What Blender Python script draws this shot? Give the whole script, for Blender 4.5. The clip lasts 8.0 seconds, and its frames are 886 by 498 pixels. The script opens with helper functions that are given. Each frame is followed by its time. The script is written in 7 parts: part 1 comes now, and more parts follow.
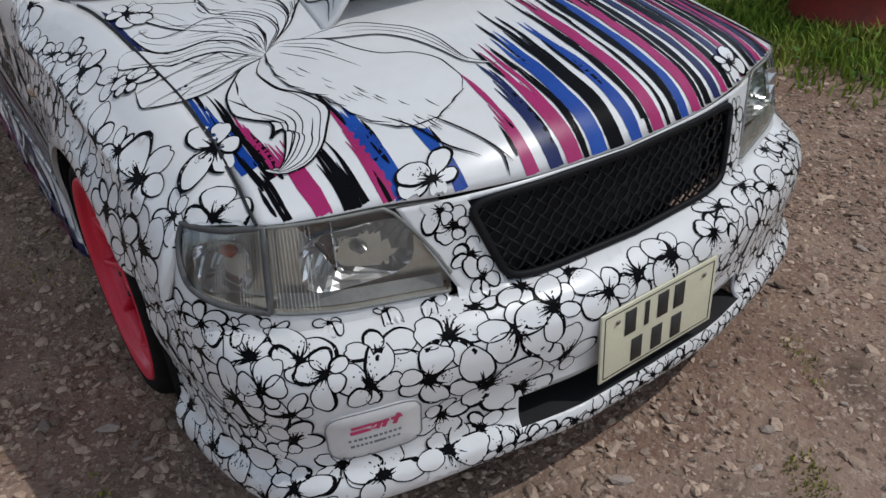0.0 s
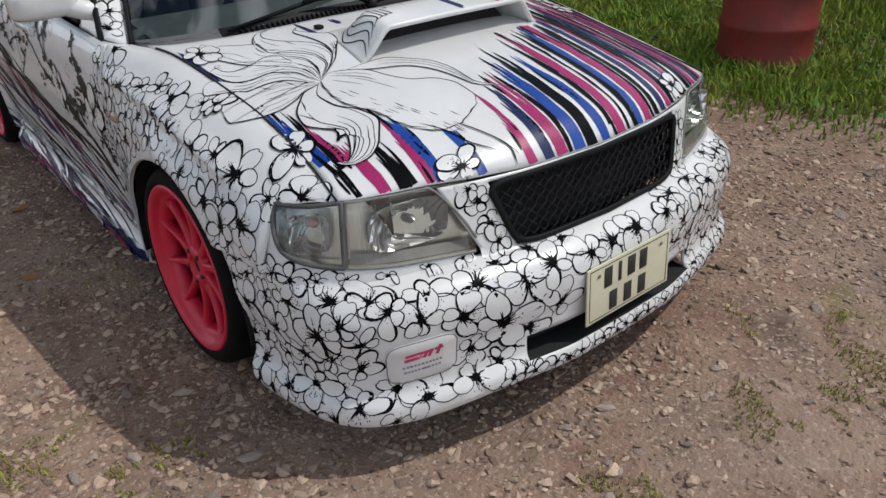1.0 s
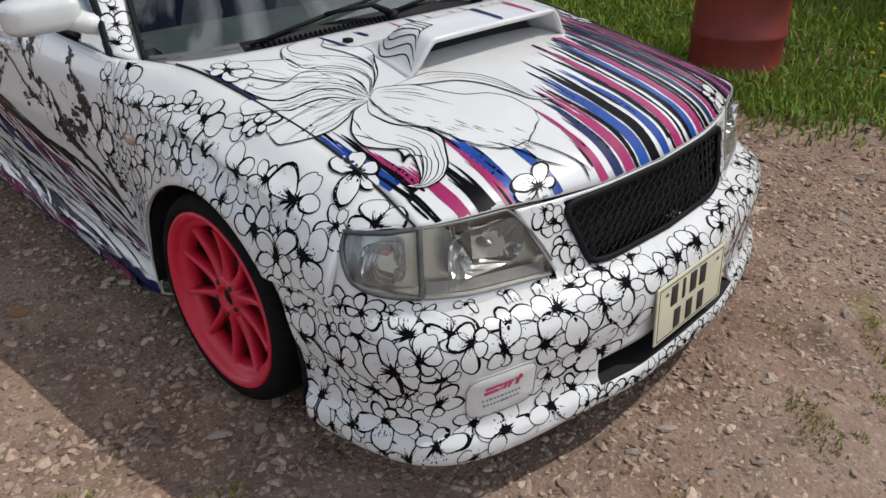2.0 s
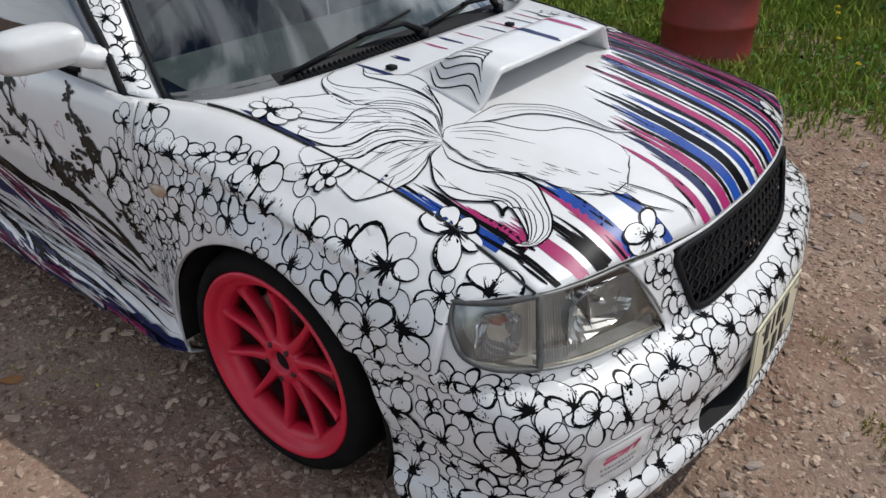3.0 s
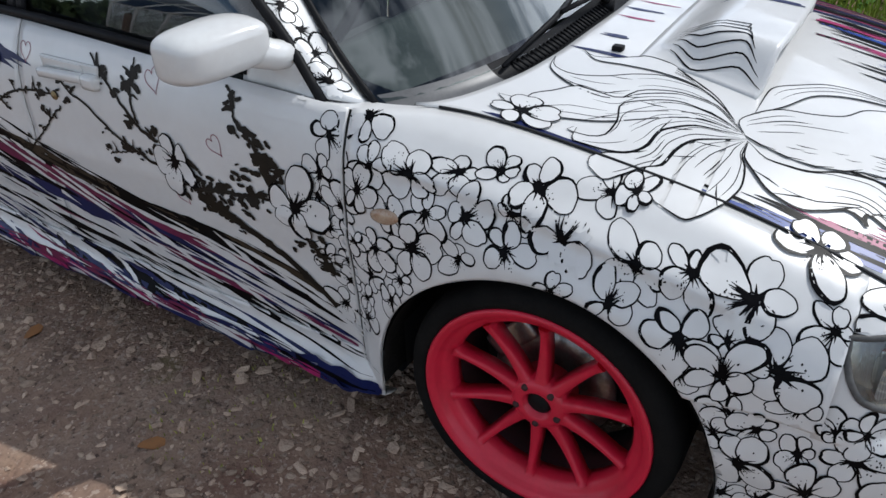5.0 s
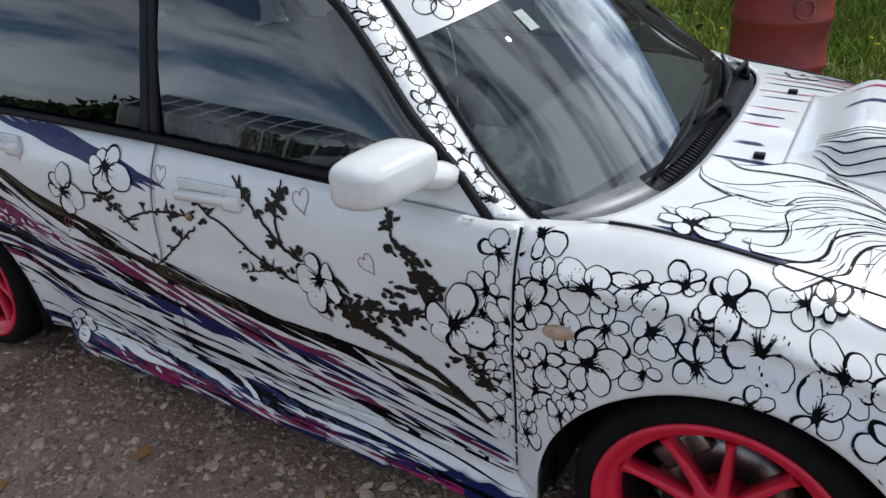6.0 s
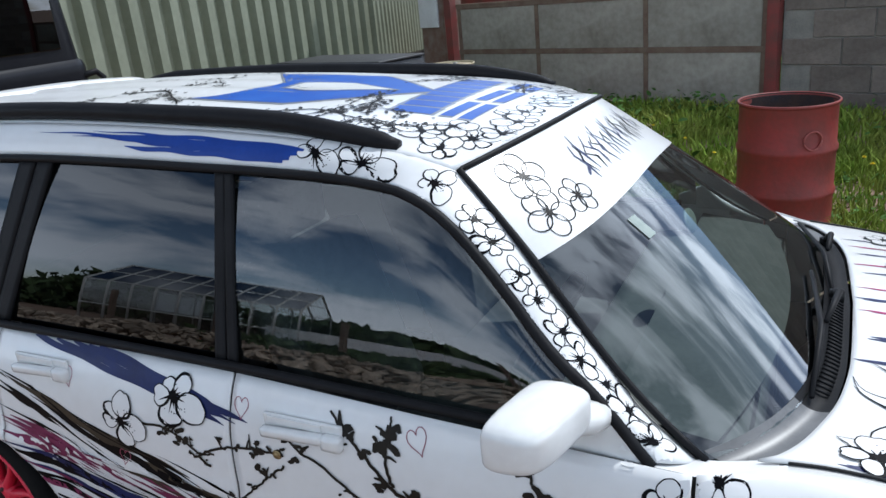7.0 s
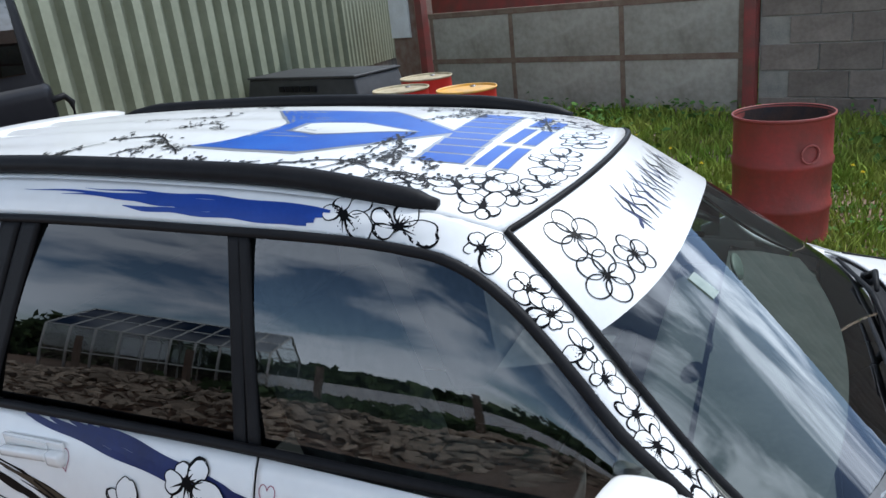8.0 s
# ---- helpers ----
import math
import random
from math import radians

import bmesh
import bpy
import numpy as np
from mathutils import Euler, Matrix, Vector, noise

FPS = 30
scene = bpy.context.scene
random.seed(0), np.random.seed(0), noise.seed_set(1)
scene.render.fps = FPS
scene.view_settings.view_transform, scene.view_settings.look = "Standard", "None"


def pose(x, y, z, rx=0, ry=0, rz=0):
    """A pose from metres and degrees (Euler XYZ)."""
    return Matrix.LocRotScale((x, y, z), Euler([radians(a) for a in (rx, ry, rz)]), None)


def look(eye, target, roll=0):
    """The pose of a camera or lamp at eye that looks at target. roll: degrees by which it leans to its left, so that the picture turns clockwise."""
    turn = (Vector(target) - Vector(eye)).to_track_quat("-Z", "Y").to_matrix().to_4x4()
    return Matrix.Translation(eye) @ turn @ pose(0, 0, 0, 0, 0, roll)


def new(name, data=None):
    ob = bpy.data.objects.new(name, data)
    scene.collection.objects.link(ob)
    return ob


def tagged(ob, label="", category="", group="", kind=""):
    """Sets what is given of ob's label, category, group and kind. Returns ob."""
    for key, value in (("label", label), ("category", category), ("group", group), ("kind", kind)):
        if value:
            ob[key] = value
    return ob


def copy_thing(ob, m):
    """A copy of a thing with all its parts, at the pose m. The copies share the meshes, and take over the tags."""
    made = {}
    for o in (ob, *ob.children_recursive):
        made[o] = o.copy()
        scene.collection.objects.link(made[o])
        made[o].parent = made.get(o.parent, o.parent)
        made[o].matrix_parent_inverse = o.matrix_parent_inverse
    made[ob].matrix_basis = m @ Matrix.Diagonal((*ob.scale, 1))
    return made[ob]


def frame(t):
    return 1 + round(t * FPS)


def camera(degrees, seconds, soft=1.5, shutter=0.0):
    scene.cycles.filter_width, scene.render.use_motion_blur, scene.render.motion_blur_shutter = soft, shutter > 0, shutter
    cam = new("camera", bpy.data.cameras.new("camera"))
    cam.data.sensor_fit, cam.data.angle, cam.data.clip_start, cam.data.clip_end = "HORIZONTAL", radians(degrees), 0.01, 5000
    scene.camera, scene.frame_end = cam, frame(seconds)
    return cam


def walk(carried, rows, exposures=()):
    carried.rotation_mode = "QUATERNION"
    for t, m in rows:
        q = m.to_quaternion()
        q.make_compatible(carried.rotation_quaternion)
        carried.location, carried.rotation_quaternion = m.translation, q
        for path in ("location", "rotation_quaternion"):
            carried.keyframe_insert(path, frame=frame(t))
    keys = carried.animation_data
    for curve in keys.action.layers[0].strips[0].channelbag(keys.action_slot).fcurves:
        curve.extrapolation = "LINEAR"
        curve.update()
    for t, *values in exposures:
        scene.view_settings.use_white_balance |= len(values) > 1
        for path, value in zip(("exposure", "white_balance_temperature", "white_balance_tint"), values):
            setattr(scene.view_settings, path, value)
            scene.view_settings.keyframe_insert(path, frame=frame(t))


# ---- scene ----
cam = camera(60.8, 8.0)
PATH = [
    (0, (-1.062, -0.669, 1.312), (-0.105, 0.723, 0.241), -2.6),
    (0.5, (-1.239, -0.865, 1.351), (-0.210, 0.519, 0.338), -2.2),
    (1, (-1.481, -0.945, 1.398), (-0.381, 0.420, 0.436), -2.2),
    (1.5, (-1.645, -0.877, 1.388), (-0.473, 0.441, 0.445), -1.6),
    (1.7, (-1.650, -0.785, 1.376), (-0.451, 0.509, 0.433), -1.5),
    (2.8, (-1.680, -0.302, 1.477), (-0.344, 0.813, 0.493), -0.8),
    (3, (-1.733, -0.211, 1.480), (-0.381, 0.866, 0.474), -1.0),
    (3.5, (-1.824, -0.033, 1.420), (-0.446, 0.946, 0.351), -1.1),
    (4, (-1.817, 0.209, 1.388), (-0.429, 1.118, 0.272), -1.1),
    (4.5, (-1.817, 0.431, 1.441), (-0.417, 1.297, 0.306), -1.3),
    (4.7, (-1.843, 0.496, 1.450), (-0.436, 1.358, 0.319), -1.4),
    (5.8, (-2.032, 0.841, 1.523), (-0.537, 1.760, 0.563), -3.1),
    (6, (-2.047, 0.907, 1.534), (-0.522, 1.824, 0.621), -3.4),
    (6.5, (-1.989, 1.134, 1.625), (-0.387, 2.042, 0.844), -4.3),
    (7, (-1.980, 1.310, 1.742), (-0.309, 2.185, 1.079), -5.6),
    (7.5, (-2.002, 1.433, 1.758), (-0.296, 2.276, 1.141), -6.4),
    (8, (-1.867, 1.525, 1.829), (-0.158, 2.326, 1.167), -6.5),
]
walk(cam, [(t, look(eye, target, roll)) for t, eye, target, roll in PATH],
     [(0, -0.88, 6140, 10), (0.5, -0.72, 6290, 10), (1.0, -0.60, 6440, 10), (1.5, -0.48, 6540, 10), (3.0, -0.47, 6390, 10), (3.5, -0.47, 6340, 10), (4.5, -0.47, 6190, 10), (6.0, -0.29, 6040, 8), (6.5, -0.11, 5890, 8), (8.0, 0.09, 5890, 8)])

# ---- world and light ----
SUN_TO = Vector((0.435, -0.315, 0.804)).normalized()
world = bpy.data.worlds.new("sky")
scene.world = world
world.use_nodes = True
wn, wl = world.node_tree.nodes, world.node_tree.links
wn.clear()
sky = wn.new("ShaderNodeTexSky")
sky.sky_type, sky.sun_disc = "NISHITA", False
sky.sun_elevation = math.asin(SUN_TO.z)
sky.sun_rotation = math.atan2(SUN_TO.x, SUN_TO.y)
sky.air_density, sky.dust_density, sky.ozone_density = 1.0, 0.6, 1.5
coord = wn.new("ShaderNodeTexCoord")
stretch = wn.new("ShaderNodeMapping")
stretch.inputs["Scale"].default_value = (1.0, 1.0, 2.6)
cloud = wn.new("ShaderNodeTexNoise")
cloud.inputs["Scale"].default_value, cloud.inputs["Detail"].default_value = 3.1, 8.0
cloud.inputs["Roughness"].default_value, cloud.inputs["Distortion"].default_value = 0.55, 0.3
cover = wn.new("ShaderNodeValToRGB")
cover.color_ramp.elements[0].position, cover.color_ramp.elements[1].position = 0.44, 0.58
cover.color_ramp.elements[0].color, cover.color_ramp.elements[1].color = (0, 0, 0, 1), (0.85, 0.85, 0.85, 1)
cloud_white = wn.new("ShaderNodeRGB")
cloud_white.outputs[0].default_value = (10.5, 10.9, 11.6, 1)
blend = wn.new("ShaderNodeMix")
blend.data_type = "RGBA"
back = wn.new("ShaderNodeBackground")
back.inputs["Strength"].default_value = 0.134
wout = wn.new("ShaderNodeOutputWorld")
wl.new(coord.outputs["Generated"], stretch.inputs["Vector"])
wl.new(stretch.outputs["Vector"], cloud.inputs["Vector"])
wl.new(cloud.outputs["Fac"], cover.inputs["Fac"])
wl.new(cover.outputs["Color"], blend.inputs[0])
wl.new(sky.outputs["Color"], blend.inputs[6])
# clouds are brighter towards the sun
sunward = wn.new("ShaderNodeVectorMath")
sunward.operation = "DOT_PRODUCT"
sunward.inputs[1].default_value = SUN_TO
glow = wn.new("ShaderNodeMapRange")
glow.inputs["From Min"].default_value, glow.inputs["From Max"].default_value = 0.2, 1.0
glow.inputs["To Min"].default_value, glow.inputs["To Max"].default_value = 1.15, 2.9
lit = wn.new("ShaderNodeVectorMath")
lit.operation = "SCALE"
wl.new(coord.outputs["Generated"], sunward.inputs[0])
wl.new(sunward.outputs["Value"], glow.inputs["Value"])
wl.new(cloud_white.outputs[0], lit.inputs[0])
wl.new(glow.outputs[0], lit.inputs["Scale"])
wl.new(lit.outputs["Vector"], blend.inputs[7])
# hazy bright sky low down, deeper overhead
rise = wn.new("ShaderNodeSeparateXYZ")
deep_sky = wn.new("ShaderNodeMapRange")
deep_sky.inputs["From Min"].default_value, deep_sky.inputs["From Max"].default_value = 0.05, 0.75
deep_sky.inputs["To Min"].default_value, deep_sky.inputs["To Max"].default_value = 1.72, 0.44
graded = wn.new("ShaderNodeVectorMath")
graded.operation = "SCALE"
wl.new(coord.outputs["Generated"], rise.inputs[0])
wl.new(rise.outputs["Z"], deep_sky.inputs["Value"])
wl.new(blend.outputs[2], graded.inputs[0])
wl.new(deep_sky.outputs[0], graded.inputs["Scale"])
wl.new(graded.outputs["Vector"], back.inputs["Color"])
wl.new(back.outputs["Background"], wout.inputs["Surface"])
sun_data = bpy.data.lights.new("sun", "SUN")
sun_data.energy, sun_data.angle, sun_data.color = 3.6, radians(0.53), (1.0, 0.965, 0.915)
sun = new("sun", sun_data)
sun.matrix_world = look(SUN_TO * 50, (0, 0, 0))
scene.view_settings.exposure = 0.0


# ---- materials ----
def material(name, colour, rough=0.5, metal=0.0, coat=0.0, vary=0.0, scale=8.0, bump=0.0, bump_scale=60.0, second=None, island=0.0, random_tint=0.0, spec=0.5, coat_rough=0.03):
    """A surface with its colour varied at two scales, towards a second colour, with fine relief."""
    m = bpy.data.materials.new(name)
    m.use_nodes = True
    n, l = m.node_tree.nodes, m.node_tree.links
    b = n["Principled BSDF"]
    b.inputs["Base Color"].default_value = (*colour, 1)
    b.inputs["Roughness"].default_value, b.inputs["Metallic"].default_value = rough, metal
    b.inputs["Coat Weight"].default_value, b.inputs["Coat Roughness"].default_value = coat, coat_rough
    b.inputs["Specular IOR Level"].default_value = spec
    place = n.new("ShaderNodeTexCoord")
    if vary or second:
        big = n.new("ShaderNodeTexNoise")
        big.inputs["Scale"].default_value, big.inputs["Detail"].default_value = scale, 6
        fine = n.new("ShaderNodeTexNoise")
        fine.inputs["Scale"].default_value, fine.inputs["Detail"].default_value = scale * 9, 4
        both = n.new("ShaderNodeMath")
        both.operation = "MULTIPLY_ADD"
        both.inputs[1].default_value = 0.45
        ramp = n.new("ShaderNodeValToRGB")
        other = second or tuple(max(0, c * (1 - vary)) for c in colour)
        ramp.color_ramp.elements[0].position, ramp.color_ramp.elements[1].position = 0.52, 0.92
        ramp.color_ramp.elements[0].color, ramp.color_ramp.elements[1].color = (*colour, 1), (*other, 1)
        l.new(place.outputs["Object"], big.inputs["Vector"])
        l.new(place.outputs["Object"], fine.inputs["Vector"])
        l.new(fine.outputs["Fac"], both.inputs[0])
        l.new(big.outputs["Fac"], both.inputs[2])
        l.new(both.outputs[0], ramp.inputs["Fac"])
        source = ramp.outputs["Color"]
        if island or random_tint:
            if island:
                pick = n.new("ShaderNodeNewGeometry").outputs["Random Per Island"]
            else:
                pick = n.new("ShaderNodeObjectInfo").outputs["Random"]
            span = n.new("ShaderNodeMapRange")
            amount = island or random_tint
            span.inputs["To Min"].default_value, span.inputs["To Max"].default_value = 1 - amount, 1 + amount
            hsv = n.new("ShaderNodeHueSaturation")
            l.new(pick, span.inputs["Value"])
            l.new(span.outputs[0], hsv.inputs["Value"])
            l.new(source, hsv.inputs["Color"])
            source = hsv.outputs["Color"]
        l.new(source, b.inputs["Base Color"])
    if bump:
        grain = n.new("ShaderNodeTexNoise")
        grain.inputs["Scale"].default_value, grain.inputs["Detail"].default_value = bump_scale, 5
        relief = n.new("ShaderNodeBump")
        relief.inputs["Strength"].default_value, relief.inputs["Distance"].default_value = bump, 0.01
        l.new(place.outputs["Object"], grain.inputs["Vector"])
        l.new(grain.outputs["Fac"], relief.inputs["Height"])
        l.new(relief.outputs["Normal"], b.inputs["Normal"])
    return m


def glass(name, tint, rough=0.0, haze=0.0, ior=1.95):
    """A thin pane: gloss by Fresnel over a tinted see-through."""
    m = bpy.data.materials.new(name)
    m.use_nodes = True
    n, l = m.node_tree.nodes, m.node_tree.links
    n.clear()
    out = n.new("ShaderNodeOutputMaterial")
    see, shine, mix, edge = n.new("ShaderNodeBsdfTransparent"), n.new("ShaderNodeBsdfGlossy"), n.new("ShaderNodeMixShader"), n.new("ShaderNodeFresnel")
    see.inputs["Color"].default_value = (*tint, 1)
    shine.inputs["Roughness"].default_value = rough
    shine.inputs["Color"].default_value = (0.95, 0.97, 1, 1)
    edge.inputs["IOR"].default_value = ior
    l.new(edge.outputs[0], mix.inputs[0])
    l.new(see.outputs[0], mix.inputs[1])
    l.new(shine.outputs[0], mix.inputs[2])
    if haze:
        milk, veil = n.new("ShaderNodeBsdfDiffuse"), n.new("ShaderNodeMixShader")
        milk.inputs["Color"].default_value = (0.72, 0.72, 0.68, 1)
        veil.inputs[0].default_value = haze
        l.new(mix.outputs[0], veil.inputs[1])
        l.new(milk.outputs[0], veil.inputs[2])
        l.new(veil.outputs[0], out.inputs["Surface"])
    else:
        l.new(mix.outputs[0], out.inputs["Surface"])
    return m


PAINT = material("white_paint", (0.68, 0.68, 0.67), 0.32, coat=0.4, second=(0.63, 0.625, 0.61), scale=3.0, bump=0.015, bump_scale=900)
PLASTIC_WHITE = material("white_mirror_paint", (0.68, 0.68, 0.66), 0.25, coat=0.6, second=(0.62, 0.61, 0.59), scale=6)
BLACK_VINYL = material("black_vinyl", (0.0025, 0.0025, 0.003), 0.32, second=(0.004, 0.004, 0.005), scale=10, spec=0.05)
NAVY = material("navy_vinyl", (0.005, 0.010, 0.058), 0.36, second=(0.008, 0.016, 0.088), scale=10, spec=0.22)
BLUE = material("blue_vinyl", (0.005, 0.038, 0.235), 0.34, second=(0.008, 0.060, 0.30), scale=10, spec=0.25)
MAGENTA = material("magenta_vinyl", (0.29, 0.014, 0.095), 0.36, second=(0.34, 0.018, 0.12), scale=10, spec=0.25)
PLUM = material("plum_vinyl", (0.12, 0.012, 0.045), 0.42, second=(0.16, 0.02, 0.07), scale=10, spec=0.22)
GREY_VINYL = material("grey_vinyl", (0.16, 0.17, 0.2), 0.4, coat=0.3, second=(0.2, 0.21, 0.23), scale=10)
TRIM = material("black_trim", (0.008, 0.008, 0.009), 0.5, second=(0.012, 0.012, 0.013), scale=12, bump=0.08, bump_scale=500, spec=0.10)
RUBBER = material("tyre_rubber", (0.006, 0.006, 0.006), 0.8, second=(0.011, 0.0105, 0.010), scale=14, bump=0.12, bump_scale=300, spec=0.08)
# near-black that puts the shade of hollows into the colour
DARK = material("hollow_shade_black", (0.008, 0.008, 0.009), 0.8, vary=0.3, scale=10)
LINER = material("wheel_arch_liner", (0.008, 0.008, 0.008), 0.9, spec=0.1, second=(0.02, 0.018, 0.016), scale=10, bump=0.2, bump_scale=80)
RIM = material("red_pink_rim", (0.64, 0.012, 0.045), 0.45, coat=0.1, second=(0.54, 0.010, 0.036), scale=9, bump=0.03, bump_scale=300)
STEEL = material("worn_steel", (0.35, 0.34, 0.33), 0.35, metal=0.9, second=(0.22, 0.19, 0.17), scale=14, bump=0.1, bump_scale=120)
CHROME = material("bright_reflector", (0.60, 0.60, 0.60), 0.30, metal=1.0, second=(0.5, 0.5, 0.5), scale=20)
SEAT = material("grey_seat_cloth", (0.085, 0.088, 0.092), 0.9, second=(0.13, 0.13, 0.135), scale=20, spec=0.1)
DASH = material("grey_dashboard", (0.085, 0.095, 0.093), 0.75, second=(0.12, 0.13, 0.127), scale=10, spec=0.2)
TINT = glass("tinted_side_glass", (0.05, 0.06, 0.06), ior=1.52)
TINT_FRONT = glass("lightly_tinted_glass", (0.54, 0.62, 0.59), ior=1.74)
SCREEN = glass("windscreen_glass", (0.58, 0.68, 0.65), ior=2.1)
LENS_RIB = glass("ribbed_lamp_lens", (0.92, 0.92, 0.89), 0.06, 0.26)
LENS = glass("lamp_lens", (0.90, 0.91, 0.89), 0.04)
PANE = glass("greenhouse_pane", (0.8, 0.84, 0.84))


# ---- small builders ----
def clamp(v, a=0.0, b=1.0):
    return max(a, min(b, v))


def smooth(a, b, v):
    v = clamp((v - a) / (b - a))
    return v * v * (3 - 2 * v)


def curve(*knots):
    """A smooth function through knots (x, y), monotone between them."""
    xs, ys = [k[0] for k in knots], [k[1] for k in knots]
    h = [b - a for a, b in zip(xs, xs[1:])]
    d = [(b - a) / w for a, b, w in zip(ys, ys[1:], h)]
    s = [d[0]] + [0.0 if p * q <= 0 else 2 * p * q / (p + q) for p, q in zip(d, d[1:])] + [d[-1]]

    def at(x):
        if x <= xs[0]:
            return ys[0] + s[0] * (x - xs[0])
        if x >= xs[-1]:
            return ys[-1] + s[-1] * (x - xs[-1])
        i = max(j for j in range(len(xs) - 1) if xs[j] <= x)
        t = (x - xs[i]) / h[i]
        return ((1 + 2 * t) * (1 - t) ** 2 * ys[i] + t * (1 - t) ** 2 * h[i] * s[i] + t * t * (3 - 2 * t) * ys[i + 1] + t * t * (t - 1) * h[i] * s[i + 1])
    return at


def path3(*points):
    """A smooth space curve through points, taken from 0 to 1 at even steps of the points."""
    n = len(points) - 1
    axes = [curve(*[(i / n, p[a]) for i, p in enumerate(points)]) for a in range(3)]
    return lambda t: Vector((axes[0](t), axes[1](t), axes[2](t)))


def steps(a, b, n):
    return [a + (b - a) * i / n for i in range(n + 1)]


body_y = curve((-0.1, 0.022), (0, 0.108), (0.188, 0.264), (0.318, 0.383), (0.478, 0.525), (0.572, 0.614), (0.774, 0.804), (1.013, 1.013), (1.386, 1.376), (2.03, 1.998), (2.444, 2.410), (4.4, 4.32))
body_z = curve((0, 0), (0.15, 0.150), (0.35, 0.337), (0.52, 0.501), (0.70, 0.672), (0.874, 0.836), (0.92, 0.881), (1.41, 1.36), (1.6, 1.54))


def laid(p):
    """A point of the body's drawing laid out at its true length and height."""
    # the car leans a little to its far side on the uneven yard
    lean = 0.032 * clamp((p[0] + 0.55) / 1.1) * smooth(0.95, 1.4, p[2])
    return Vector((p[0] * (1 + 0.05 * max(0.0, 1 - abs(p[0]) / 0.85)), body_y(p[1]), body_z(p[2]) - lean))


def on_body(parent):
    """Whether a part belongs to the car's body, which is drawn before it is laid out."""
    while parent is not None:
        if "own_shape" in parent:
            return False
        if "drawn_body" in parent:
            return True
        parent = parent.parent
    return False


def link(name, verts, faces, mat, parent=None, label="", flat=False, thick=0.0):
    if on_body(parent):
        verts = [laid(v) for v in verts]
    me = bpy.data.meshes.new(name)
    me.from_pydata([tuple(v) for v in verts], [], faces)
    me.materials.append(mat)
    if not flat:
        me.polygons.foreach_set("use_smooth", [True] * len(me.polygons))
    me.update()
    ob = new(name, me)
    ob.parent = parent
    if label:
        ob["label"] = label
    if thick:
        s = ob.modifiers.new("thickness", "SOLIDIFY")
        s.thickness, s.offset = thick, -1
    return ob


def sheet(fn, us, vs, hole=None, flip=False):
    """Points and faces of the surface fn(u, v) over a grid."""
    verts = [fn(u, v) for u in us for v in vs]
    m, faces = len(vs), []
    for i in range(len(us) - 1):
        for j in range(m - 1):
            if hole and hole((us[i] + us[i + 1]) / 2, (vs[j] + vs[j + 1]) / 2):
                continue
            f = (i * m + j, (i + 1) * m + j, (i + 1) * m + j + 1, i * m + j + 1)
            faces.append(f[::-1] if flip else f)
    return verts, faces


def part(name, bm, mat, parent=None, label="", flat=False):
    if on_body(parent):
        for v in bm.verts:
            v.co = laid(v.co)
    me = bpy.data.meshes.new(name)
    bm.to_mesh(me)
    bm.free()
    me.materials.append(mat)
    if not flat:
        me.polygons.foreach_set("use_smooth", [True] * len(me.polygons))
    ob = new(name, me)
    ob.parent = parent
    if label:
        ob["label"] = label
    return ob


def box_bm(size, at=(0, 0, 0), bevel=0.0, turn=None, segments=2, taper=None):
    bm = bmesh.new()
    bmesh.ops.create_cube(bm, size=1)
    for v in bm.verts:
        k = 1.0
        if taper and v.co.z > 0:
            k = taper
        v.co = Vector((v.co.x * size[0] * k, v.co.y * size[1] * k, v.co.z * size[2]))
    if bevel:
        bmesh.ops.bevel(bm, geom=list(bm.edges), offset=bevel, segments=segments, affect="EDGES", profile=0.7)
    m = Matrix.Translation(at) @ (turn or Matrix())
    bmesh.ops.transform(bm, matrix=m, verts=bm.verts)
    return bm


def lathe(profile, n=48, axis="x", close=False):
    """A turned body: profile of (along the axis, radius)."""
    verts, faces = [], []
    m = len(profile)
    for i in range(n):
        a = math.tau * i / n
        c, s = math.cos(a), math.sin(a)
        for h, r in profile:
            verts.append((h, r * c, r * s) if axis == "x" else (r * c, r * s, h))
    rows = m if close else m - 1
    for i in range(n):
        for j in range(rows):
            k, j2 = (i + 1) % n, (j + 1) % m
            faces.append((i * m + j, k * m + j, k * m + j2, i * m + j2))
    return verts, faces


def tube(points, radius, n=8, flatten=1.0):
    """A round bar along points; radius may be a list."""
    verts, faces = [], []
    count = len(points)
    for i, p in enumerate(points):
        p = Vector(p)
        d = (Vector(points[min(i + 1, count - 1)]) - Vector(points[max(i - 1, 0)])).normalized()
        side = d.cross(Vector((0, 0, 1)))
        if side.length < 0.05:
            side = d.cross(Vector((0, 1, 0)))
        side.normalize()
        up = side.cross(d).normalized()
        r = radius[i] if isinstance(radius, list) else radius
        for k in range(n):
            a = math.tau * k / n
            verts.append(p + side * math.cos(a) * r + up * math.sin(a) * r * flatten)
    for i in range(count - 1):
        for k in range(n):
            j = (k + 1) % n
            faces.append((i * n + k, i * n + j, (i + 1) * n + j, (i + 1) * n + k))
    faces.append(tuple(range(n))[::-1])
    faces.append(tuple((count - 1) * n + k for k in range(n)))
    return verts, faces


def merged(*pieces):
    verts, faces = [], []
    for v, f in pieces:
        o = len(verts)
        verts += [tuple(p) for p in v]
        faces += [tuple(i + o for i in q) for q in f]
    return verts, faces


def mirrored(piece):
    v, f = piece
    return [(-p[0], p[1], p[2]) for p in v], [q[::-1] for q in f]


def moved(piece, m):
    v, f = piece
    return [m @ Vector(p) for p in v], f


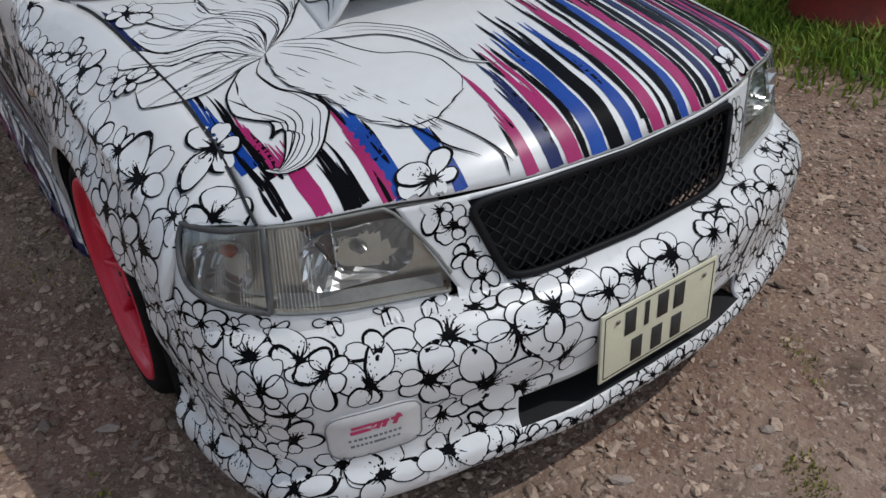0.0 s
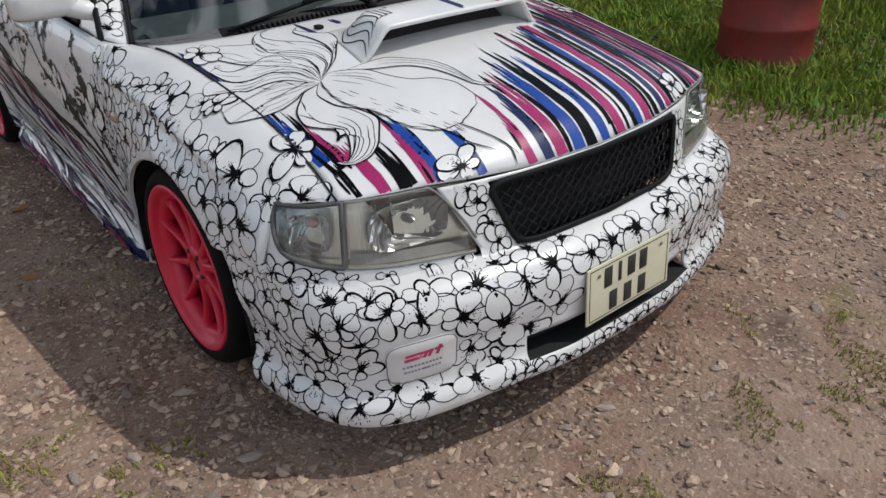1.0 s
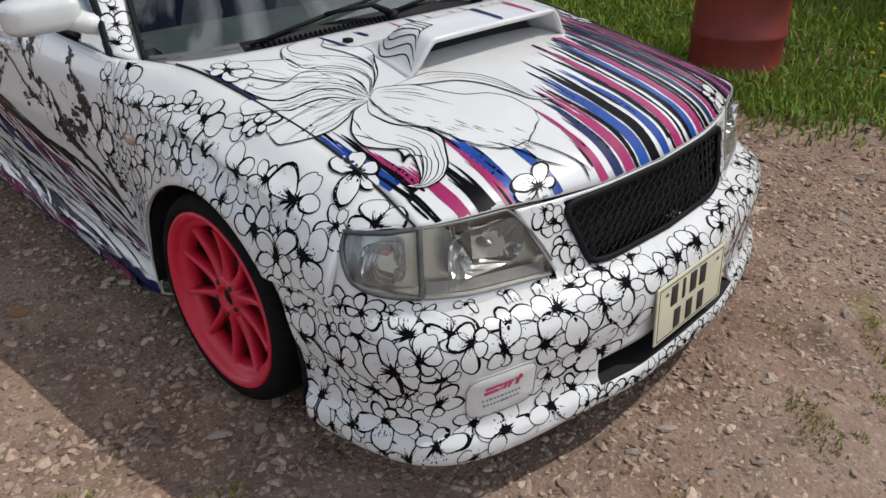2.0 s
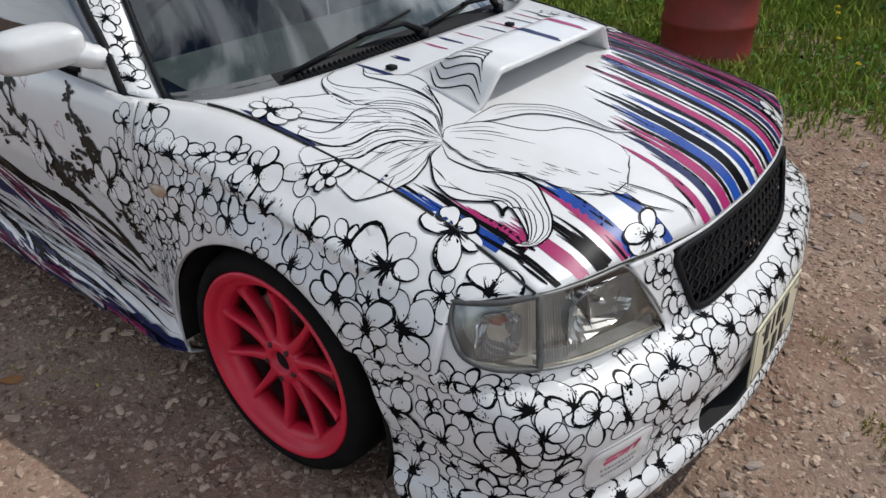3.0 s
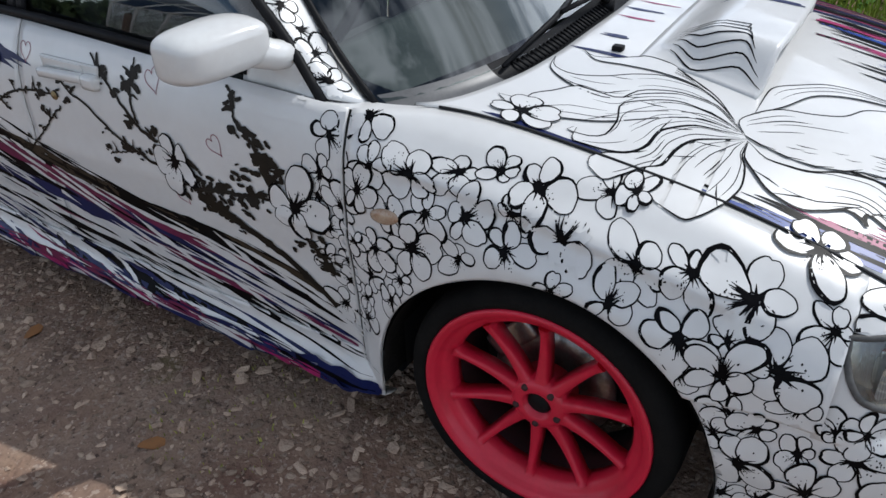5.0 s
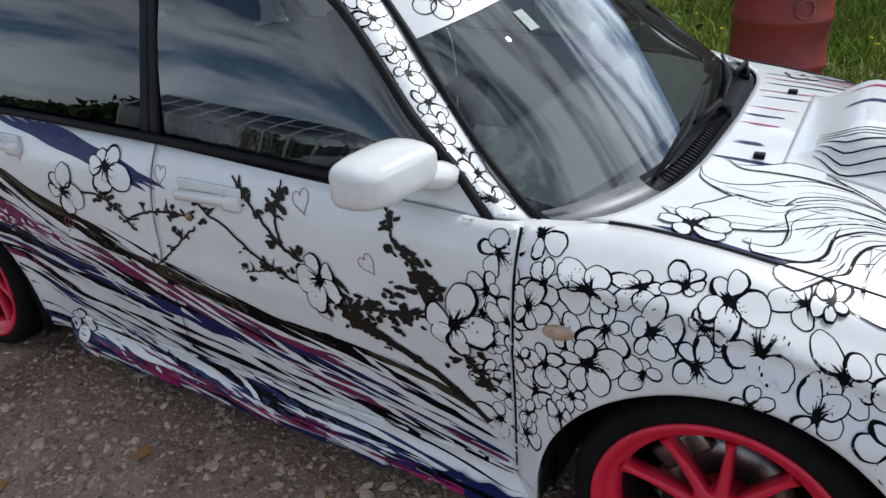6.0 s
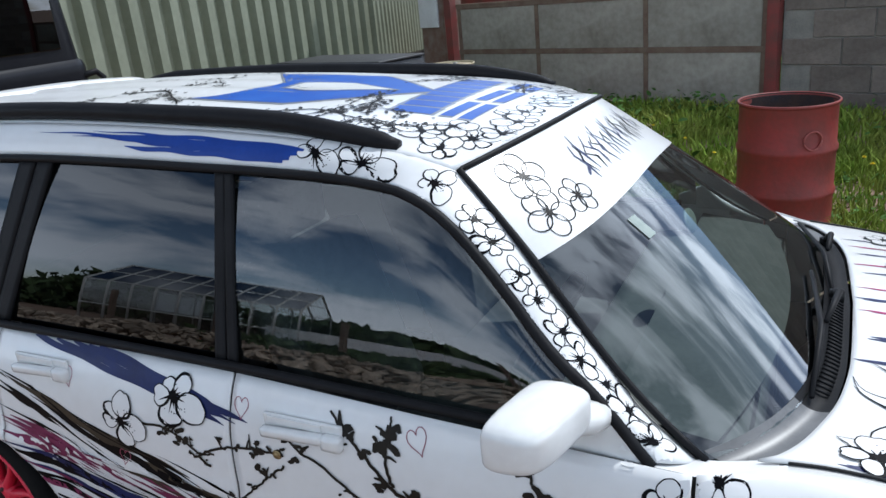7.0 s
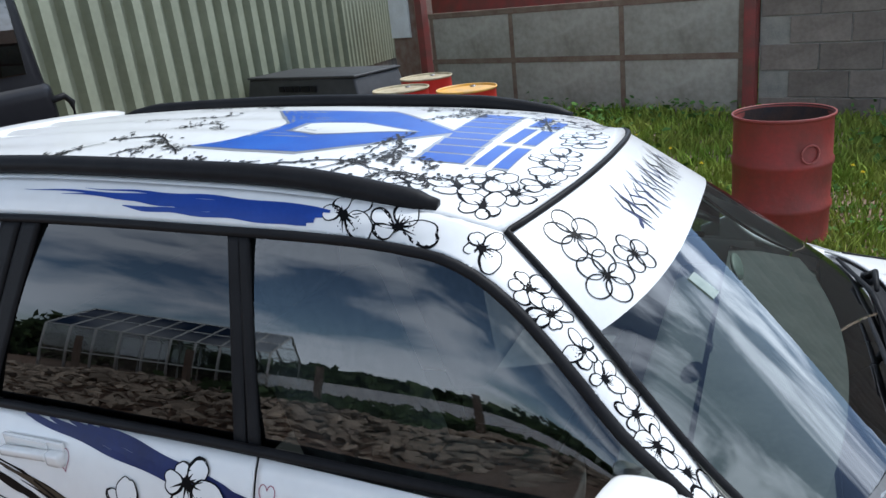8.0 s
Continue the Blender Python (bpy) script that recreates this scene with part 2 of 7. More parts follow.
def thing(name, label, category, group="", kind="", at=None):
    ob = new(name)
    if at is not None:
        ob.matrix_world = at
    return tagged(ob, label, category, group, kind)


# ---- ground ----
def grown(limit, fine, far):
    out, v, d = [], 0.0, fine
    while v < far:
        out.append(v)
        if v > limit:
            d *= 1.25
        v += d
    out.append(far)
    return [-x for x in out[:0:-1]] + out


def verge(x, y):
    """How much a place is grass verge, from 0 to 1."""
    w = noise.noise((x * 0.7, y * 0.7, 3.0)) * 0.35 + noise.noise((x * 2.3, y * 2.3, 7.0)) * 0.15
    return smooth(2.0, 2.75, x + w + 0.22 * (y - 0.9) * (1 if y < 0.9 else 0.4))


def ground_z(x, y):
    z = 0.012 * noise.noise((x * 1.3, y * 1.3, 0)) + 0.008 * noise.noise((x * 5, y * 5, 2))
    near = math.hypot(x, y - 1)
    if near > 6:
        z *= 6 / near
    for wx in (-0.78, 0.78):
        for wy in (1.02, 3.615):
            z *= 1 - math.exp(-((x - wx) ** 2 + (y - wy) ** 2) / 0.06)
    return z + 0.05 * verge(x, y) - 0.012


GRAVEL = material("gravel_dirt", (0.175, 0.102, 0.076), 0.95, second=(0.31, 0.212, 0.150), scale=5.0, bump=1.0, bump_scale=70, spec=0.2)


def weathered(mat, tint, size, low, high, amount):
    """Worn-in patches of another colour over a ground material."""
    n, l = mat.node_tree.nodes, mat.node_tree.links
    b = n["Principled BSDF"]
    under = b.inputs["Base Color"].links[0].from_socket
    where = n.new("ShaderNodeTexCoord")
    spots = n.new("ShaderNodeTexNoise")
    spots.inputs["Scale"].default_value, spots.inputs["Detail"].default_value, spots.inputs["Roughness"].default_value = size, 9, 0.62
    ramp = n.new("ShaderNodeMapRange")
    ramp.inputs["From Min"].default_value, ramp.inputs["From Max"].default_value, ramp.inputs["To Max"].default_value = low, high, amount
    blend_in = n.new("ShaderNodeMix")
    blend_in.data_type = "RGBA"
    blend_in.inputs[7].default_value = (*tint, 1)
    l.new(where.outputs["Object"], spots.inputs["Vector"])
    l.new(spots.outputs["Fac"], ramp.inputs["Value"])
    l.new(ramp.outputs[0], blend_in.inputs[0])
    l.new(under, blend_in.inputs[6])
    l.new(blend_in.outputs[2], b.inputs["Base Color"])


weathered(GRAVEL, (0.34, 0.255, 0.20), 1.3, 0.46, 0.66, 0.75)
weathered(GRAVEL, (0.085, 0.055, 0.042), 2.6, 0.52, 0.70, 0.8)
weathered(GRAVEL, (0.15, 0.145, 0.045), 1.7, 0.62, 0.72, 0.7)
weathered(GRAVEL, (0.40, 0.32, 0.26), 55, 0.56, 0.62, 0.75)
weathered(GRAVEL, (0.055, 0.038, 0.03), 38, 0.58, 0.66, 0.8)
gx, gy = grown(4.2, 0.055, 700), [v + 1.2 for v in grown(3.6, 0.055, 700)]
ground_v, ground_f = sheet(lambda x, y: (x, y, ground_z(x, y)), gx, gy)
ground = tagged(link("ground", ground_v, ground_f, GRAVEL), "brown compacted gravel yard with grass verge beyond", "ground", kind="structure")


def stone_mesh(seed, name="stone"):
    """A broken chipping: a lump cut by flat breaks, of uneven length, breadth and height."""
    rng = random.Random(seed)
    bm = bmesh.new()
    bmesh.ops.create_icosphere(bm, subdivisions=1, radius=1.12)
    cuts = [(Vector((rng.gauss(0, 1), rng.gauss(0, 1), rng.gauss(0, 1))).normalized(), rng.uniform(0.42, 0.80)) for k in range(9)]
    size = (rng.uniform(1.0, 1.5), rng.uniform(0.7, 1.05), rng.uniform(0.30, 0.60))
    for v in bm.verts:
        for n, d in cuts:
            over = v.co.dot(n) - d
            if over > 0:
                v.co -= n * over
        v.co = Vector((v.co.x * size[0], v.co.y * size[1], max(-0.3, v.co.z * size[2])))
    v = [tuple(p.co) for p in bm.verts]
    f = [tuple(q.index for q in g.verts) for g in bm.faces]
    bm.free()
    return v, f


STONE = material("grey_brown_stone", (0.42, 0.320, 0.242), 0.9, second=(0.28, 0.196, 0.144), scale=14, bump=0.5, bump_scale=160, island=0.48, spec=0.25)
LOOSE = material("loose_stone", (0.40, 0.33, 0.28), 0.9, second=(0.28, 0.215, 0.175), scale=20, bump=0.5, bump_scale=120, random_tint=0.35)
KINDS = [stone_mesh(i) for i in range(12)]


def scatter(count, seed, reach, size, big):
    rng = random.Random(seed)
    verts, faces = [], []
    while count:
        x, y = rng.uniform(*reach[0]), rng.uniform(*reach[1])
        if verge(x, y) > 0.6 * rng.random() + 0.35:
            count -= 1
            continue
        clump = noise.noise((x * 1.1, y * 1.1, 11.0))
        clump += 0.6 * noise.noise((x * 3.1, y * 3.1, 17.0))
        if clump < rng.uniform(-0.75, 0.45):
            count -= 1
            continue
        v, f = rng.choice(KINDS)
        s = size * (0.42 + rng.random() ** big * 2.3)
        m = Matrix.LocRotScale((x, y, ground_z(x, y) + s * 0.06), Euler((rng.uniform(-.4, .4), rng.uniform(-.4, .4), rng.uniform(0, 6.28))), (s, s, s))
        o = len(verts)
        verts += [tuple(m @ Vector(p)) for p in v]
        faces += [tuple(i + o for i in q) for q in f]
        count -= 1
    return verts, faces


tagged(link("gravel", *scatter(38000, 5, ((-3.0, 2.6), (-1.7, 4.4)), 0.0095, 5.0), STONE, flat=True), "loose grey-brown gravel chippings on the dirt", "gravel", kind="stuff")
tagged(link("fine_gravel", *scatter(60000, 8, ((-2.4, 2.1), (-1.3, 3.4)), 0.0058, 2.2), STONE, flat=True), "fine grit and small chippings pressed into dirt", "gravel", kind="stuff")

# ---- the car ----
CAR = thing("car", "white estate car wrapped in black blossoms, stripes and slashes", "car")
CAR["drawn_body"] = True
REAR = 2.663
WHEEL_Y = 1.013

hood_half = curve((0.15, 0.70), (0.30, 0.70), (0.45, 0.683), (0.6, 0.668), (0.73, 0.664), (0.95, 0.672), (1.25, 0.69), (1.38, 0.718), (1.5, 0.748))
hood_edge_z = curve((0.14, 0.655), (0.30, 0.712), (0.5, 0.768), (0.73, 0.822), (0.93, 0.858), (1.25, 0.905), (1.45, 0.918), (1.55, 0.922))
hood_mid_z = curve((0.14, 0.765), (0.25, 0.802), (0.4, 0.842), (0.75, 0.908), (1.0, 0.928), (1.2, 0.937), (1.32, 0.942), (1.5, 0.945))
nose_y = curve((0, 0.140), (0.2, 0.153), (0.364, 0.188), (0.5, 0.236), (0.6, 0.272), (0.688, 0.318), (0.735, 0.375), (0.765, 0.455), (0.79, 0.56))
cowl_y = curve((0, 1.215), (0.3, 1.225), (0.45, 1.245), (0.58, 1.288), (0.68, 1.345), (0.75, 1.45))


def hood_z(x, y):
    x = abs(x)
    half = hood_half(max(y, 0.30))
    r = min(1.0, x / half)
    z = hood_edge_z(y) + (hood_mid_z(y) - hood_edge_z(y)) * (1 - r ** 2.5)
    d = max(0.0, y - nose_y(x))
    return z - 0.062 * (1 - r * r) * math.exp(-d / 0.045)


def hood_point(u, v):
    # the front corner of the hood lies at the lamp, its rear corner at the windscreen pillar
    x = u * 0.69
    front, rear = nose_y(abs(x)) + 0.004, cowl_y(abs(x))
    y = front + (rear - front) * v
    x = u * (hood_half(max(y, 0.30)) - 0.003)
    y = nose_y(abs(x)) + 0.004 + (cowl_y(abs(x)) - nose_y(abs(x)) - 0.004) * v
    return Vector((x, y, hood_z(x, y)))


fender_g = curve((0, 0), (0.01, 0.2), (0.025, 0.39), (0.06, 0.62), (0.085, 0.735), (0.13, 0.89), (0.2, 1.0), (0.9, 1.0))
door_x = curve((0.1, 0.815), (0.3, 0.832), (0.47, 0.842), (0.53, 0.846), (0.575, 0.852), (0.7, 0.853), (0.8, 0.846), (0.87, 0.828), (0.92, 0.806), (0.97, 0.772))


def arch(y, centre, r=0.408, base=0.262):
    d = abs(y - centre)
    return base + math.sqrt(max(0.0, r * r - d * d)) if d < r else 0.0


def side_x(y, z):
    """Half the car's width on its flank."""
    ze = hood_edge_z(y)
    half = hood_half(y)
    f = half + (0.855 - half) * fender_g(max(0.0, ze - z)) * smooth(0.29, 0.45, y)
    # a pressed shoulder below the bonnet's edge
    d = ze - z
    f += (0.006 * smooth(0.05, 0.08, d) + 0.017 * math.exp(-((d - 0.088) / (0.030 if d < 0.088 else 0.016)) ** 2)) * smooth(0.48, 0.72, y)
    k = smooth(1.32, 1.52, y)
    x = f * (1 - k) + door_x(z) * k
    for wy in (WHEEL_Y, WHEEL_Y + REAR):
        # a lip that swells round the wheel opening
        d = math.hypot(y - wy, z - 0.262)
        x += 0.016 * math.exp(-((d - 0.415) / 0.05) ** 2) * smooth(0.95, 0.6, z)
    # the pressed line along the flank
    x += 0.007 * math.exp(-((z - 0.60 - 0.03 * smooth(0.6, 1.6, y)) / 0.018) ** 2) * smooth(1.2, 1.6, y)
    x -= 0.03 * smooth(3.7, 4.5, y) * smooth(0, 1, (y - 3.7))
    return x


belt_z = curve((1.45, 0.918), (1.7, 0.925), (2.0, 0.933), (2.6, 0.953), (3.4, 0.962), (4.4, 0.965))


def flank(y0, y1, low, high, ny, nz, dense=()):
    ys = sorted(set([round(v, 4) for v in steps(y0, y1, ny)] + [round(v, 4) for v in dense if y0 < v < y1]))

    def fn(y, t):
        a, b = low(y), high(y)
        z = a + (b - a) * t
        return Vector((-side_x(y, z), y, z))
    return sheet(fn, ys, steps(0, 1, nz))


def arch_steps(c, r=0.408):
    return [c - r * math.cos(math.pi * i / 40) for i in range(1, 40)]


surfaces = {}


def outward(piece):
    """The piece with its faces turned away from the middle of the car."""
    v, f = piece
    total = 0.0
    for q in f:
        a, b, c = Vector(v[q[0]]), Vector(v[q[1]]), Vector(v[q[2]])
        total += (b - a).cross(c - a).dot(a - Vector((0, 2.2, 0.7)))
    return (v, f) if total > 0 else (v, [q[::-1] for q in f])


def panel(name, piece, mat=PAINT, label="", parent=None, thick=0.006, both=True):
    """A body panel and its mirror image on the other side."""
    parent = parent or CAR
    piece = outward(piece)
    ob = link(name, *piece, mat, parent, label, thick=thick)
    surfaces.setdefault(name, piece)
    if both:
        link(name, *mirrored(piece), mat, parent, label, thick=thick)
    return ob


def fender_low(y):
    if y < 0.47:
        return hood_edge_z(y) - 0.012 - 0.04 * smooth(0.33, 0.47, y)
    if y < WHEEL_Y + 0.408:
        return max(0.527 if y < WHEEL_Y - 0.2 else 0.262, arch(y, WHEEL_Y))
    return 0.19


def fender_low_safe(y):
    z = fender_low(y)
    return min(z, hood_edge_z(y) - 0.004)


front = flank(0.332, 1.478, fender_low_safe, lambda y: hood_edge_z(y), 60, 46, arch_steps(WHEEL_Y) + [0.468, 0.4705, WHEEL_Y - 0.4085, WHEEL_Y + 0.4085])
FENDER = panel("front_wing", front, label="white front wing covered in black blossom outlines")
DOOR_F = panel("front_door", flank(1.486, 2.556, lambda y: 0.20, belt_z, 50, 30), label="white front door with dark branches and slanting stripes")
DOOR_R = panel("rear_door", flank(2.564, 3.45, lambda y: max(0.20, arch(y, WHEEL_Y + REAR) if y > WHEEL_Y + REAR - 0.408 else 0), belt_z, 44, 30, arch_steps(WHEEL_Y + REAR)), label="white rear door with slanting black, navy and plum stripes")
panel("rear_quarter", flank(3.458, 4.36, lambda y: max(0.20, arch(y, WHEEL_Y + REAR)) if y < WHEEL_Y + REAR + 0.408 else 0.22, belt_z, 44, 24, arch_steps(WHEEL_Y + REAR)))

# sill under the doors, flaring outwards
def sill(y, t):
    z = 0.285 - 0.145 * t
    x = 0.838 + 0.03 * smooth(0.15, 0.6, t) - 0.05 * smooth(0.85, 1.0, t)
    x -= 0.03 * smooth(3.05, 3.15, y) + 0.02 * smooth(1.50, 1.43, y)
    return Vector((-x, y, z))


SILL = panel("side_skirt", sheet(sill, steps(1.425, 3.14, 60), steps(0, 1, 12), flip=True), label="white side skirt with navy and magenta brush strokes")

HOOD = panel("bonnet", sheet(hood_point, steps(-1, 1, 72), steps(0, 1, 60)), label="white bonnet with line art and painted stripes", both=False)

# ---- bumper: plan curve from the middle to the wheel opening, offset by height ----
plan = path3((0, 0.0, 0), (0.17, 0.004, 0), (0.31, 0.030, 0), (0.43, 0.062, 0), (0.55, 0.100, 0), (0.66, 0.146, 0), (0.745, 0.205, 0), (0.80, 0.285, 0), (0.828, 0.375, 0), (0.845, 0.47, 0), (0.857, 0.572, 0))
out_by = curve((0.135, -0.02), (0.142, 0.012), (0.17, 0.02), (0.20, 0.014), (0.225, -0.008), (0.26, -0.014), (0.33, -0.010), (0.37, 0.0), (0.42, 0.004), (0.45, 0.0), (0.475, -0.013), (0.495, -0.036), (0.508, -0.062), (0.517, -0.09), (0.524, -0.115))


def bumper_point(s, z):
    a = abs(s)
    p = plan(a)
    d = plan(min(1, a + 0.01)) - plan(max(0, a - 0.01))
    n = Vector((d.y, -d.x, 0)).normalized()
    o = out_by(z)
    if o < 0 and z > 0.44:
        o *= 1 - smooth(0.62, 0.86, a)
    q = p + n * o
    # the lower lip is lower at the corners and lifted in the middle
    zz = z + 0.018 * (1 - smooth(0.2, 0.5, a)) * smooth(0.26, 0.14, z)
    # its end follows the wheel opening
    if z > 0.262:
        end = WHEEL_Y + 0.003 - math.sqrt(0.408 ** 2 - (z - 0.262) ** 2)
    else:
        end = 0.572 + 0.036 * smooth(0.14, 0.262, z)
    q.y += (end - 0.572) * smooth(0.72, 1.0, a)
    x = q.x if s > 0 else -q.x
    return Vector((x, q.y, zz))


def bumper_gap(s, z):
    return abs(s) < 0.215 and 0.207 < z < 0.285


bz = [0.135, 0.139, 0.143, 0.15, 0.16, 0.17, 0.18, 0.19, 0.20, 0.207, 0.217, 0.228, 0.24, 0.255, 0.27, 0.285, 0.30, 0.32, 0.34, 0.36, 0.38, 0.40, 0.42, 0.435, 0.45, 0.46, 0.47, 0.478, 0.486, 0.494, 0.501, 0.507, 0.512, 0.517, 0.522]
bs = steps(-1, 1, 120)
BUMPER = panel("front_bumper", sheet(bumper_point, bs, bz, bumper_gap, flip=False), label="white front bumper covered in black blossom outlines", both=False, thick=0.008)


def slot_back(s, z):
    p = bumper_point(s, z)
    return Vector((p.x, p.y + 0.10, p.z))


slot = merged(sheet(slot_back, steps(-0.23, 0.23, 12), steps(0.19, 0.30, 3)),
              sheet(lambda s, t: bumper_point(s, 0.207) + Vector((0, 0.10 * t, 0)), steps(-0.22, 0.22, 12), steps(0, 1, 2)),
              sheet(lambda s, t: bumper_point(s, 0.285) + Vector((0, 0.10 * t, 0)), steps(-0.22, 0.22, 12), steps(0, 1, 2)))
link("bumper_intake", *slot, DARK, CAR, "dark air intake slot")


# ---- upper nose: skin between the lamps, lamps, grille ----
def nose(x, z):
    """The front skin between the bumper and the bonnet."""
    s = 1 if x > 0 else -1
    a = abs(x)
    t = (z - 0.515) / 0.195
    return Vector((s * a, nose_y(a) - 0.047 * (1 - t) + 0.002, z))


nose_z = lambda a: min(0.712, hood_z(a, nose_y(a) + 0.004) - 0.002)


def nose_sheet(u, t):
    a = abs(u)
    return nose(u, 0.512 + (nose_z(a) - 0.512) * t)


def in_grille(x, t):
    return abs(x) < 0.30 + 0.062 * t and 0.06 < t < 0.955


NOSE = panel("nose_panel", sheet(lambda u, t: nose_sheet(u * (0.386 + 0.092 * t), t), steps(-1, 1, 96), steps(0, 1, 20), lambda u, t: in_grille(u * (0.386 + 0.092 * t), t)), both=False)


def grille_plane(x, z, deep=0.0):
    p = nose(x, z)
    return Vector((p.x, p.y + deep, p.z))


def ring(points, r):
    return tube(points + points[:2], r, 8)


def grille_outline(k=1.0):
    pts = []
    for i in range(64):
        a = math.tau * i / 64
        c, s = math.cos(a), math.sin(a)
        e = 0.22
        u, t = math.copysign(abs(c) ** e, c), math.copysign(abs(s) ** e, s)
        tt = 0.5 + 0.5 * t * 0.93
        z = 0.519 + (0.706 - 0.519) * tt
        x = u * (0.298 + 0.064 * tt) * k
        p = grille_plane(x, z, -0.004)
        pts.append(tuple(p))
    return pts


GRILLE = new("grille")
GRILLE.parent = CAR
GRILLE["label"] = "black mesh grille in a rounded frame"
link("grille_frame", *ring(grille_outline(), 0.009), TRIM, GRILLE)
# a near-black sheet stands in for the shade behind the mesh
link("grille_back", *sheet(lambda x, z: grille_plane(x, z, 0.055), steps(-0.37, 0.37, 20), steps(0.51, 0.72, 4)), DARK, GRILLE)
GLOSS_BLACK = material("gloss_black_plastic", (0.004, 0.004, 0.005), 0.25, second=(0.006, 0.006, 0.007), scale=15, spec=0.25)


def strand(x0, slope):
    pts = []
    for i in range(25):
        z = 0.520 + 0.186 * i / 24
        x = x0 + slope * (z - 0.52)
        tt = (z - 0.519) / 0.187
        if abs(x) < 0.300 + 0.062 * tt:
            # strands weave over and under each other
            wave = 0.0032 * math.sin(i * math.pi / 2.0 + (0 if slope > 0 else math.pi))
            pts.append(tuple(grille_plane(x, z, 0.010 + wave)))
    return pts


for i in range(-18, 19):
    for slope in (1.05, -1.05):
        pts = strand(i * 0.0325 - slope * 0.093, slope)
        if len(pts) > 2:
            link("grille_strand", *tube(pts, 0.0042, 6, 0.7), GLOSS_BLACK, GRILLE)

# ---- head lamps ----
lamp_line = path3((0.405, nose_y(0.405), 0), (0.50, nose_y(0.50), 0), (0.60, nose_y(0.60), 0), (0.688, 0.320, 0), (0.732, 0.372, 0), (0.758, 0.430, 0), (0.772, 0.478, 0))
lamp_edge = lambda s: (lambda p: hood_z(p.x, max(p.y, nose_y(p.x)) + 0.004) - 0.007)(lamp_line(s))
lamp_top = curve((0, lamp_edge(0)), (0.15, lamp_edge(0.15)), (0.3, lamp_edge(0.3)), (0.42, lamp_edge(0.42)), (0.5, 0.5 * lamp_edge(0.5) + 0.357), (0.58, 0.711), (0.7, 0.704), (1, 0.697))
lamp_low = curve((0, 0.538), (0.3, 0.545), (0.5, 0.556), (0.68, 0.566), (0.85, 0.590), (0.95, 0.630), (1.0, 0.672))


def lamp_point(s, z, deep=0.0):
    p = lamp_line(s)
    d = lamp_line(min(1, s + 0.02)) - lamp_line(max(0, s - 0.02))
    n = Vector((d.y, -d.x, 0)).normalized()
    low = clamp((0.712 - z) / 0.2, 0, 1)
    w = smooth(0.5, 0.95, s)
    q = p + n * (low * 0.047 * (1 - w) + 0.075 * low ** 0.6 * w - 0.002 - deep)
    return Vector((-q.x, q.y, z))


def lamp_in(t):
    """Where the lamp's slanting inner edge lies."""
    return -0.035 + 0.19 * t ** 1.4


def lamp_sheet(s0, s1, n, deep=0.0, inset=0.0, rib=0.0):
    def fn(s, t):
        s = lamp_in(t) + (1 - lamp_in(t)) * s if s0 < 0.3 and s < 0.3 else s
        a, b = lamp_low(s) + inset, lamp_top(s) - inset
        return lamp_point(s, a + (b - a) * t, deep + (rib * math.sin(s * 420) if rib else 0))
    return sheet(fn, steps(s0, s1, n), steps(0, 1, 14), flip=True)


def lamp_rim(s0, s1, r):
    pts = [lamp_point(s, lamp_low(s), -0.001) for s in steps(s0 - 0.03 if s0 < 0.3 else s0, s1, 22)] + [lamp_point(s1, lamp_low(s1) + (lamp_top(s1) - lamp_low(s1)) * t, -0.001) for t in (0.25, 0.5, 0.75)]
    pts += [lamp_point(s, lamp_top(s), -0.001) for s in steps(s1, s0 + (0.165 if s0 < 0.3 else 0), 20)]
    if s0 > 0.3:
        return ring([tuple(p) for p in pts + [lamp_point(s0, lamp_low(s0) + (lamp_top(s0) - lamp_low(s0)) * t, -0.001) for t in (0.8, 0.6, 0.4, 0.2)]], r)
    pts += [lamp_point(lamp_in(t), lamp_low(0) + (lamp_top(0.1) - lamp_low(0)) * t, -0.001) for t in (0.93, 0.8, 0.6, 0.4, 0.2)]
    return ring([tuple(p) for p in pts], r)


LENS_EDGE = material("grey_lens_edge", (0.15, 0.15, 0.14), 0.35, second=(0.22, 0.22, 0.20), scale=20)
LAMP_SEAL = material("grey_lamp_seal", (0.045, 0.045, 0.044), 0.6, second=(0.1, 0.1, 0.098), scale=20, bump=0.1, bump_scale=400)
CREAM = material("aged_lamp_housing", (0.74, 0.73, 0.68), 0.25, metal=0.7, second=(0.58, 0.56, 0.49), scale=15)
DULL = material("dull_lamp_metal", (0.34, 0.34, 0.33), 0.45, metal=0.6, second=(0.24, 0.24, 0.23), scale=15)
BULB = material("amber_bulb", (0.42, 0.07, 0.02), 0.2, second=(0.36, 0.06, 0.02), scale=20)


def bowl(centre, rx, rz, depth, face):
    """A reflector dish round a bulb."""
    verts, faces = [], []
    m, n = 11, 36
    side = Vector((0, 0, 1)).cross(face).normalized()
    for j in range(m):
        r = (j + 0.4) / (m - 0.6)
        for i in range(n):
            a = math.tau * i / n
            c, s = math.cos(a), math.sin(a)
            u, v = math.copysign(abs(c) ** 0.55, c) * rx * r, math.copysign(abs(s) ** 0.55, s) * rz * r
            verts.append(centre + side * u + Vector((0, 0, v)) - face * (depth * (1 - r * r) + 0.0022 * ((i * 7 + j * 13) % 5 - 2) * (0.3 + r) * (r < 0.97)))
    for j in range(m - 1):
        for i in range(n):
            k = (i + 1) % n
            faces.append((j * n + i, j * n + k, (j + 1) * n + k, (j + 1) * n + i))
    faces.append(tuple(range(n))[::-1])
    return verts, faces


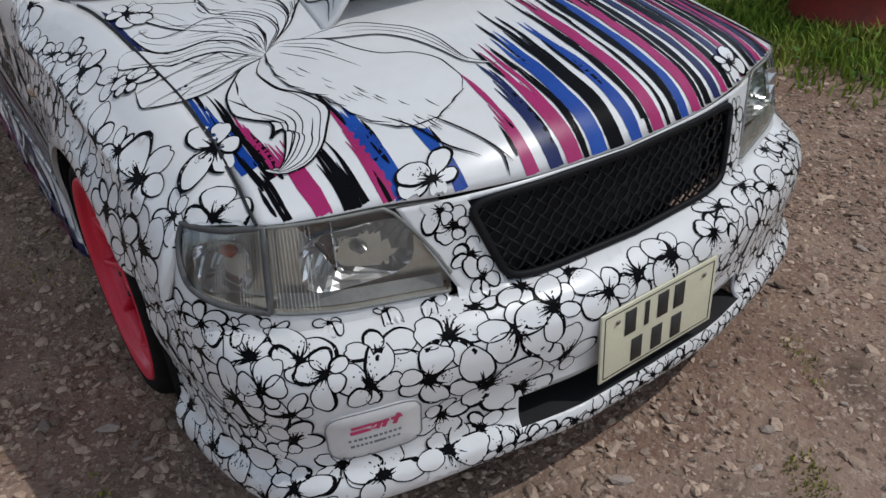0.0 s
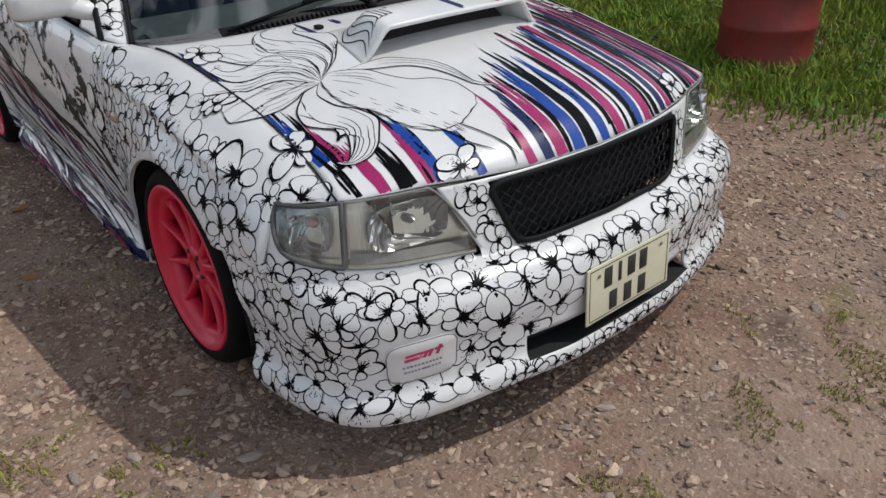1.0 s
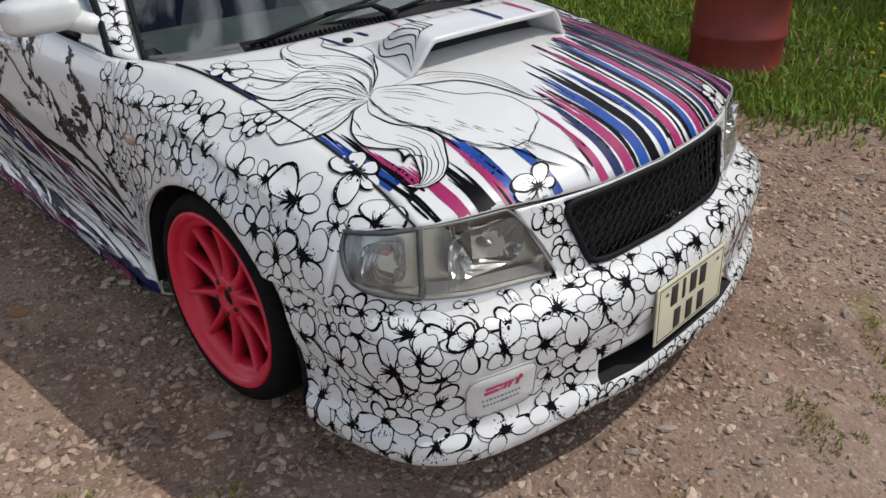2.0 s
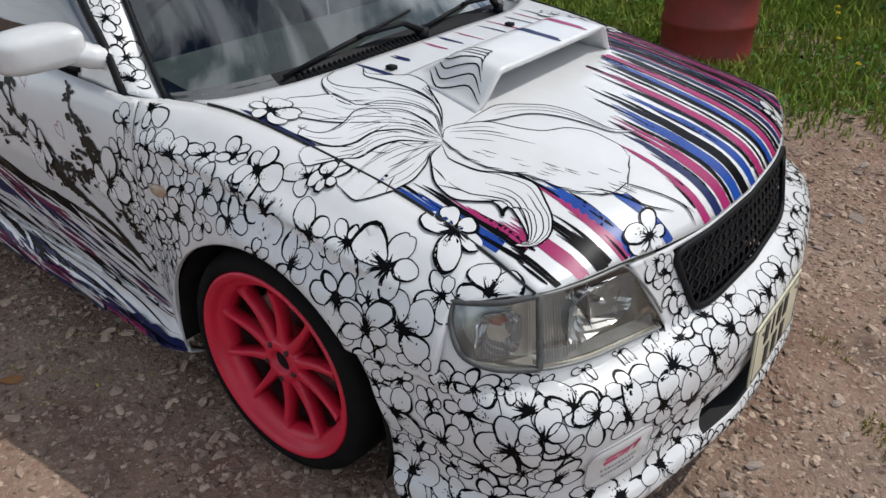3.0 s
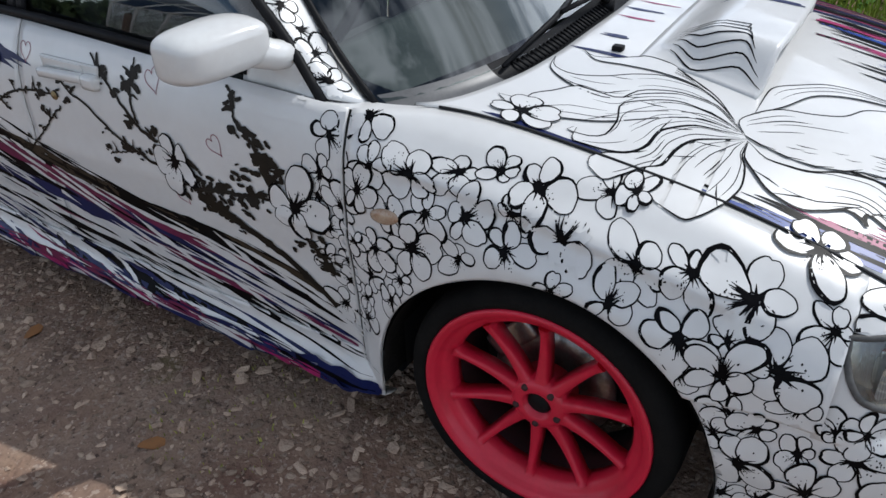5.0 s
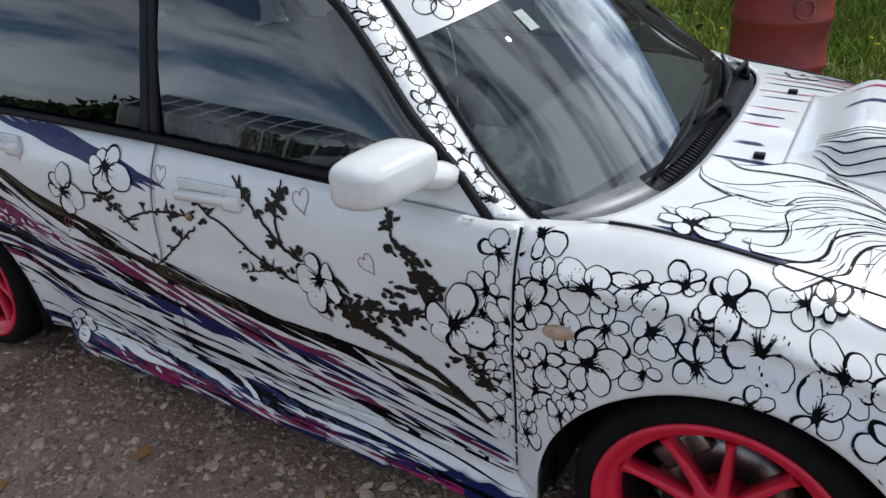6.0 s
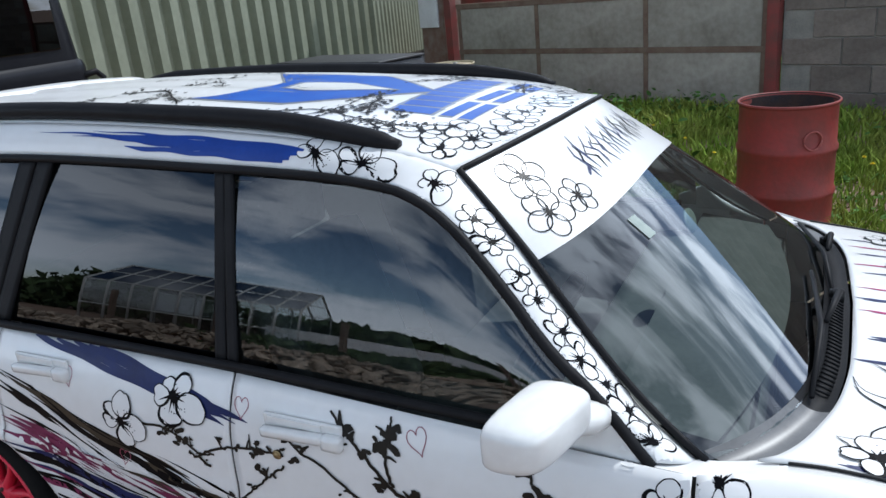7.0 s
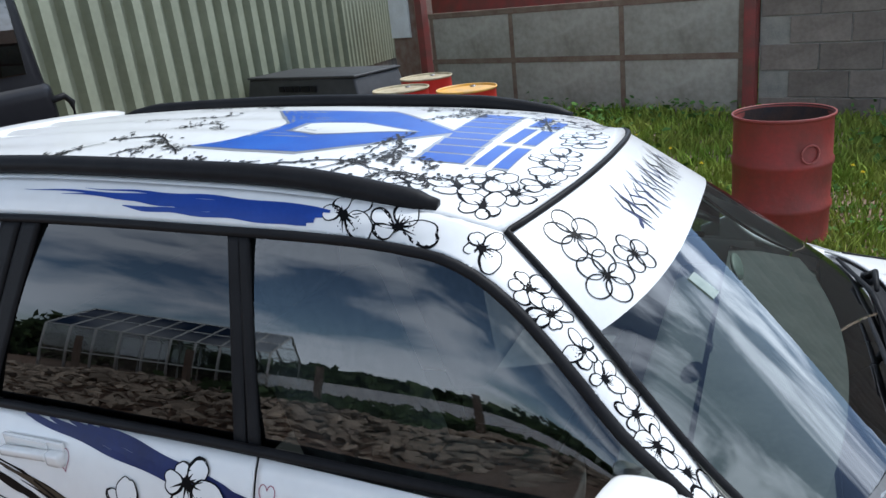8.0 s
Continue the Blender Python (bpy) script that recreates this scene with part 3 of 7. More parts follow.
def head_lamp(side):
    root = new("head_lamp")
    root.parent = CAR
    root["label"] = "clear head lamp with ribbed corner lens"
    do = (lambda p: p) if side < 0 else mirrored
    def add(name, piece, mat, label="", flat=False):
        return link(name, *do(piece), mat, root, label, flat=flat)

    def ribs(ob):
        # every third facet is clear-edged, the rest frosted
        ob.data.materials.append(LENS)
        ob.data.polygons.foreach_set("material_index", [0 if (i // 14) % 3 == 0 else 1 for i in range(len(ob.data.polygons))])
        ob.visible_shadow = False
    add("lamp_lens", lamp_sheet(0.015, 0.37, 30), LENS, "clear main lens").visible_shadow = False
    ribs(add("ribbed_lens", lamp_sheet(0.37, 0.49, 36, 0.0, 0.0, 0.0006), LENS_RIB, "ribbed strip of the main lens"))
    ribs(add("corner_lens", lamp_sheet(0.51, 0.985, 108, 0.001, 0.002, 0.0012), LENS_RIB, "ribbed clear corner lens"))
    add("lens_edge", lamp_rim(0.0, 0.5, 0.0036), LENS_EDGE, "grey moulded lens edge")
    add("lamp_seal", lamp_rim(0.505, 0.995, 0.0066), LAMP_SEAL, "grey rubber seal")
    add("divider", tube([tuple(lamp_point(0.5, lamp_low(0.5) + (lamp_top(0.5) - lamp_low(0.5)) * t, 0.001)) for t in steps(0, 1, 8)], 0.0045), LAMP_SEAL, "grey strip between the lenses")
    add("housing", lamp_sheet(0.0, 1.0, 40, 0.045, -0.004), CREAM, "aged cream housing")
    wall = merged(sheet(lambda s, d: lamp_point(s, lamp_top(s) - 0.002, d), steps(0, 1, 30), steps(0, 0.06, 2)), sheet(lambda s, d: lamp_point(s, lamp_low(s) + 0.002, d), steps(0, 1, 30), steps(0, 0.06, 2)),
                  sheet(lambda t, d: lamp_point(lamp_in(t), lamp_low(0) + (lamp_top(0) - lamp_low(0)) * t, d), steps(0, 1, 6), steps(0, 0.06, 2)))
    add("lamp_wall", wall, CREAM)
    c = lamp_point(0.25, 0.637, 0.008)
    face = Vector((-0.2, -0.97, 0.05)).normalized()
    add("reflector", bowl(c, 0.105, 0.062, 0.045, face), CHROME, "bright faceted reflector", True)
    c2 = lamp_point(0.70, 0.635, 0.006)
    face2 = Vector((-0.62, -0.78, 0.05)).normalized()
    add("corner_reflector", bowl(c2, 0.052, 0.055, 0.045, face2), CHROME, "bright corner reflector", True)
    v, f = lathe([(-0.02, 0.004), (-0.012, 0.012), (0.01, 0.013), (0.022, 0.0)], 14, "z")
    add("bulb", moved((v, f), Matrix.Translation(lamp_point(0.72, 0.655, 0.03)) @ Euler((1.57, 0, 0.4)).to_matrix().to_4x4()), BULB, "amber indicator bulb")
    v, f = lathe([(-0.02, 0.006), (-0.012, 0.011), (0.01, 0.011), (0.022, 0.0)], 14, "z")
    add("main_bulb", moved((v, f), Matrix.Translation(lamp_point(0.24, 0.64, 0.032)) @ Euler((1.57, 0, 0.2)).to_matrix().to_4x4()), CHROME, "clear main bulb with metal cap")
    add("lower_trim", sheet(lambda s, t: lamp_point(s, lamp_low(s) + 0.004 + 0.022 * t, 0.012 + 0.01 * t), steps(0.01, 0.485, 24), steps(0, 1, 3), flip=True), DULL, "dull metal strip along the lower edge")
    return root


for side in (-1, 1):
    head_lamp(side)


LEDGE = panel("lamp_ledge", sheet(lambda s, t: lamp_point(min(s, 1), 0.505 + (min(0.69, lamp_low(min(s, 1))) - 0.004 - 0.505) * t) + Vector((0.004, 0.42, 0)) * max(0, s - 1), steps(-0.02, 1.06, 54), steps(0, 1, 8), flip=True))

# ---- upper body ----
glass_x = lambda z: 0.772 - 0.334 * (z - 0.96)
frame_z = curve((1.562, 0.918), (1.672, 1.022), (1.779, 1.104), (1.885, 1.211), (1.997, 1.314), (2.08, 1.367), (2.165, 1.396), (2.373, 1.418), (2.666, 1.429), (3.36, 1.444), (4.15, 1.43))
frame_line = lambda y: Vector((-glass_x(frame_z(y)), y, frame_z(y)))
pillar_inner = path3((-0.728, 1.482, 0.899), (-0.681, 1.598, 0.962), (-0.652, 1.685, 1.05), (-0.615, 1.795, 1.16), (-0.573, 1.912, 1.287), (-0.536, 2.036, 1.405))
drip = curve((2.036, 1.405), (2.153, 1.450), (2.39, 1.484), (2.69, 1.507), (3.44, 1.531), (4.15, 1.522))
drip_x = curve((2.036, 0.536), (2.153, 0.562), (2.39, 0.568), (2.69, 0.562), (3.44, 0.554), (4.15, 0.55))


def cant(s, t):
    """From the windscreen pillar along the roof's edge; t goes from the window frame up to the roof."""
    if s < 1:
        b = pillar_inner(s)
        y = 1.562 + (2.165 - 1.562) * s
    else:
        y = 2.165 + (4.15 - 2.165) * (s - 1)
        yb = 2.036 + (4.15 - 2.036) * (s - 1)
        b = Vector((-drip_x(yb), yb, drip(yb)))
    a = frame_line(y)
    p = a.lerp(b, t)
    return p + Vector((-0.010, -0.004, 0.006)) * 4 * t * (1 - t)


CANT = panel("roof_side", sheet(cant, steps(0, 1, 36) + steps(1, 2, 50)[1:], steps(0, 1, 8)), label="white pillar and roof side with blossom outlines and a navy stroke")


def screen(u, t, lift=0.0):
    a = abs(u)
    low = Vector((0.73 * u, 1.272 + 0.201 * a ** 4, 0.945 - 0.043 * u * u))
    top = Vector((0.533 * u, 1.920 + 0.119 * a ** 2.2, 1.462 - 0.057 * u * u))
    p = low.lerp(top, t)
    p += Vector((-0.18 * u, 0.40, 0)) * (t * (1 - t) ** 3 * a ** 4)
    return p + Vector((0.1 * u, -0.72, 0.69)) * (0.014 * 4 * t * (1 - t) * (1 - a ** 3) + lift)


WIND = link("windscreen", *sheet(screen, steps(-1, 1, 40), steps(0, 1, 24)), SCREEN, CAR, "curved clear windscreen")
WIND.visible_shadow = False
link("screen_trim", *tube([tuple(screen(-1, t, 0.004)) for t in steps(0, 1, 20)] + [tuple(screen(u, 1, 0.004)) for u in steps(-0.98, 0.98, 30)] + [tuple(screen(1, t, 0.004)) for t in steps(1, 0, 20)], 0.008, 8), TRIM, CAR, "black rubber windscreen trim")
roof_mid = curve((1.93, 1.460), (2.1, 1.488), (2.3, 1.517), (2.6, 1.544), (3.0, 1.568), (3.5, 1.580), (4.15, 1.565))


def roof(u, t):
    front = 1.920 + 0.119 * abs(u) ** 2.2 + 0.006
    y = front + (4.16 - front) * t
    x = u * drip_x(max(2.036, y))
    z = drip(max(y, 2.036)) if y > 2.036 else 1.405
    edge = min(z, roof_mid(y) - 0.02)
    zz = edge + (roof_mid(y) - edge) * (1 - abs(u) ** 2.6)
    zz += 0.004 * math.cos(u * 20) * smooth(0.25, 0.4, t) * (1 - u * u)
    return Vector((x, y, zz))


ROOF = panel("roof", sheet(roof, steps(-1, 1, 48), steps(0, 1, 64)), both=False, label="white roof with blue emblem and black branches")

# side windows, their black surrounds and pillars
belt_trim = lambda y: Vector((-glass_x(0.955) - 0.004, y, belt_z(y) + 0.012))


def window(name, y0, y1, lean0, lean1, mat, label):
    def fn(u, t):
        yb, yt = y0 + (y1 - y0) * u, (y0 + lean0) + (y1 + lean1 - y0 - lean0) * u
        y = yb + (yt - yb) * t
        z0 = belt_z(yb) + 0.012
        z = z0 + (max(z0 + 0.002, frame_z(y) - 0.014) - z0) * t
        return Vector((-glass_x(z) + 0.014 - 0.012 * 4 * t * (1 - t), y, z))
    p = outward(sheet(fn, steps(0, 1, 30), steps(0, 1, 14)))
    for q in (p, mirrored(p)):
        link(name, *q, mat, CAR, label).visible_shadow = False


def front_window():
    def fn(u, t):
        y = 1.72 + (2.572 - 1.72) * u
        z0 = belt_z(y) + 0.012
        z = z0 + (max(z0 + 0.002, frame_z(y) - 0.014) - z0) * t
        return Vector((-glass_x(z) + 0.014 - 0.012 * 4 * t * (1 - t), y + 0.03 * t * u, z))
    p = outward(sheet(fn, steps(0, 1, 40), steps(0, 1, 14)))
    for q in (p, mirrored(p)):
        link("front_window", *q, TINT_FRONT, CAR, "lightly tinted front door window").visible_shadow = False


front_window()
window("rear_window", 2.62, 3.46, 0.02, -0.19, TINT, "dark tinted rear door window")
window("quarter_window", 3.56, 4.10, -0.17, -0.12, TINT, "dark tinted rear quarter window")


def strip(name, pts, w, mat, label="", flat=0.4):
    p = tube([tuple(q) for q in pts], w, 8, flat)
    for q in (p, mirrored(p)):
        link(name, *q, mat, CAR, label)


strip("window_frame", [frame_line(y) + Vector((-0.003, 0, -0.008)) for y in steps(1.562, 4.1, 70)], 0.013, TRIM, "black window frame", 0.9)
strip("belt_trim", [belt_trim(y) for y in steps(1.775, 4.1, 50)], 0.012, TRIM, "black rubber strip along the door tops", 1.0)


def pillar(name, y0, y1, lean, label, lift=0.002, lean2=None):
    def fn(u, t):
        yb = y0 + (y1 - y0) * u
        y = yb + lean * t if lean2 is None else yb + (lean + (lean2 - lean) * u) * t
        z0 = belt_z(yb) + 0.008
        z = z0 + (frame_z(y) - 0.006 - z0) * t
        return Vector((-glass_x(z) - lift, y, z))
    panel(name, sheet(fn, steps(0, 1, 4), steps(0, 1, 16)), TRIM, label, thick=0.012)


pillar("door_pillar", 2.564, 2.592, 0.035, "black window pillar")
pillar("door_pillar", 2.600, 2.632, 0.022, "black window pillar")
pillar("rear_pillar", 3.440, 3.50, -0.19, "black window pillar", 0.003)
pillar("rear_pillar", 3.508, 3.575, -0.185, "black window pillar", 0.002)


def d_pillar(u, t):
    y0, y1 = 4.08 - 0.13 * t, 4.36 - 0.22 * t
    y = y0 + (y1 - y0) * u
    z = 0.965 + (1.45 - 0.965) * t
    return Vector((-glass_x(z) - 0.003 + 0.04 * u * u, y, z))


panel("rear_corner", sheet(d_pillar, steps(0, 1, 6), steps(0, 1, 12)))

# sail panel that carries the mirror
def sail(u, t):
    y = 1.580 + 0.205 * u
    z0 = belt_z(y) - 0.006
    z1 = min(frame_z(y) - 0.012, 1.075 - 0.1 * u)
    z = z0 + max(0.002, z1 - z0) * t
    return Vector((-glass_x(z) - 0.007, y, z))


panel("mirror_base", sheet(sail, steps(0, 1, 10), steps(0, 1, 8)), PLASTIC_WHITE)


def door_mirror(side):
    root = new("door_mirror")
    root.parent = CAR
    root["label"] = "white door mirror housing"
    bm = bmesh.new()
    bmesh.ops.create_icosphere(bm, subdivisions=4, radius=1)
    for v in bm.verts:
        x, y, z = v.co
        sq = lambda c, e: math.copysign(abs(c) ** e, c)
        x, y, z = sq(x, 0.42), sq(y, 0.58), sq(z, 0.42)
        k = 1 - 0.16 * clamp(-x) * (1 if z > 0 else 0.3) - 0.10 * clamp(x)
        v.co = Vector((-0.890 + x * 0.096, 1.752 + y * 0.066 - 0.030 * x, 1.025 + z * 0.057 * k + 0.006 * x - 0.010 * z * clamp(-y)))
        if y > 0.55:
            v.co.y = min(v.co.y, 1.798 - 0.030 * x)
        if side > 0:
            v.co.x = -v.co.x
    if side > 0:
        bmesh.ops.reverse_faces(bm, faces=bm.faces)
    part("mirror_shell", bm, PLASTIC_WHITE, root)
    p = tube([(-0.745, 1.668, 0.985), (-0.785, 1.688, 0.992), (-0.81, 1.71, 1.004), (-0.85, 1.74, 1.02)], [0.036, 0.040, 0.044, 0.046], 18, 0.8)
    link("mirror_arm", *(p if side < 0 else mirrored(p)), PLASTIC_WHITE, root)
    g = sheet(lambda u, t: Vector((-0.890 + 0.068 * u, 1.800 - 0.022 * u, 1.022 + 0.038 * t)), steps(-1, 1, 6), steps(-1, 1, 4))
    link("mirror_glass", *(g if side < 0 else mirrored(g)), CHROME, root, "mirror glass")


door_mirror(-1)

# black scuttle between bonnet and windscreen, wipers
def scuttle(u, t):
    x = u * 0.715
    a = Vector((x, cowl_y(abs(x)) + 0.006, hood_z(x, cowl_y(abs(x))) - 0.012))
    b = screen(u * 0.985, 0.02, 0.002)
    p = a.lerp(b, t)
    p.z -= 0.012 * math.sin(math.pi * t)
    return p


link("scuttle", *sheet(scuttle, steps(-0.70, 0.70, 40), steps(0, 1, 8)), TRIM, CAR, "black plastic scuttle under the windscreen")
cowl_x = curve((1.345, 0.675), (1.40, 0.703), (1.45, 0.724), (1.50, 0.735), (1.60, 0.752))
for side in (-1, 1):
    # white corner of the wing behind the bonnet, up to the pillar's foot
    def corner(y, t, side=side):
        edge = min(hood_edge_z(y), hood_edge_z(1.47)) * (1 - smooth(1.46, 1.50, y)) + belt_z(y) * smooth(1.46, 1.50, y)
        x = cowl_x(y) + (side_x(y, edge) - 0.001 - 0.012 * smooth(1.48, 1.51, y) - cowl_x(y)) * t
        return Vector((side * x, y, edge - 0.004 - 0.008 * (1 - t) - 0.003 * smooth(1.48, 1.51, y)))
    link("wing_corner", *outward(sheet(corner, steps(1.345, 1.60, 24), steps(0, 1, 8))), PAINT, CAR)
LIP = material("grey_scuttle_lip", (0.13, 0.13, 0.13), 0.4, second=(0.09, 0.09, 0.09), scale=15)
for u0, u1 in ((-1, -0.70), (0.70, 1)):
    link("scuttle_end", *sheet(scuttle, steps(u0, u1, 16), steps(0, 1, 8)), LIP, CAR, "grey moulded end of the scuttle")
for i in range(26):
    u = -0.62 + i * 0.024
    a, b = scuttle(u, 0.25), scuttle(u, 0.75)
    link("scuttle_slat", *tube([a + Vector((0, 0, 0.004)), a.lerp(b, 0.5) + Vector((0, 0, 0.005)), b + Vector((0, 0, 0.004))], 0.0034, 5), TRIM, CAR)


def wiper(u0, ua, ub, t1):
    u1 = (ua + ub) / 2
    root = new("wiper")
    root.parent = CAR
    root["label"] = "black windscreen wiper"
    pivot = scuttle(u0, 0.5) + Vector((0, 0, 0.02))
    tip = screen(u1, t1, 0.03)
    link("wiper_arm", *tube([pivot, pivot.lerp(tip, 0.35) + Vector((0, -0.01, 0.03)), tip], [0.012, 0.009, 0.006], 8), TRIM, root)
    a, b = screen(ua, t1 - 0.045, 0.012), screen(ub, t1 + 0.045, 0.012)
    link("wiper_blade", *tube([a, screen(u1, t1, 0.018), b], [0.005, 0.008, 0.005], 8), TRIM, root)
    link("wiper_pivot", *tube([pivot - Vector((0, 0, 0.03)), pivot + Vector((0, 0, 0.008))], 0.018, 12), TRIM, root)


wiper(0.02, -0.66, 0.04, 0.04)
wiper(0.62, 0.0, 0.66, 0.04)

# roof rails
def rail(y):
    rise = smooth(2.15, 2.5, y) * smooth(4.12, 3.9, y)
    return Vector((-drip_x(y) + 0.022, y, drip(y) + 0.010 + 0.022 * rise))


rail_piece = tube([rail(y) for y in steps(2.175, 4.12, 90)], [0.014 + 0.012 * smooth(2.175, 2.23, y) * smooth(4.12, 4.06, y) for y in steps(2.175, 4.12, 90)], 12, 1.0)
for q in (rail_piece, moved(mirrored(rail_piece), Matrix.Translation((0, 0, -0.006)))):
    link("roof_rail", *q, TRIM, CAR, "black roof rail")

# tail of the car
def tail(u, t):
    z = 0.25 + 1.2 * t
    y = 4.36 + 0.05 * math.sin(t * 2.2) - 0.25 * smooth(0.6, 1.0, t) - 0.12 * u * u
    w = side_x(4.3, z) if z < 0.96 else glass_x(z)
    return Vector((u * (w - 0.01), y, z))


panel("tailgate", sheet(tail, steps(-1, 1, 24), steps(0, 1, 24)), both=False)
panel("roof_spoiler", sheet(lambda u, t: Vector((u * 0.5, 4.10 + 0.2 * t, 1.572 - 0.01 * t + 0.014 * math.sin(t * 3.1) - 0.02 * u * u)), steps(-1, 1, 12), steps(0, 1, 6)), both=False, thick=0.03)

# floor pan and inner shell, dark
link("underbody", *merged(sheet(lambda x, y: Vector((x, y, 0.22)), steps(-0.80, 0.80, 8), steps(1.40, 4.3, 8)), sheet(lambda x, y: Vector((x, y, 0.30)), steps(-0.45, 0.45, 6), steps(0.15, 1.4, 6))), DARK, CAR)
link("bulkhead", *sheet(lambda x, z: Vector((x, 1.40, z)), steps(-0.78, 0.78, 6), steps(0.22, 0.90, 4)), DARK, CAR)
link("boot_wall", *sheet(lambda x, z: Vector((x, 3.5, z)), steps(-0.74, 0.74, 6), steps(0.22, 0.93, 4)), SEAT, CAR)


def liner(c):
    def fn(a, w):
        r = 0.405 - 0.003
        return Vector((-0.858 + 0.343 * w, c - r * math.cos(a), 0.262 + r * math.sin(a)))
    p = sheet(fn, steps(-0.28, math.pi + 0.1, 40), steps(0, 1, 4), flip=True)
    def lip(a, w):
        r = 0.408
        y, z = c - r * math.cos(a), 0.262 + r * math.sin(a)
        return Vector((-side_x(y, z) + 0.012 * w, y, z - 0.001))
    for q in (p, mirrored(p)):
        link("arch_liner", *q, LINER, CAR, "dark wheel arch liner")
    p = sheet(lip, steps(0.85, math.pi, 44), steps(0, 1, 2), flip=True)
    for q in (p, mirrored(p)):
        link("arch_lip", *q, PAINT, CAR)
    inner = sheet(lambda y, z: Vector((-0.52, y, z)), steps(c - 0.42, c + 0.42, 2), steps(0.1, 0.68, 2))
    for q in (inner, mirrored(inner)):
        link("arch_inner", *q, LINER, CAR)


liner(WHEEL_Y)
liner(WHEEL_Y + REAR)


# ---- wheels ----
# darkened red: shade behind the spokes and in the hub, put into the colour
INNER_SHADE = material("dark_red_wheel_shade", (0.05, 0.012, 0.014), 0.7, second=(0.03, 0.012, 0.012), scale=12)


def wheel():
    root = new("front_wheel")
    root.parent = CAR
    root["own_shape"] = True
    root["label"] = "red-pink ten-spoke wheel with low-profile tyre"
    tyre = [(0.015, 0.256), (-0.002, 0.262), (-0.006, 0.272), (-0.004, 0.285), (0.004, 0.297), (0.016, 0.305), (0.03, 0.309), (0.06, 0.311)]
    tread = []
    for i in range(9):
        x = 0.065 + i * 0.0145
        tread += [(x, 0.311), (x + 0.010, 0.3112), (x + 0.0105, 0.306), (x + 0.014, 0.306)]
    tyre += tread + [(0.2, 0.31), (0.215, 0.30), (0.222, 0.28), (0.218, 0.262), (0.2, 0.256)]
    link("tyre", *lathe(tyre, 72), RUBBER, root, "black low-profile tyre")
    barrel = [(0.015, 0.2345), (0.004, 0.2375), (0.0, 0.2425), (-0.003, 0.2475), (-0.006, 0.252), (-0.006, 0.257), (-0.001, 0.261), (0.008, 0.259), (0.014, 0.262), (0.020, 0.262), (0.020, 0.25), (0.075, 0.236), (0.075, 0.212), (0.052, 0.208), (0.033, 0.2105), (0.025, 0.216), (0.019, 0.227)]
    link("rim", *lathe(barrel, 72, close=True), RIM, root, "deep red-pink rim")
    link("barrel", *lathe([(0.074, 0.213), (0.12, 0.210), (0.20, 0.210), (0.205, 0.24), (0.21, 0.255), (0.218, 0.256)], 72), INNER_SHADE, root, "dusty dark wheel barrel")
    hub = [(0.028, 0.033), (0.026, 0.037), (0.027, 0.052), (0.033, 0.062), (0.050, 0.067), (0.10, 0.068), (0.11, 0.05), (0.11, 0.0)]
    link("hub_face", *lathe([(0.052, 0.0), (0.050, 0.030)] + hub, 40), RIM, root)
    cap = [(0.036, 0.0), (0.036, 0.020), (0.040, 0.027), (0.052, 0.029)]
    link("hub_cap", *lathe(cap, 28), TRIM, root, "dark hub opening")
    nut = lathe([(0.022, 0.0), (0.022, 0.005), (0.024, 0.0075), (0.04, 0.0085)], 12)
    for i in range(5):
        a = math.tau * (i + 0.5) / 5
        link("wheel_nut", *moved(nut, Matrix.Translation((0, 0.050 * math.sin(a), 0.050 * math.cos(a)))), INNER_SHADE, root)
    # one spoke: wide at the sunken hub, sweeping out and narrowing to the rim
    verts, faces = [], []
    n = 14
    for i in range(n + 1):
        t = i / n
        r = 0.040 + (0.214 - 0.040) * t
        x0 = 0.029 + 0.008 * math.sin(math.pi * t) - 0.012 * t ** 1.6
        w = 0.0145 - 0.0060 * smooth(0.05, 0.9, t) + 0.007 * smooth(0.22, 0, t) + 0.004 * smooth(0.85, 1.0, t)
        d = 0.030 + 0.010 * t
        for dx, k in ((0.0, -0.55), (0.004, -0.85), (d, -1.1), (d, 1.1), (0.004, 0.85), (0.0, 0.55)):
            verts.append((x0 + dx, k * w, r))
    for i in range(n):
        for k in range(6):
            j = (k + 1) % 6
            faces.append((i * 6 + k, (i + 1) * 6 + k, (i + 1) * 6 + j, i * 6 + j))
    faces.append(tuple(n * 6 + k for k in range(6)))
    for i in range(10):
        a = math.tau * (i + 0.04) / 10
        m = Matrix.Rotation(a, 4, "X")
        if i == 0:
            spoke = link("spoke", verts, faces, RIM, root)
            spoke.matrix_local = m
        else:
            s = new("spoke", spoke.data)
            s.parent = root
            s.matrix_local = m
    disc = [(0.125, 0.0), (0.125, 0.075), (0.118, 0.08), (0.118, 0.142), (0.138, 0.142), (0.138, 0.08)]
    link("brake_disc", *lathe(disc, 48), STEEL, root, "worn steel brake disc")
    return root


W = wheel()
caliper = part("brake_caliper", box_bm((0.07, 0.06, 0.13), (0.125, 0.095, 0.105), 0.012, Matrix.Rotation(0.75, 4, "X")), STEEL, W, "grey brake caliper")
W.matrix_world = Matrix.Translation((-0.860, 1.027, 0.306)) @ Matrix.Rotation(radians(1.2), 4, "Y") @ Matrix.Scale(0.986, 4)
for x, y, flip in ((0.860, 1.027, True), (-0.856, 3.615, False), (0.856, 3.615, True)):
    w = copy_thing(W, Matrix.Translation((x, y, 0.306)) @ Matrix.Scale(0.986, 4) @ Matrix.Rotation(math.pi if flip else 0, 4, "Z"))
    w.name = "rear_wheel" if y > 2 else "front_wheel"

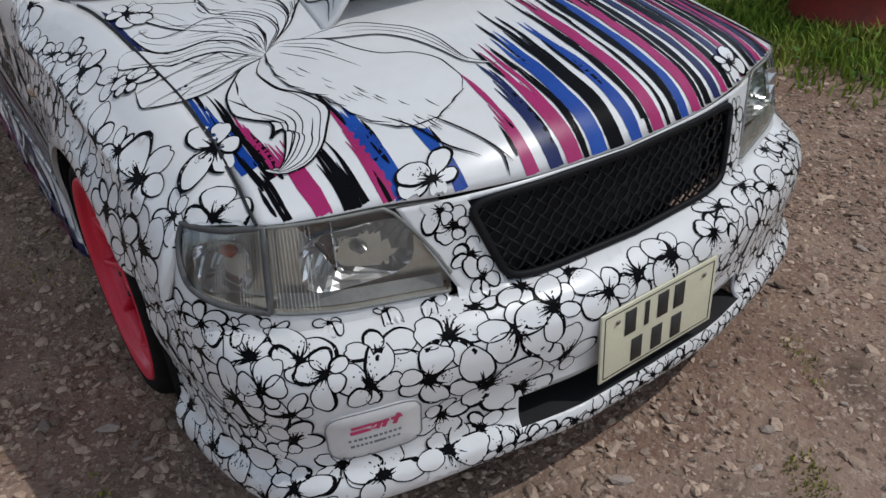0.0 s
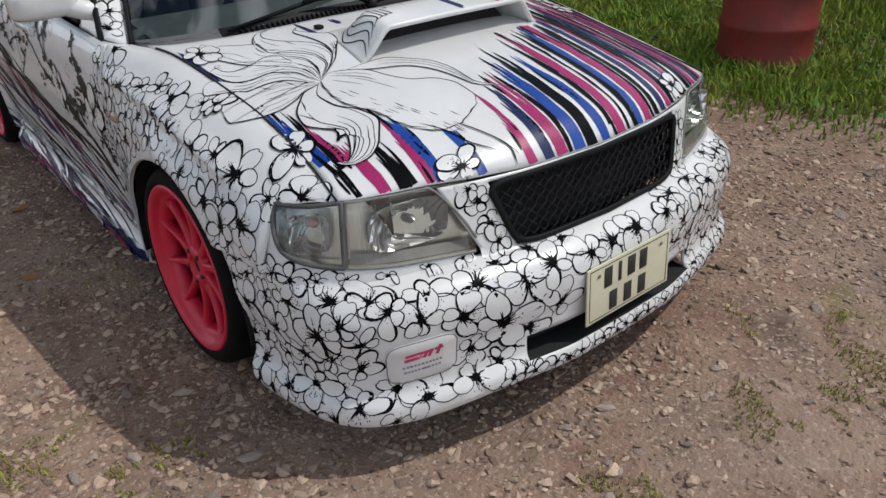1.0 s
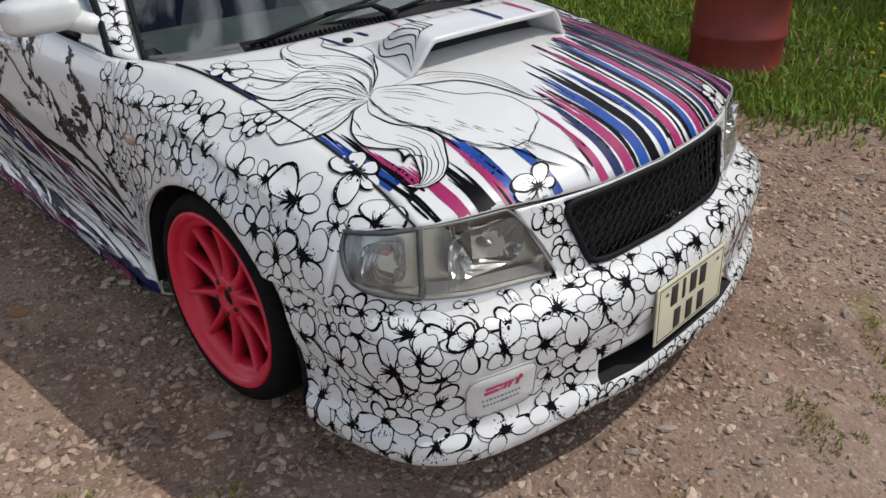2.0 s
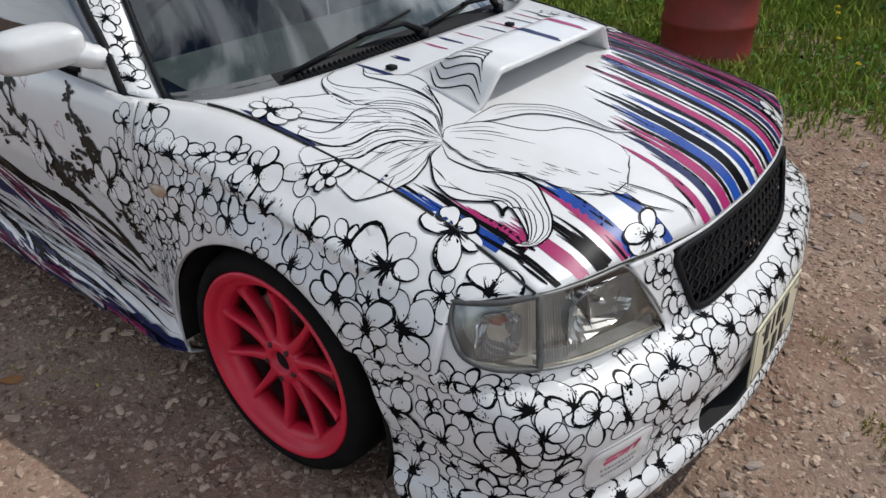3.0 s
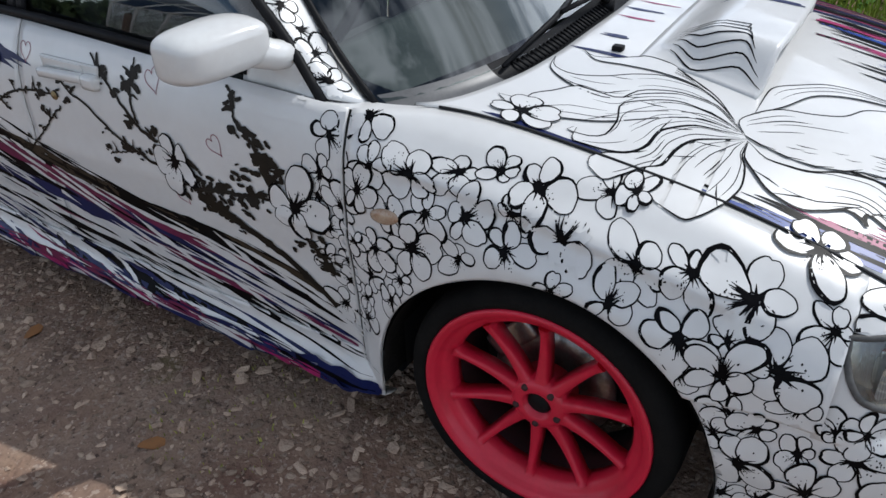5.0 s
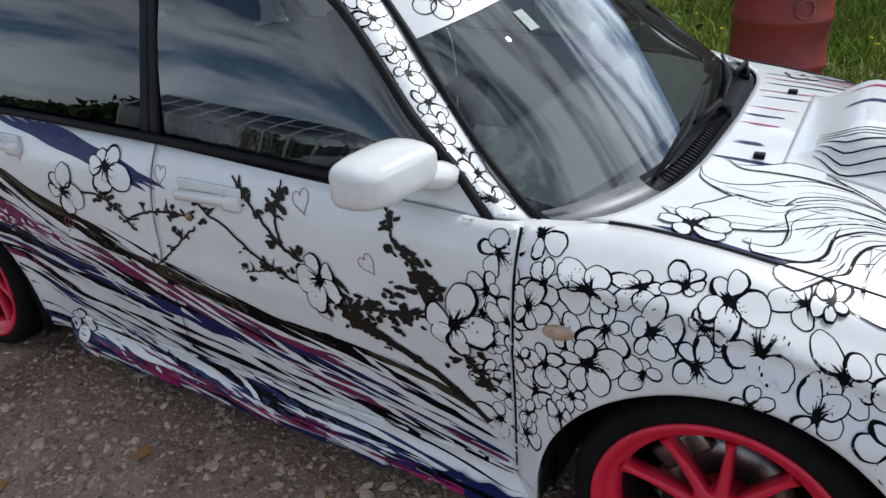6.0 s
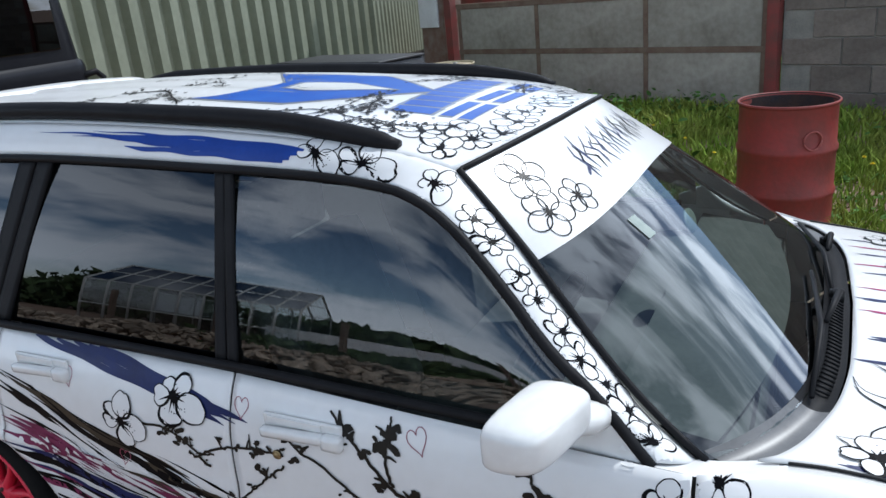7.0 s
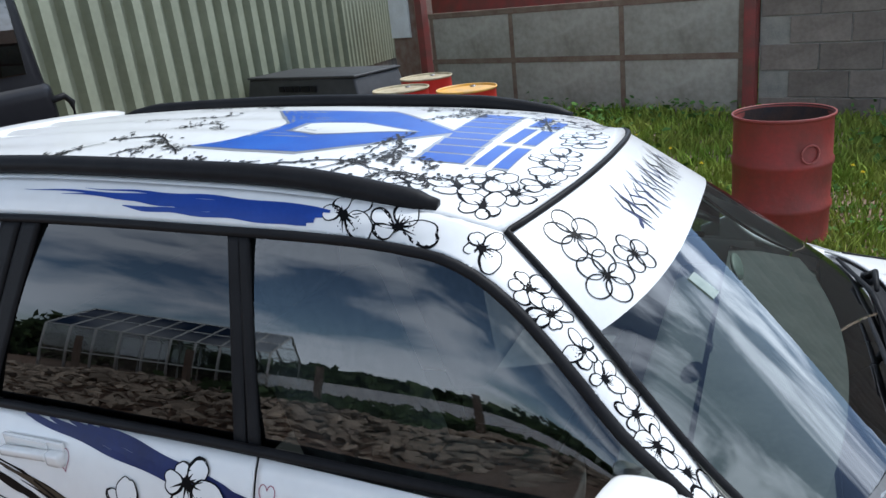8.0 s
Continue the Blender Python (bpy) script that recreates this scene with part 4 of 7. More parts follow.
# ---- bonnet scoop ----
def scoop_point(u, t):
    """Over the scoop from front lip (t=0) to its tail on the bonnet (t=1); u from side to side."""
    half = 0.335 - 0.055 * t
    y = 0.73 + 0.33 * t + 0.03 * abs(u) ** 3 * (1 - t)
    x = u * half
    base = hood_z(x, y)
    h = 0.082 * (1 - smooth(0.45, 1.0, t)) * (1 - smooth(0.72, 1.0, abs(u))) + 0.002
    return Vector((x, y, base + h))


SCOOP = new("bonnet_scoop")
SCOOP.parent = CAR
SCOOP["label"] = "white bonnet scoop with wide dark mouth"
top = sheet(scoop_point, steps(-1, 1, 60), steps(0, 1, 24))
surfaces["scoop"] = top
link("scoop_shell", *top, PAINT, SCOOP, thick=0.012)
# added dark sheet closes the scoop, its colour standing in for the shade inside
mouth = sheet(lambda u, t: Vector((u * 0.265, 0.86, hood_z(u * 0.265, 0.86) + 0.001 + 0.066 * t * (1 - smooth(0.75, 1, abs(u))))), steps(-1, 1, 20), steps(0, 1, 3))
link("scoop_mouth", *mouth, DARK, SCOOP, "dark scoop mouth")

# ---- cabin ----
part("dashboard", box_bm((1.30, 0.46, 0.20), (0, 1.62, 0.785), 0.06), DASH, CAR, "grey moulded dashboard")
link("dash_top", *sheet(lambda u, t: Vector((u * 0.66, 1.36 + 0.32 * t + 0.1 * u * u * (1 - t), 0.905 + 0.035 * t)), steps(-1, 1, 20), steps(0, 1, 6)), DASH, CAR)


def seat(x, y):
    root = new("car_seat")
    root.parent = CAR
    root["label"] = "dark grey cloth car seat"
    part("seat_cushion", box_bm((0.48, 0.5, 0.16), (x, y, 0.52), 0.06), SEAT, root)
    part("seat_back", box_bm((0.46, 0.14, 0.62), (x, y + 0.30, 0.86), 0.06, Matrix.Rotation(-0.3, 4, "X")), SEAT, root)
    part("head_rest", box_bm((0.26, 0.1, 0.17), (x, y + 0.42, 1.25), 0.045), SEAT, root)


seat(-0.36, 2.25)
seat(0.36, 2.25)
part("rear_bench", box_bm((1.28, 0.16, 0.62), (0, 3.34, 0.80), 0.06, Matrix.Rotation(-0.3, 4, "X")), SEAT, CAR, "dark rear bench")
wheel_ring = lathe([(0.02 * math.cos(a), 0.175 + 0.015 * math.sin(a)) for a in steps(0, math.tau * 7 / 8, 7)], 32, "z", close=True)
link("steering_wheel", *moved(wheel_ring, Matrix.Translation((-0.36, 1.92, 0.93)) @ Matrix.Rotation(radians(-62), 4, "X")), TRIM, CAR, "black steering wheel")
part("interior_mirror", box_bm((0.22, 0.03, 0.065), (0.0, 1.98, 1.36), 0.02), TRIM, CAR, "black rear-view mirror")
link("headliner", *sheet(lambda u, t: roof(u * 0.95, 0.02 + 0.94 * t) - Vector((0, 0, 0.03)), steps(-1, 1, 10), steps(0, 1, 10)), SEAT, CAR)

# ---- number plate ----
PLATE = material("cream_plate", (0.66, 0.63, 0.45), 0.35, coat=0.3, second=(0.58, 0.55, 0.40), scale=12)
plate = part("number_plate", box_bm((0.335, 0.006, 0.175), (0, -0.012, 0.348), 0.0028, Matrix.Rotation(radians(-3), 4, "X")), PLATE, CAR, "cream number plate with dark bars")

# ---- surroundings ----
def oil_drum(at, r, h, mat, label, dent=0.0, open_top=True, lid=None):
    root = thing("oil_drum", label, "drum", "oil drums", at=Matrix.Translation(at))
    prof = [(0.0, r * 0.98), (0.006, r * 1.01), (0.02, r * 1.01), (0.028, r * 0.985)]
    for c in (0.34, 0.66):
        prof += [(h * c - 0.03, r * 0.985), (h * c - 0.012, r * 1.02), (h * c + 0.012, r * 1.02), (h * c + 0.03, r * 0.985)]
    prof += [(h - 0.028, r * 0.985), (h - 0.02, r * 1.0)]
    v, f = lathe(prof, 48, "z")
    v = [(x * (1 + dent * noise.noise((x * 3, y * 3, z * 3))), y * (1 + dent * noise.noise((x * 3, y * 3, z * 3 + 5))), z) for x, y, z in v]
    link("drum_wall", v, f, mat, root)
    link("drum_rim", *lathe([(h - 0.02, r * 0.975), (h - 0.022, r * 1.0), (h - 0.012, r * 1.022), (h, r * 1.02), (h, r * 0.985), (h - 0.02, r * 0.975)], 48, "z"), lid or mat, root)
    if open_top:
        link("drum_inside", *lathe([(h - 0.004, r * 0.98), (0.03, r * 0.97), (0.03, 0.0)], 48, "z"), RUST_DARK, root, "dark rusted inside")
    else:
        link("drum_lid", *lathe([(h - 0.02, 0.0), (h - 0.018, r * 0.5), (h - 0.02, r * 0.975)], 48, "z"), lid or mat, root, "drum lid")
        link("drum_bung", *moved(lathe([(0, 0.028), (0.012, 0.028), (0.014, 0.0)], 16, "z"), Matrix.Translation((r * 0.6, 0, h - 0.019))), STEEL, root)
    return root


RUST_DARK = material("rusted_inside", (0.022, 0.02, 0.022), 0.85, second=(0.06, 0.03, 0.02), scale=7, bump=0.3, bump_scale=60)
DRUM_RED = material("faded_red_drum", (0.255, 0.028, 0.022), 0.6, second=(0.16, 0.030, 0.022), scale=4, bump=0.25, bump_scale=25)
drum = oil_drum((3.20, 1.50, 0.0), 0.292, 0.862, DRUM_RED, "faded red oil drum, open, standing on the grass", 0.012)
FADED = material("faded_mark", (0.34, 0.10, 0.085), 0.6, second=(0.28, 0.05, 0.04), scale=30)
ring_mark = []
for i in range(25):
    a = math.tau * i / 24
    th = math.pi + 0.56 + 0.19 * math.cos(a)
    ring_mark.append((0.296 * math.cos(th), 0.296 * math.sin(th), 0.65 + 0.055 * math.sin(a)))
link("drum_mark", *tube(ring_mark, 0.006, 5), FADED, drum, "faded round mark")

RED_DRUM2 = material("bright_red_drum", (0.55, 0.025, 0.02), 0.4, second=(0.45, 0.03, 0.02), scale=5, bump=0.1, bump_scale=30)
LID_YELLOW = material("yellow_drum_lid", (0.72, 0.36, 0.03), 0.5, second=(0.5, 0.3, 0.1), scale=7)
LID_CREAM = material("weathered_cream_lid", (0.48, 0.42, 0.27), 0.7, second=(0.28, 0.22, 0.14), scale=7)
oil_drum((6.0, 5.18, 0.0), 0.29, 0.86, RED_DRUM2, "red oil drum with weathered cream lid", 0.01, False, LID_CREAM)
oil_drum((5.18, 5.10, 0.0), 0.29, 0.855, RED_DRUM2, "red oil drum with weathered cream lid", 0.01, False, LID_CREAM)
oil_drum((4.95, 4.28, 0.0), 0.29, 0.86, RED_DRUM2, "red oil drum with yellow lid", 0.01, False, LID_YELLOW)

# wall line beyond the verge
WALL_A, WALL_D = Vector((6.62, 0.0, 0)), Vector((0.34, 1.0, 0)).normalized()
WALL_N = Vector((-WALL_D.y, WALL_D.x, 0))
def on_wall(d, z, off=0.0):
    p = WALL_A + WALL_D * d + WALL_N * off
    return Vector((p.x, p.y, z))


def wall_frame(d, z, off=0.0):
    m = Matrix((WALL_D, WALL_N, (0, 0, 1))).transposed().to_4x4()
    return Matrix.Translation(on_wall(d, z, off)) @ m


CONCRETE = material("grey_concrete_panel", (0.39, 0.365, 0.315), 0.9, second=(0.22, 0.20, 0.165), scale=1.6, bump=0.2, bump_scale=40, random_tint=0.08)
BLOCK = material("concrete_block", (0.145, 0.118, 0.098), 0.95, second=(0.235, 0.198, 0.165), scale=3.5, bump=0.5, bump_scale=60, random_tint=0.16)
MORTAR = material("mortar", (0.30, 0.28, 0.24), 0.95, second=(0.20, 0.19, 0.17), scale=6, bump=0.3, bump_scale=80)
RUST = material("rusty_steel_frame", (0.14, 0.085, 0.062), 0.85, second=(0.20, 0.15, 0.11), scale=6, bump=0.4, bump_scale=70)
POST_RED = material("red_painted_post", (0.24, 0.04, 0.035), 0.65, second=(0.14, 0.05, 0.04), scale=5, bump=0.25, bump_scale=50)

GATE_0, GATE_1 = 1.98, 6.66
GATE = thing("yard_gate", "large yard gate of grey sheet panels in a rusty steel frame", "gate")
cols = [GATE_0 + 0.05, 3.49, 5.16, GATE_1 - 0.05]
for c0, c1 in zip(cols, cols[1:]):
    for z0, z1 in ((0.09, 0.69), (0.76, 1.335)):
        b = box_bm((c1 - c0 - 0.07, 0.02, z1 - z0), (0, 0, 0), 0.004)
        p = part("gate_panel", b, CONCRETE, GATE, flat=True)
        p.matrix_world = wall_frame((c0 + c1) / 2, (z0 + z1) / 2, 0.01)
for c in cols:
    p = part("gate_upright", box_bm((0.062, 0.05, 1.36), (0, 0, 0), 0.006), RUST, GATE, flat=True)
    p.matrix_world = wall_frame(c, 0.71, 0.0)
for z, hh in ((0.06, 0.05), (0.725, 0.07), (1.375, 0.075)):
    p = part("gate_rail", box_bm((GATE_1 - GATE_0, 0.056, hh), (0, 0, 0), 0.006), RUST, GATE, flat=True)
    p.matrix_world = wall_frame((GATE_0 + GATE_1) / 2, z, 0.0)
for d in (GATE_0 - 0.06, GATE_1 + 0.12):
    post = part("gate_post", box_bm((0.13, 0.13, 3.4), (0, 0, 0), 0.012), POST_RED, flat=True)
    tagged(post, "red-painted rusty steel gate post", "post", "gate posts")
    post.matrix_world = wall_frame(d, 1.68, 0.03)
# block wall
wall_south = part("wall_south", box_bm((9.0, 0.19, 3.3), (0, 0, 0)), MORTAR, flat=True)
tagged(wall_south, "weathered grey concrete block wall", "wall", kind="structure")
wall_south.matrix_world = wall_frame(GATE_0 - 0.14 - 4.5, 1.64, -0.10)
block_mesh = part("block", box_bm((0.588, 0.02, 0.270), (0, 0, 0), 0.006, segments=1), BLOCK, wall_south, flat=True)
first = True
for row in range(12):
    for i in range(11):
        d = GATE_0 - 0.45 - i * 0.60 - (0.30 if row % 2 else 0)
        ob = block_mesh if first else new("block", block_mesh.data)
        ob.parent = wall_south
        ob.matrix_world = wall_frame(d, 0.13 + row * 0.282, 0.000 + 0.004 * random.random())
        first = False

# brick pier, white sheet, corrugated shed
BRICK = material("dark_brick", (0.16, 0.085, 0.06), 0.95, second=(0.22, 0.17, 0.14), scale=9, bump=0.4, bump_scale=60)
pier = part("brick_pier", box_bm((0.5, 0.4, 3.4), (0, 0, 0), 0.01), BRICK, flat=True)
tagged(pier, "dark brown brick pier beside the gate", "pier")
pier.matrix_world = wall_frame(GATE_1 + 0.50, 1.68, -0.16)
SHEET_WHITE = material("white_sheet", (0.7, 0.71, 0.72), 0.6, second=(0.6, 0.6, 0.6), scale=4)
ws = part("white_board", box_bm((0.40, 0.03, 2.9), (0, 0, 0), 0.005), SHEET_WHITE, flat=True)
tagged(ws, "plain white sheet fixed beside the shed", "board")
ws.matrix_world = wall_frame(GATE_1 + 0.55, 2.55, 0.062)

GREEN = material("grey_green_cladding", (0.225, 0.240, 0.170), 0.6, second=(0.170, 0.182, 0.125), scale=1.5, bump=0.05, bump_scale=30)
PLINTH = material("plinth_concrete", (0.22, 0.21, 0.19), 0.95, second=(0.14, 0.13, 0.12), scale=4, bump=0.3, bump_scale=40)


def cladding(a, b, z0, z1, pitch, deep, name, fall=0.0):
    """Box-profile sheeting from plan point a to b."""
    a, b = Vector((*a, 0)), Vector((*b, 0))
    d = (b - a)
    n = max(1, round(d.length / pitch))
    pitch = d.length / n
    d.normalize()
    nrm = Vector((d.y, -d.x, 0))
    pts = []
    for i in range(n):
        s = i * pitch
        pts += [(s, 0), (s + pitch * 0.42, 0), (s + pitch * 0.52, -deep), (s + pitch * 0.90, -deep)]
    pts.append((n * pitch, 0))
    verts = []
    for s, o in pts:
        p = a + d * s + nrm * o
        verts += [(p.x, p.y, z0 - fall * s / (n * pitch) + 0.01 * math.sin(s * 9)), (p.x, p.y, z1)]
    faces = [(2 * i, 2 * i + 2, 2 * i + 3, 2 * i + 1) for i in range(len(pts) - 1)]
    ob = link(name, verts, faces, GREEN, flat=True, thick=0.004)
    return tagged(ob, "grey-green corrugated metal shed wall", "shed wall", kind="structure")


cladding((1.8, 8.0), (9.19, 8.0), 0.55, 4.6, 0.290, 0.10, "wall_shed_front")
cladding((9.19, 8.0), (18.9, 11.1), 0.62, 4.6, 0.30, 0.03, "wall_shed_side", 0.55)
pl = part("shed_plinth", box_bm((7.4, 0.3, 0.58), (5.47, 8.22, 0.28)), PLINTH, flat=True)
tagged(pl, "grey concrete plinth under the shed", "plinth", kind="structure")
pl2 = link("shed_plinth", *sheet(lambda u, z: Vector((9.12 + 9.7 * u, 8.06 + 3.1 * u, z * (1 - 0.85 * u))), steps(0, 1, 2), steps(0, 0.72, 2)), PLINTH, flat=True)
tagged(pl2, "grey concrete plinth under the shed", "plinth", kind="structure")

# black ribbed box beyond the car
BOX = material("matt_black_plastic", (0.022, 0.023, 0.025), 0.55, second=(0.04, 0.04, 0.042), scale=8, bump=0.15, bump_scale=120)
crate = thing("storage_box", "black plastic storage box with sloping sides and raised bars", "box", at=Matrix.Translation((6.38, 6.78, 0)) @ Matrix.Rotation(radians(76.5), 4, "Z"))
part("box_body", box_bm((2.3, 1.0, 0.92), (0, 0, 0.46), 0.03, taper=0.80), BOX, crate)
part("box_lid", box_bm((1.88, 0.83, 0.03), (0, 0, 0.93), 0.012), BOX, crate)
for i in range(5):
    part("raised_bar", box_bm((0.09 + 0.05 * (i % 2), 0.016, 0.07), (-0.26 + i * 0.14, 0.428, 0.80), 0.005), TRIM, crate)

# black van behind the car
VAN_PAINT = material("black_van_paint", (0.006, 0.006, 0.008), 0.3, second=(0.010, 0.010, 0.012), scale=3, spec=0.15)
van = thing("van", "black van with dark windows parked beside the shed", "van", at=Matrix.Translation((1.36, 6.9, 0)) @ Matrix.Rotation(radians(4), 4, "Z"))
part("van_body", box_bm((3.4, 1.9, 1.25), (-1.0, 0.3, 0.85), 0.12, segments=4), VAN_PAINT, van)
part("van_cab", box_bm((3.36, 1.86, 1.2), (-1.0, 0.3, 1.95), 0.12, segments=4, taper=0.95), VAN_PAINT, van)
part("van_window", box_bm((1.1, 0.02, 0.62), (-0.05, -0.625, 1.85), 0.008), TINT, van, "dark van window")
for x in (-2.1, 0.15):
    link("van_wheel", *moved(lathe([(0, 0.0), (0, 0.2), (-0.02, 0.3), (0.0, 0.33), (0.1, 0.34), (0.2, 0.33), (0.2, 0.0)], 28), Matrix.Translation((x, -0.62, 0.34)) @ Matrix.Rotation(math.pi / 2, 4, "Z")), RUBBER, van)
link("van_handle", *tube([(0.62, -0.62, 1.33), (0.74, -0.66, 1.35), (0.78, -0.68, 1.30), (0.78, -0.68, 1.16), (0.74, -0.66, 1.10)], 0.025, 10), TRIM, van, "black van mirror stay")

# red machine behind the gate
mach = thing("farm_trailer", "dark red farm trailer behind the gate", "trailer", at=wall_frame(6.3, 0, -1.9))
part("trailer_body", box_bm((3.6, 1.6, 0.9), (0, 0, 1.48), 0.05), POST_RED, mach)
part("trailer_rail", box_bm((3.7, 1.7, 0.08), (0, 0, 1.97), 0.02), TRIM, mach)
for x in (-1.0, 1.0):
    link("trailer_wheel", *moved(lathe([(0, 0.0), (0, 0.45), (0.1, 0.6), (0.3, 0.6), (0.4, 0.0)], 24), Matrix.Translation((x, -0.9, 0.6)) @ Matrix.Rotation(math.pi / 2, 4, "Z")), RUBBER, mach)

# ---- vinyl artwork laid on the body ----
from mathutils.bvhtree import BVHTree
SKIN_V, SKIN_F = merged(*[surfaces[k] for k in surfaces if k not in ("tailgate",)])
SKIN = BVHTree.FromPolygons([Vector(v) for v in SKIN_V], SKIN_F)


def on_side(y, z):
    p, n, _, _ = SKIN.ray_cast(Vector((-2.0, y, z)), Vector((1, 0, 0)), 1.45)
    return (p, n if n.x < 0 else -n) if p else None


def on_top(x, y):
    p, n, _, _ = SKIN.ray_cast(Vector((x, y, 3.0)), Vector((0, 0, -1)), 2.6)
    return (p, n if n.z > 0 else -n) if p else None


def on_bumper(s, z):
    q = bumper_point(s, z)
    e = bumper_point(min(1, s + 0.01), z) - bumper_point(max(-1, s - 0.01), z)
    u = bumper_point(s, min(0.522, z + 0.006)) - bumper_point(s, max(0.136, z - 0.006))
    n = e.cross(u).normalized()
    return q, n if n.dot(Vector((q.x, -1, 0.3))) > 0 else -n


def on_lamp_ledge(s, z):
    p = lamp_point(s, z)
    e = lamp_point(s + 0.02, z) - lamp_point(s - 0.02, z)
    n = e.cross(Vector((0, 0, 1))).normalized()
    return p, n if n.y < 0 else -n


def frame_at(hit):
    p, n = hit
    a = Vector((0, 0, 1)).cross(n)
    if a.length < 0.35:
        a = Vector((1, 0, 0)) - n * n.x
    a.normalize()
    return p, n, a, n.cross(a).normalized()


def settle_at(hit, a, b):
    """The place on the skin a, b metres off from a spot, in its tangent plane."""
    p, n, ea, eb = frame_at(hit)
    q = p + ea * a + eb * b
    h, m, _, d = SKIN.ray_cast(q + n * 0.032, -n, 0.066)
    if h is None:
        return None
    return h, m if m.dot(n) > 0 else -m


def ribbon(hits, widths, off, closed=False):
    if closed and not all(hits):
        # an outline that runs off the panel is cut open there
        c = len(hits)
        start = max(i for i in range(c) if hits[i] is None) + 1
        hits = [hits[(start + i) % c] for i in range(c)]
        widths = [widths[(start + i) % c] for i in range(c)]
        closed = False
    if not all(hits):
        n = 0
        while n < len(hits) and hits[n]:
            n += 1
        hits, widths = hits[:n], widths[:n]
    if len(hits) < 2:
        return [], []
    verts, faces = [], []
    c = len(hits)
    for i, (p, n) in enumerate(hits):
        a = hits[(i - 1) % c][0] if closed or i else p
        b = hits[(i + 1) % c][0] if closed or i < c - 1 else p
        t = b - a
        if t.length < 1e-6:
            t = Vector((1, 0, 0))
        side = n.cross(t.normalized()).normalized() * (widths[i] / 2)
        verts += [p + side + n * off, p - side + n * off]
    for i in range(c if closed else c - 1):
        j = (i + 1) % c
        if (hits[i][0] - hits[j][0]).length < (0.035 if len(hits) == 24 else 0.15):
            faces.append((2 * i, 2 * j, 2 * j + 1, 2 * i + 1))
    return verts, faces


def decal(name, layers, parent, label=""):
    """One thin vinyl piece of several colours: layers of (piece, material)."""
    verts, faces, slots, mats = [], [], [], []
    for (v, f), m in layers:
        if not f:
            continue
        if m not in mats:
            mats.append(m)
        o = len(verts)
        verts += [tuple(p) for p in v]
        faces += [tuple(i + o for i in q) for q in f]
        slots += [mats.index(m)] * len(f)
    if not faces:
        return None
    if on_body(parent):
        verts = [laid(v) for v in verts]
    me = bpy.data.meshes.new(name)
    me.from_pydata(verts, [], faces)
    for m in mats:
        me.materials.append(m)
    me.polygons.foreach_set("material_index", slots)
    me.polygons.foreach_set("use_smooth", [True] * len(faces))
    ob = new(name, me)
    ob.parent = parent
    if label:
        ob["label"] = label
    return ob


placed = []
height = [0.0]


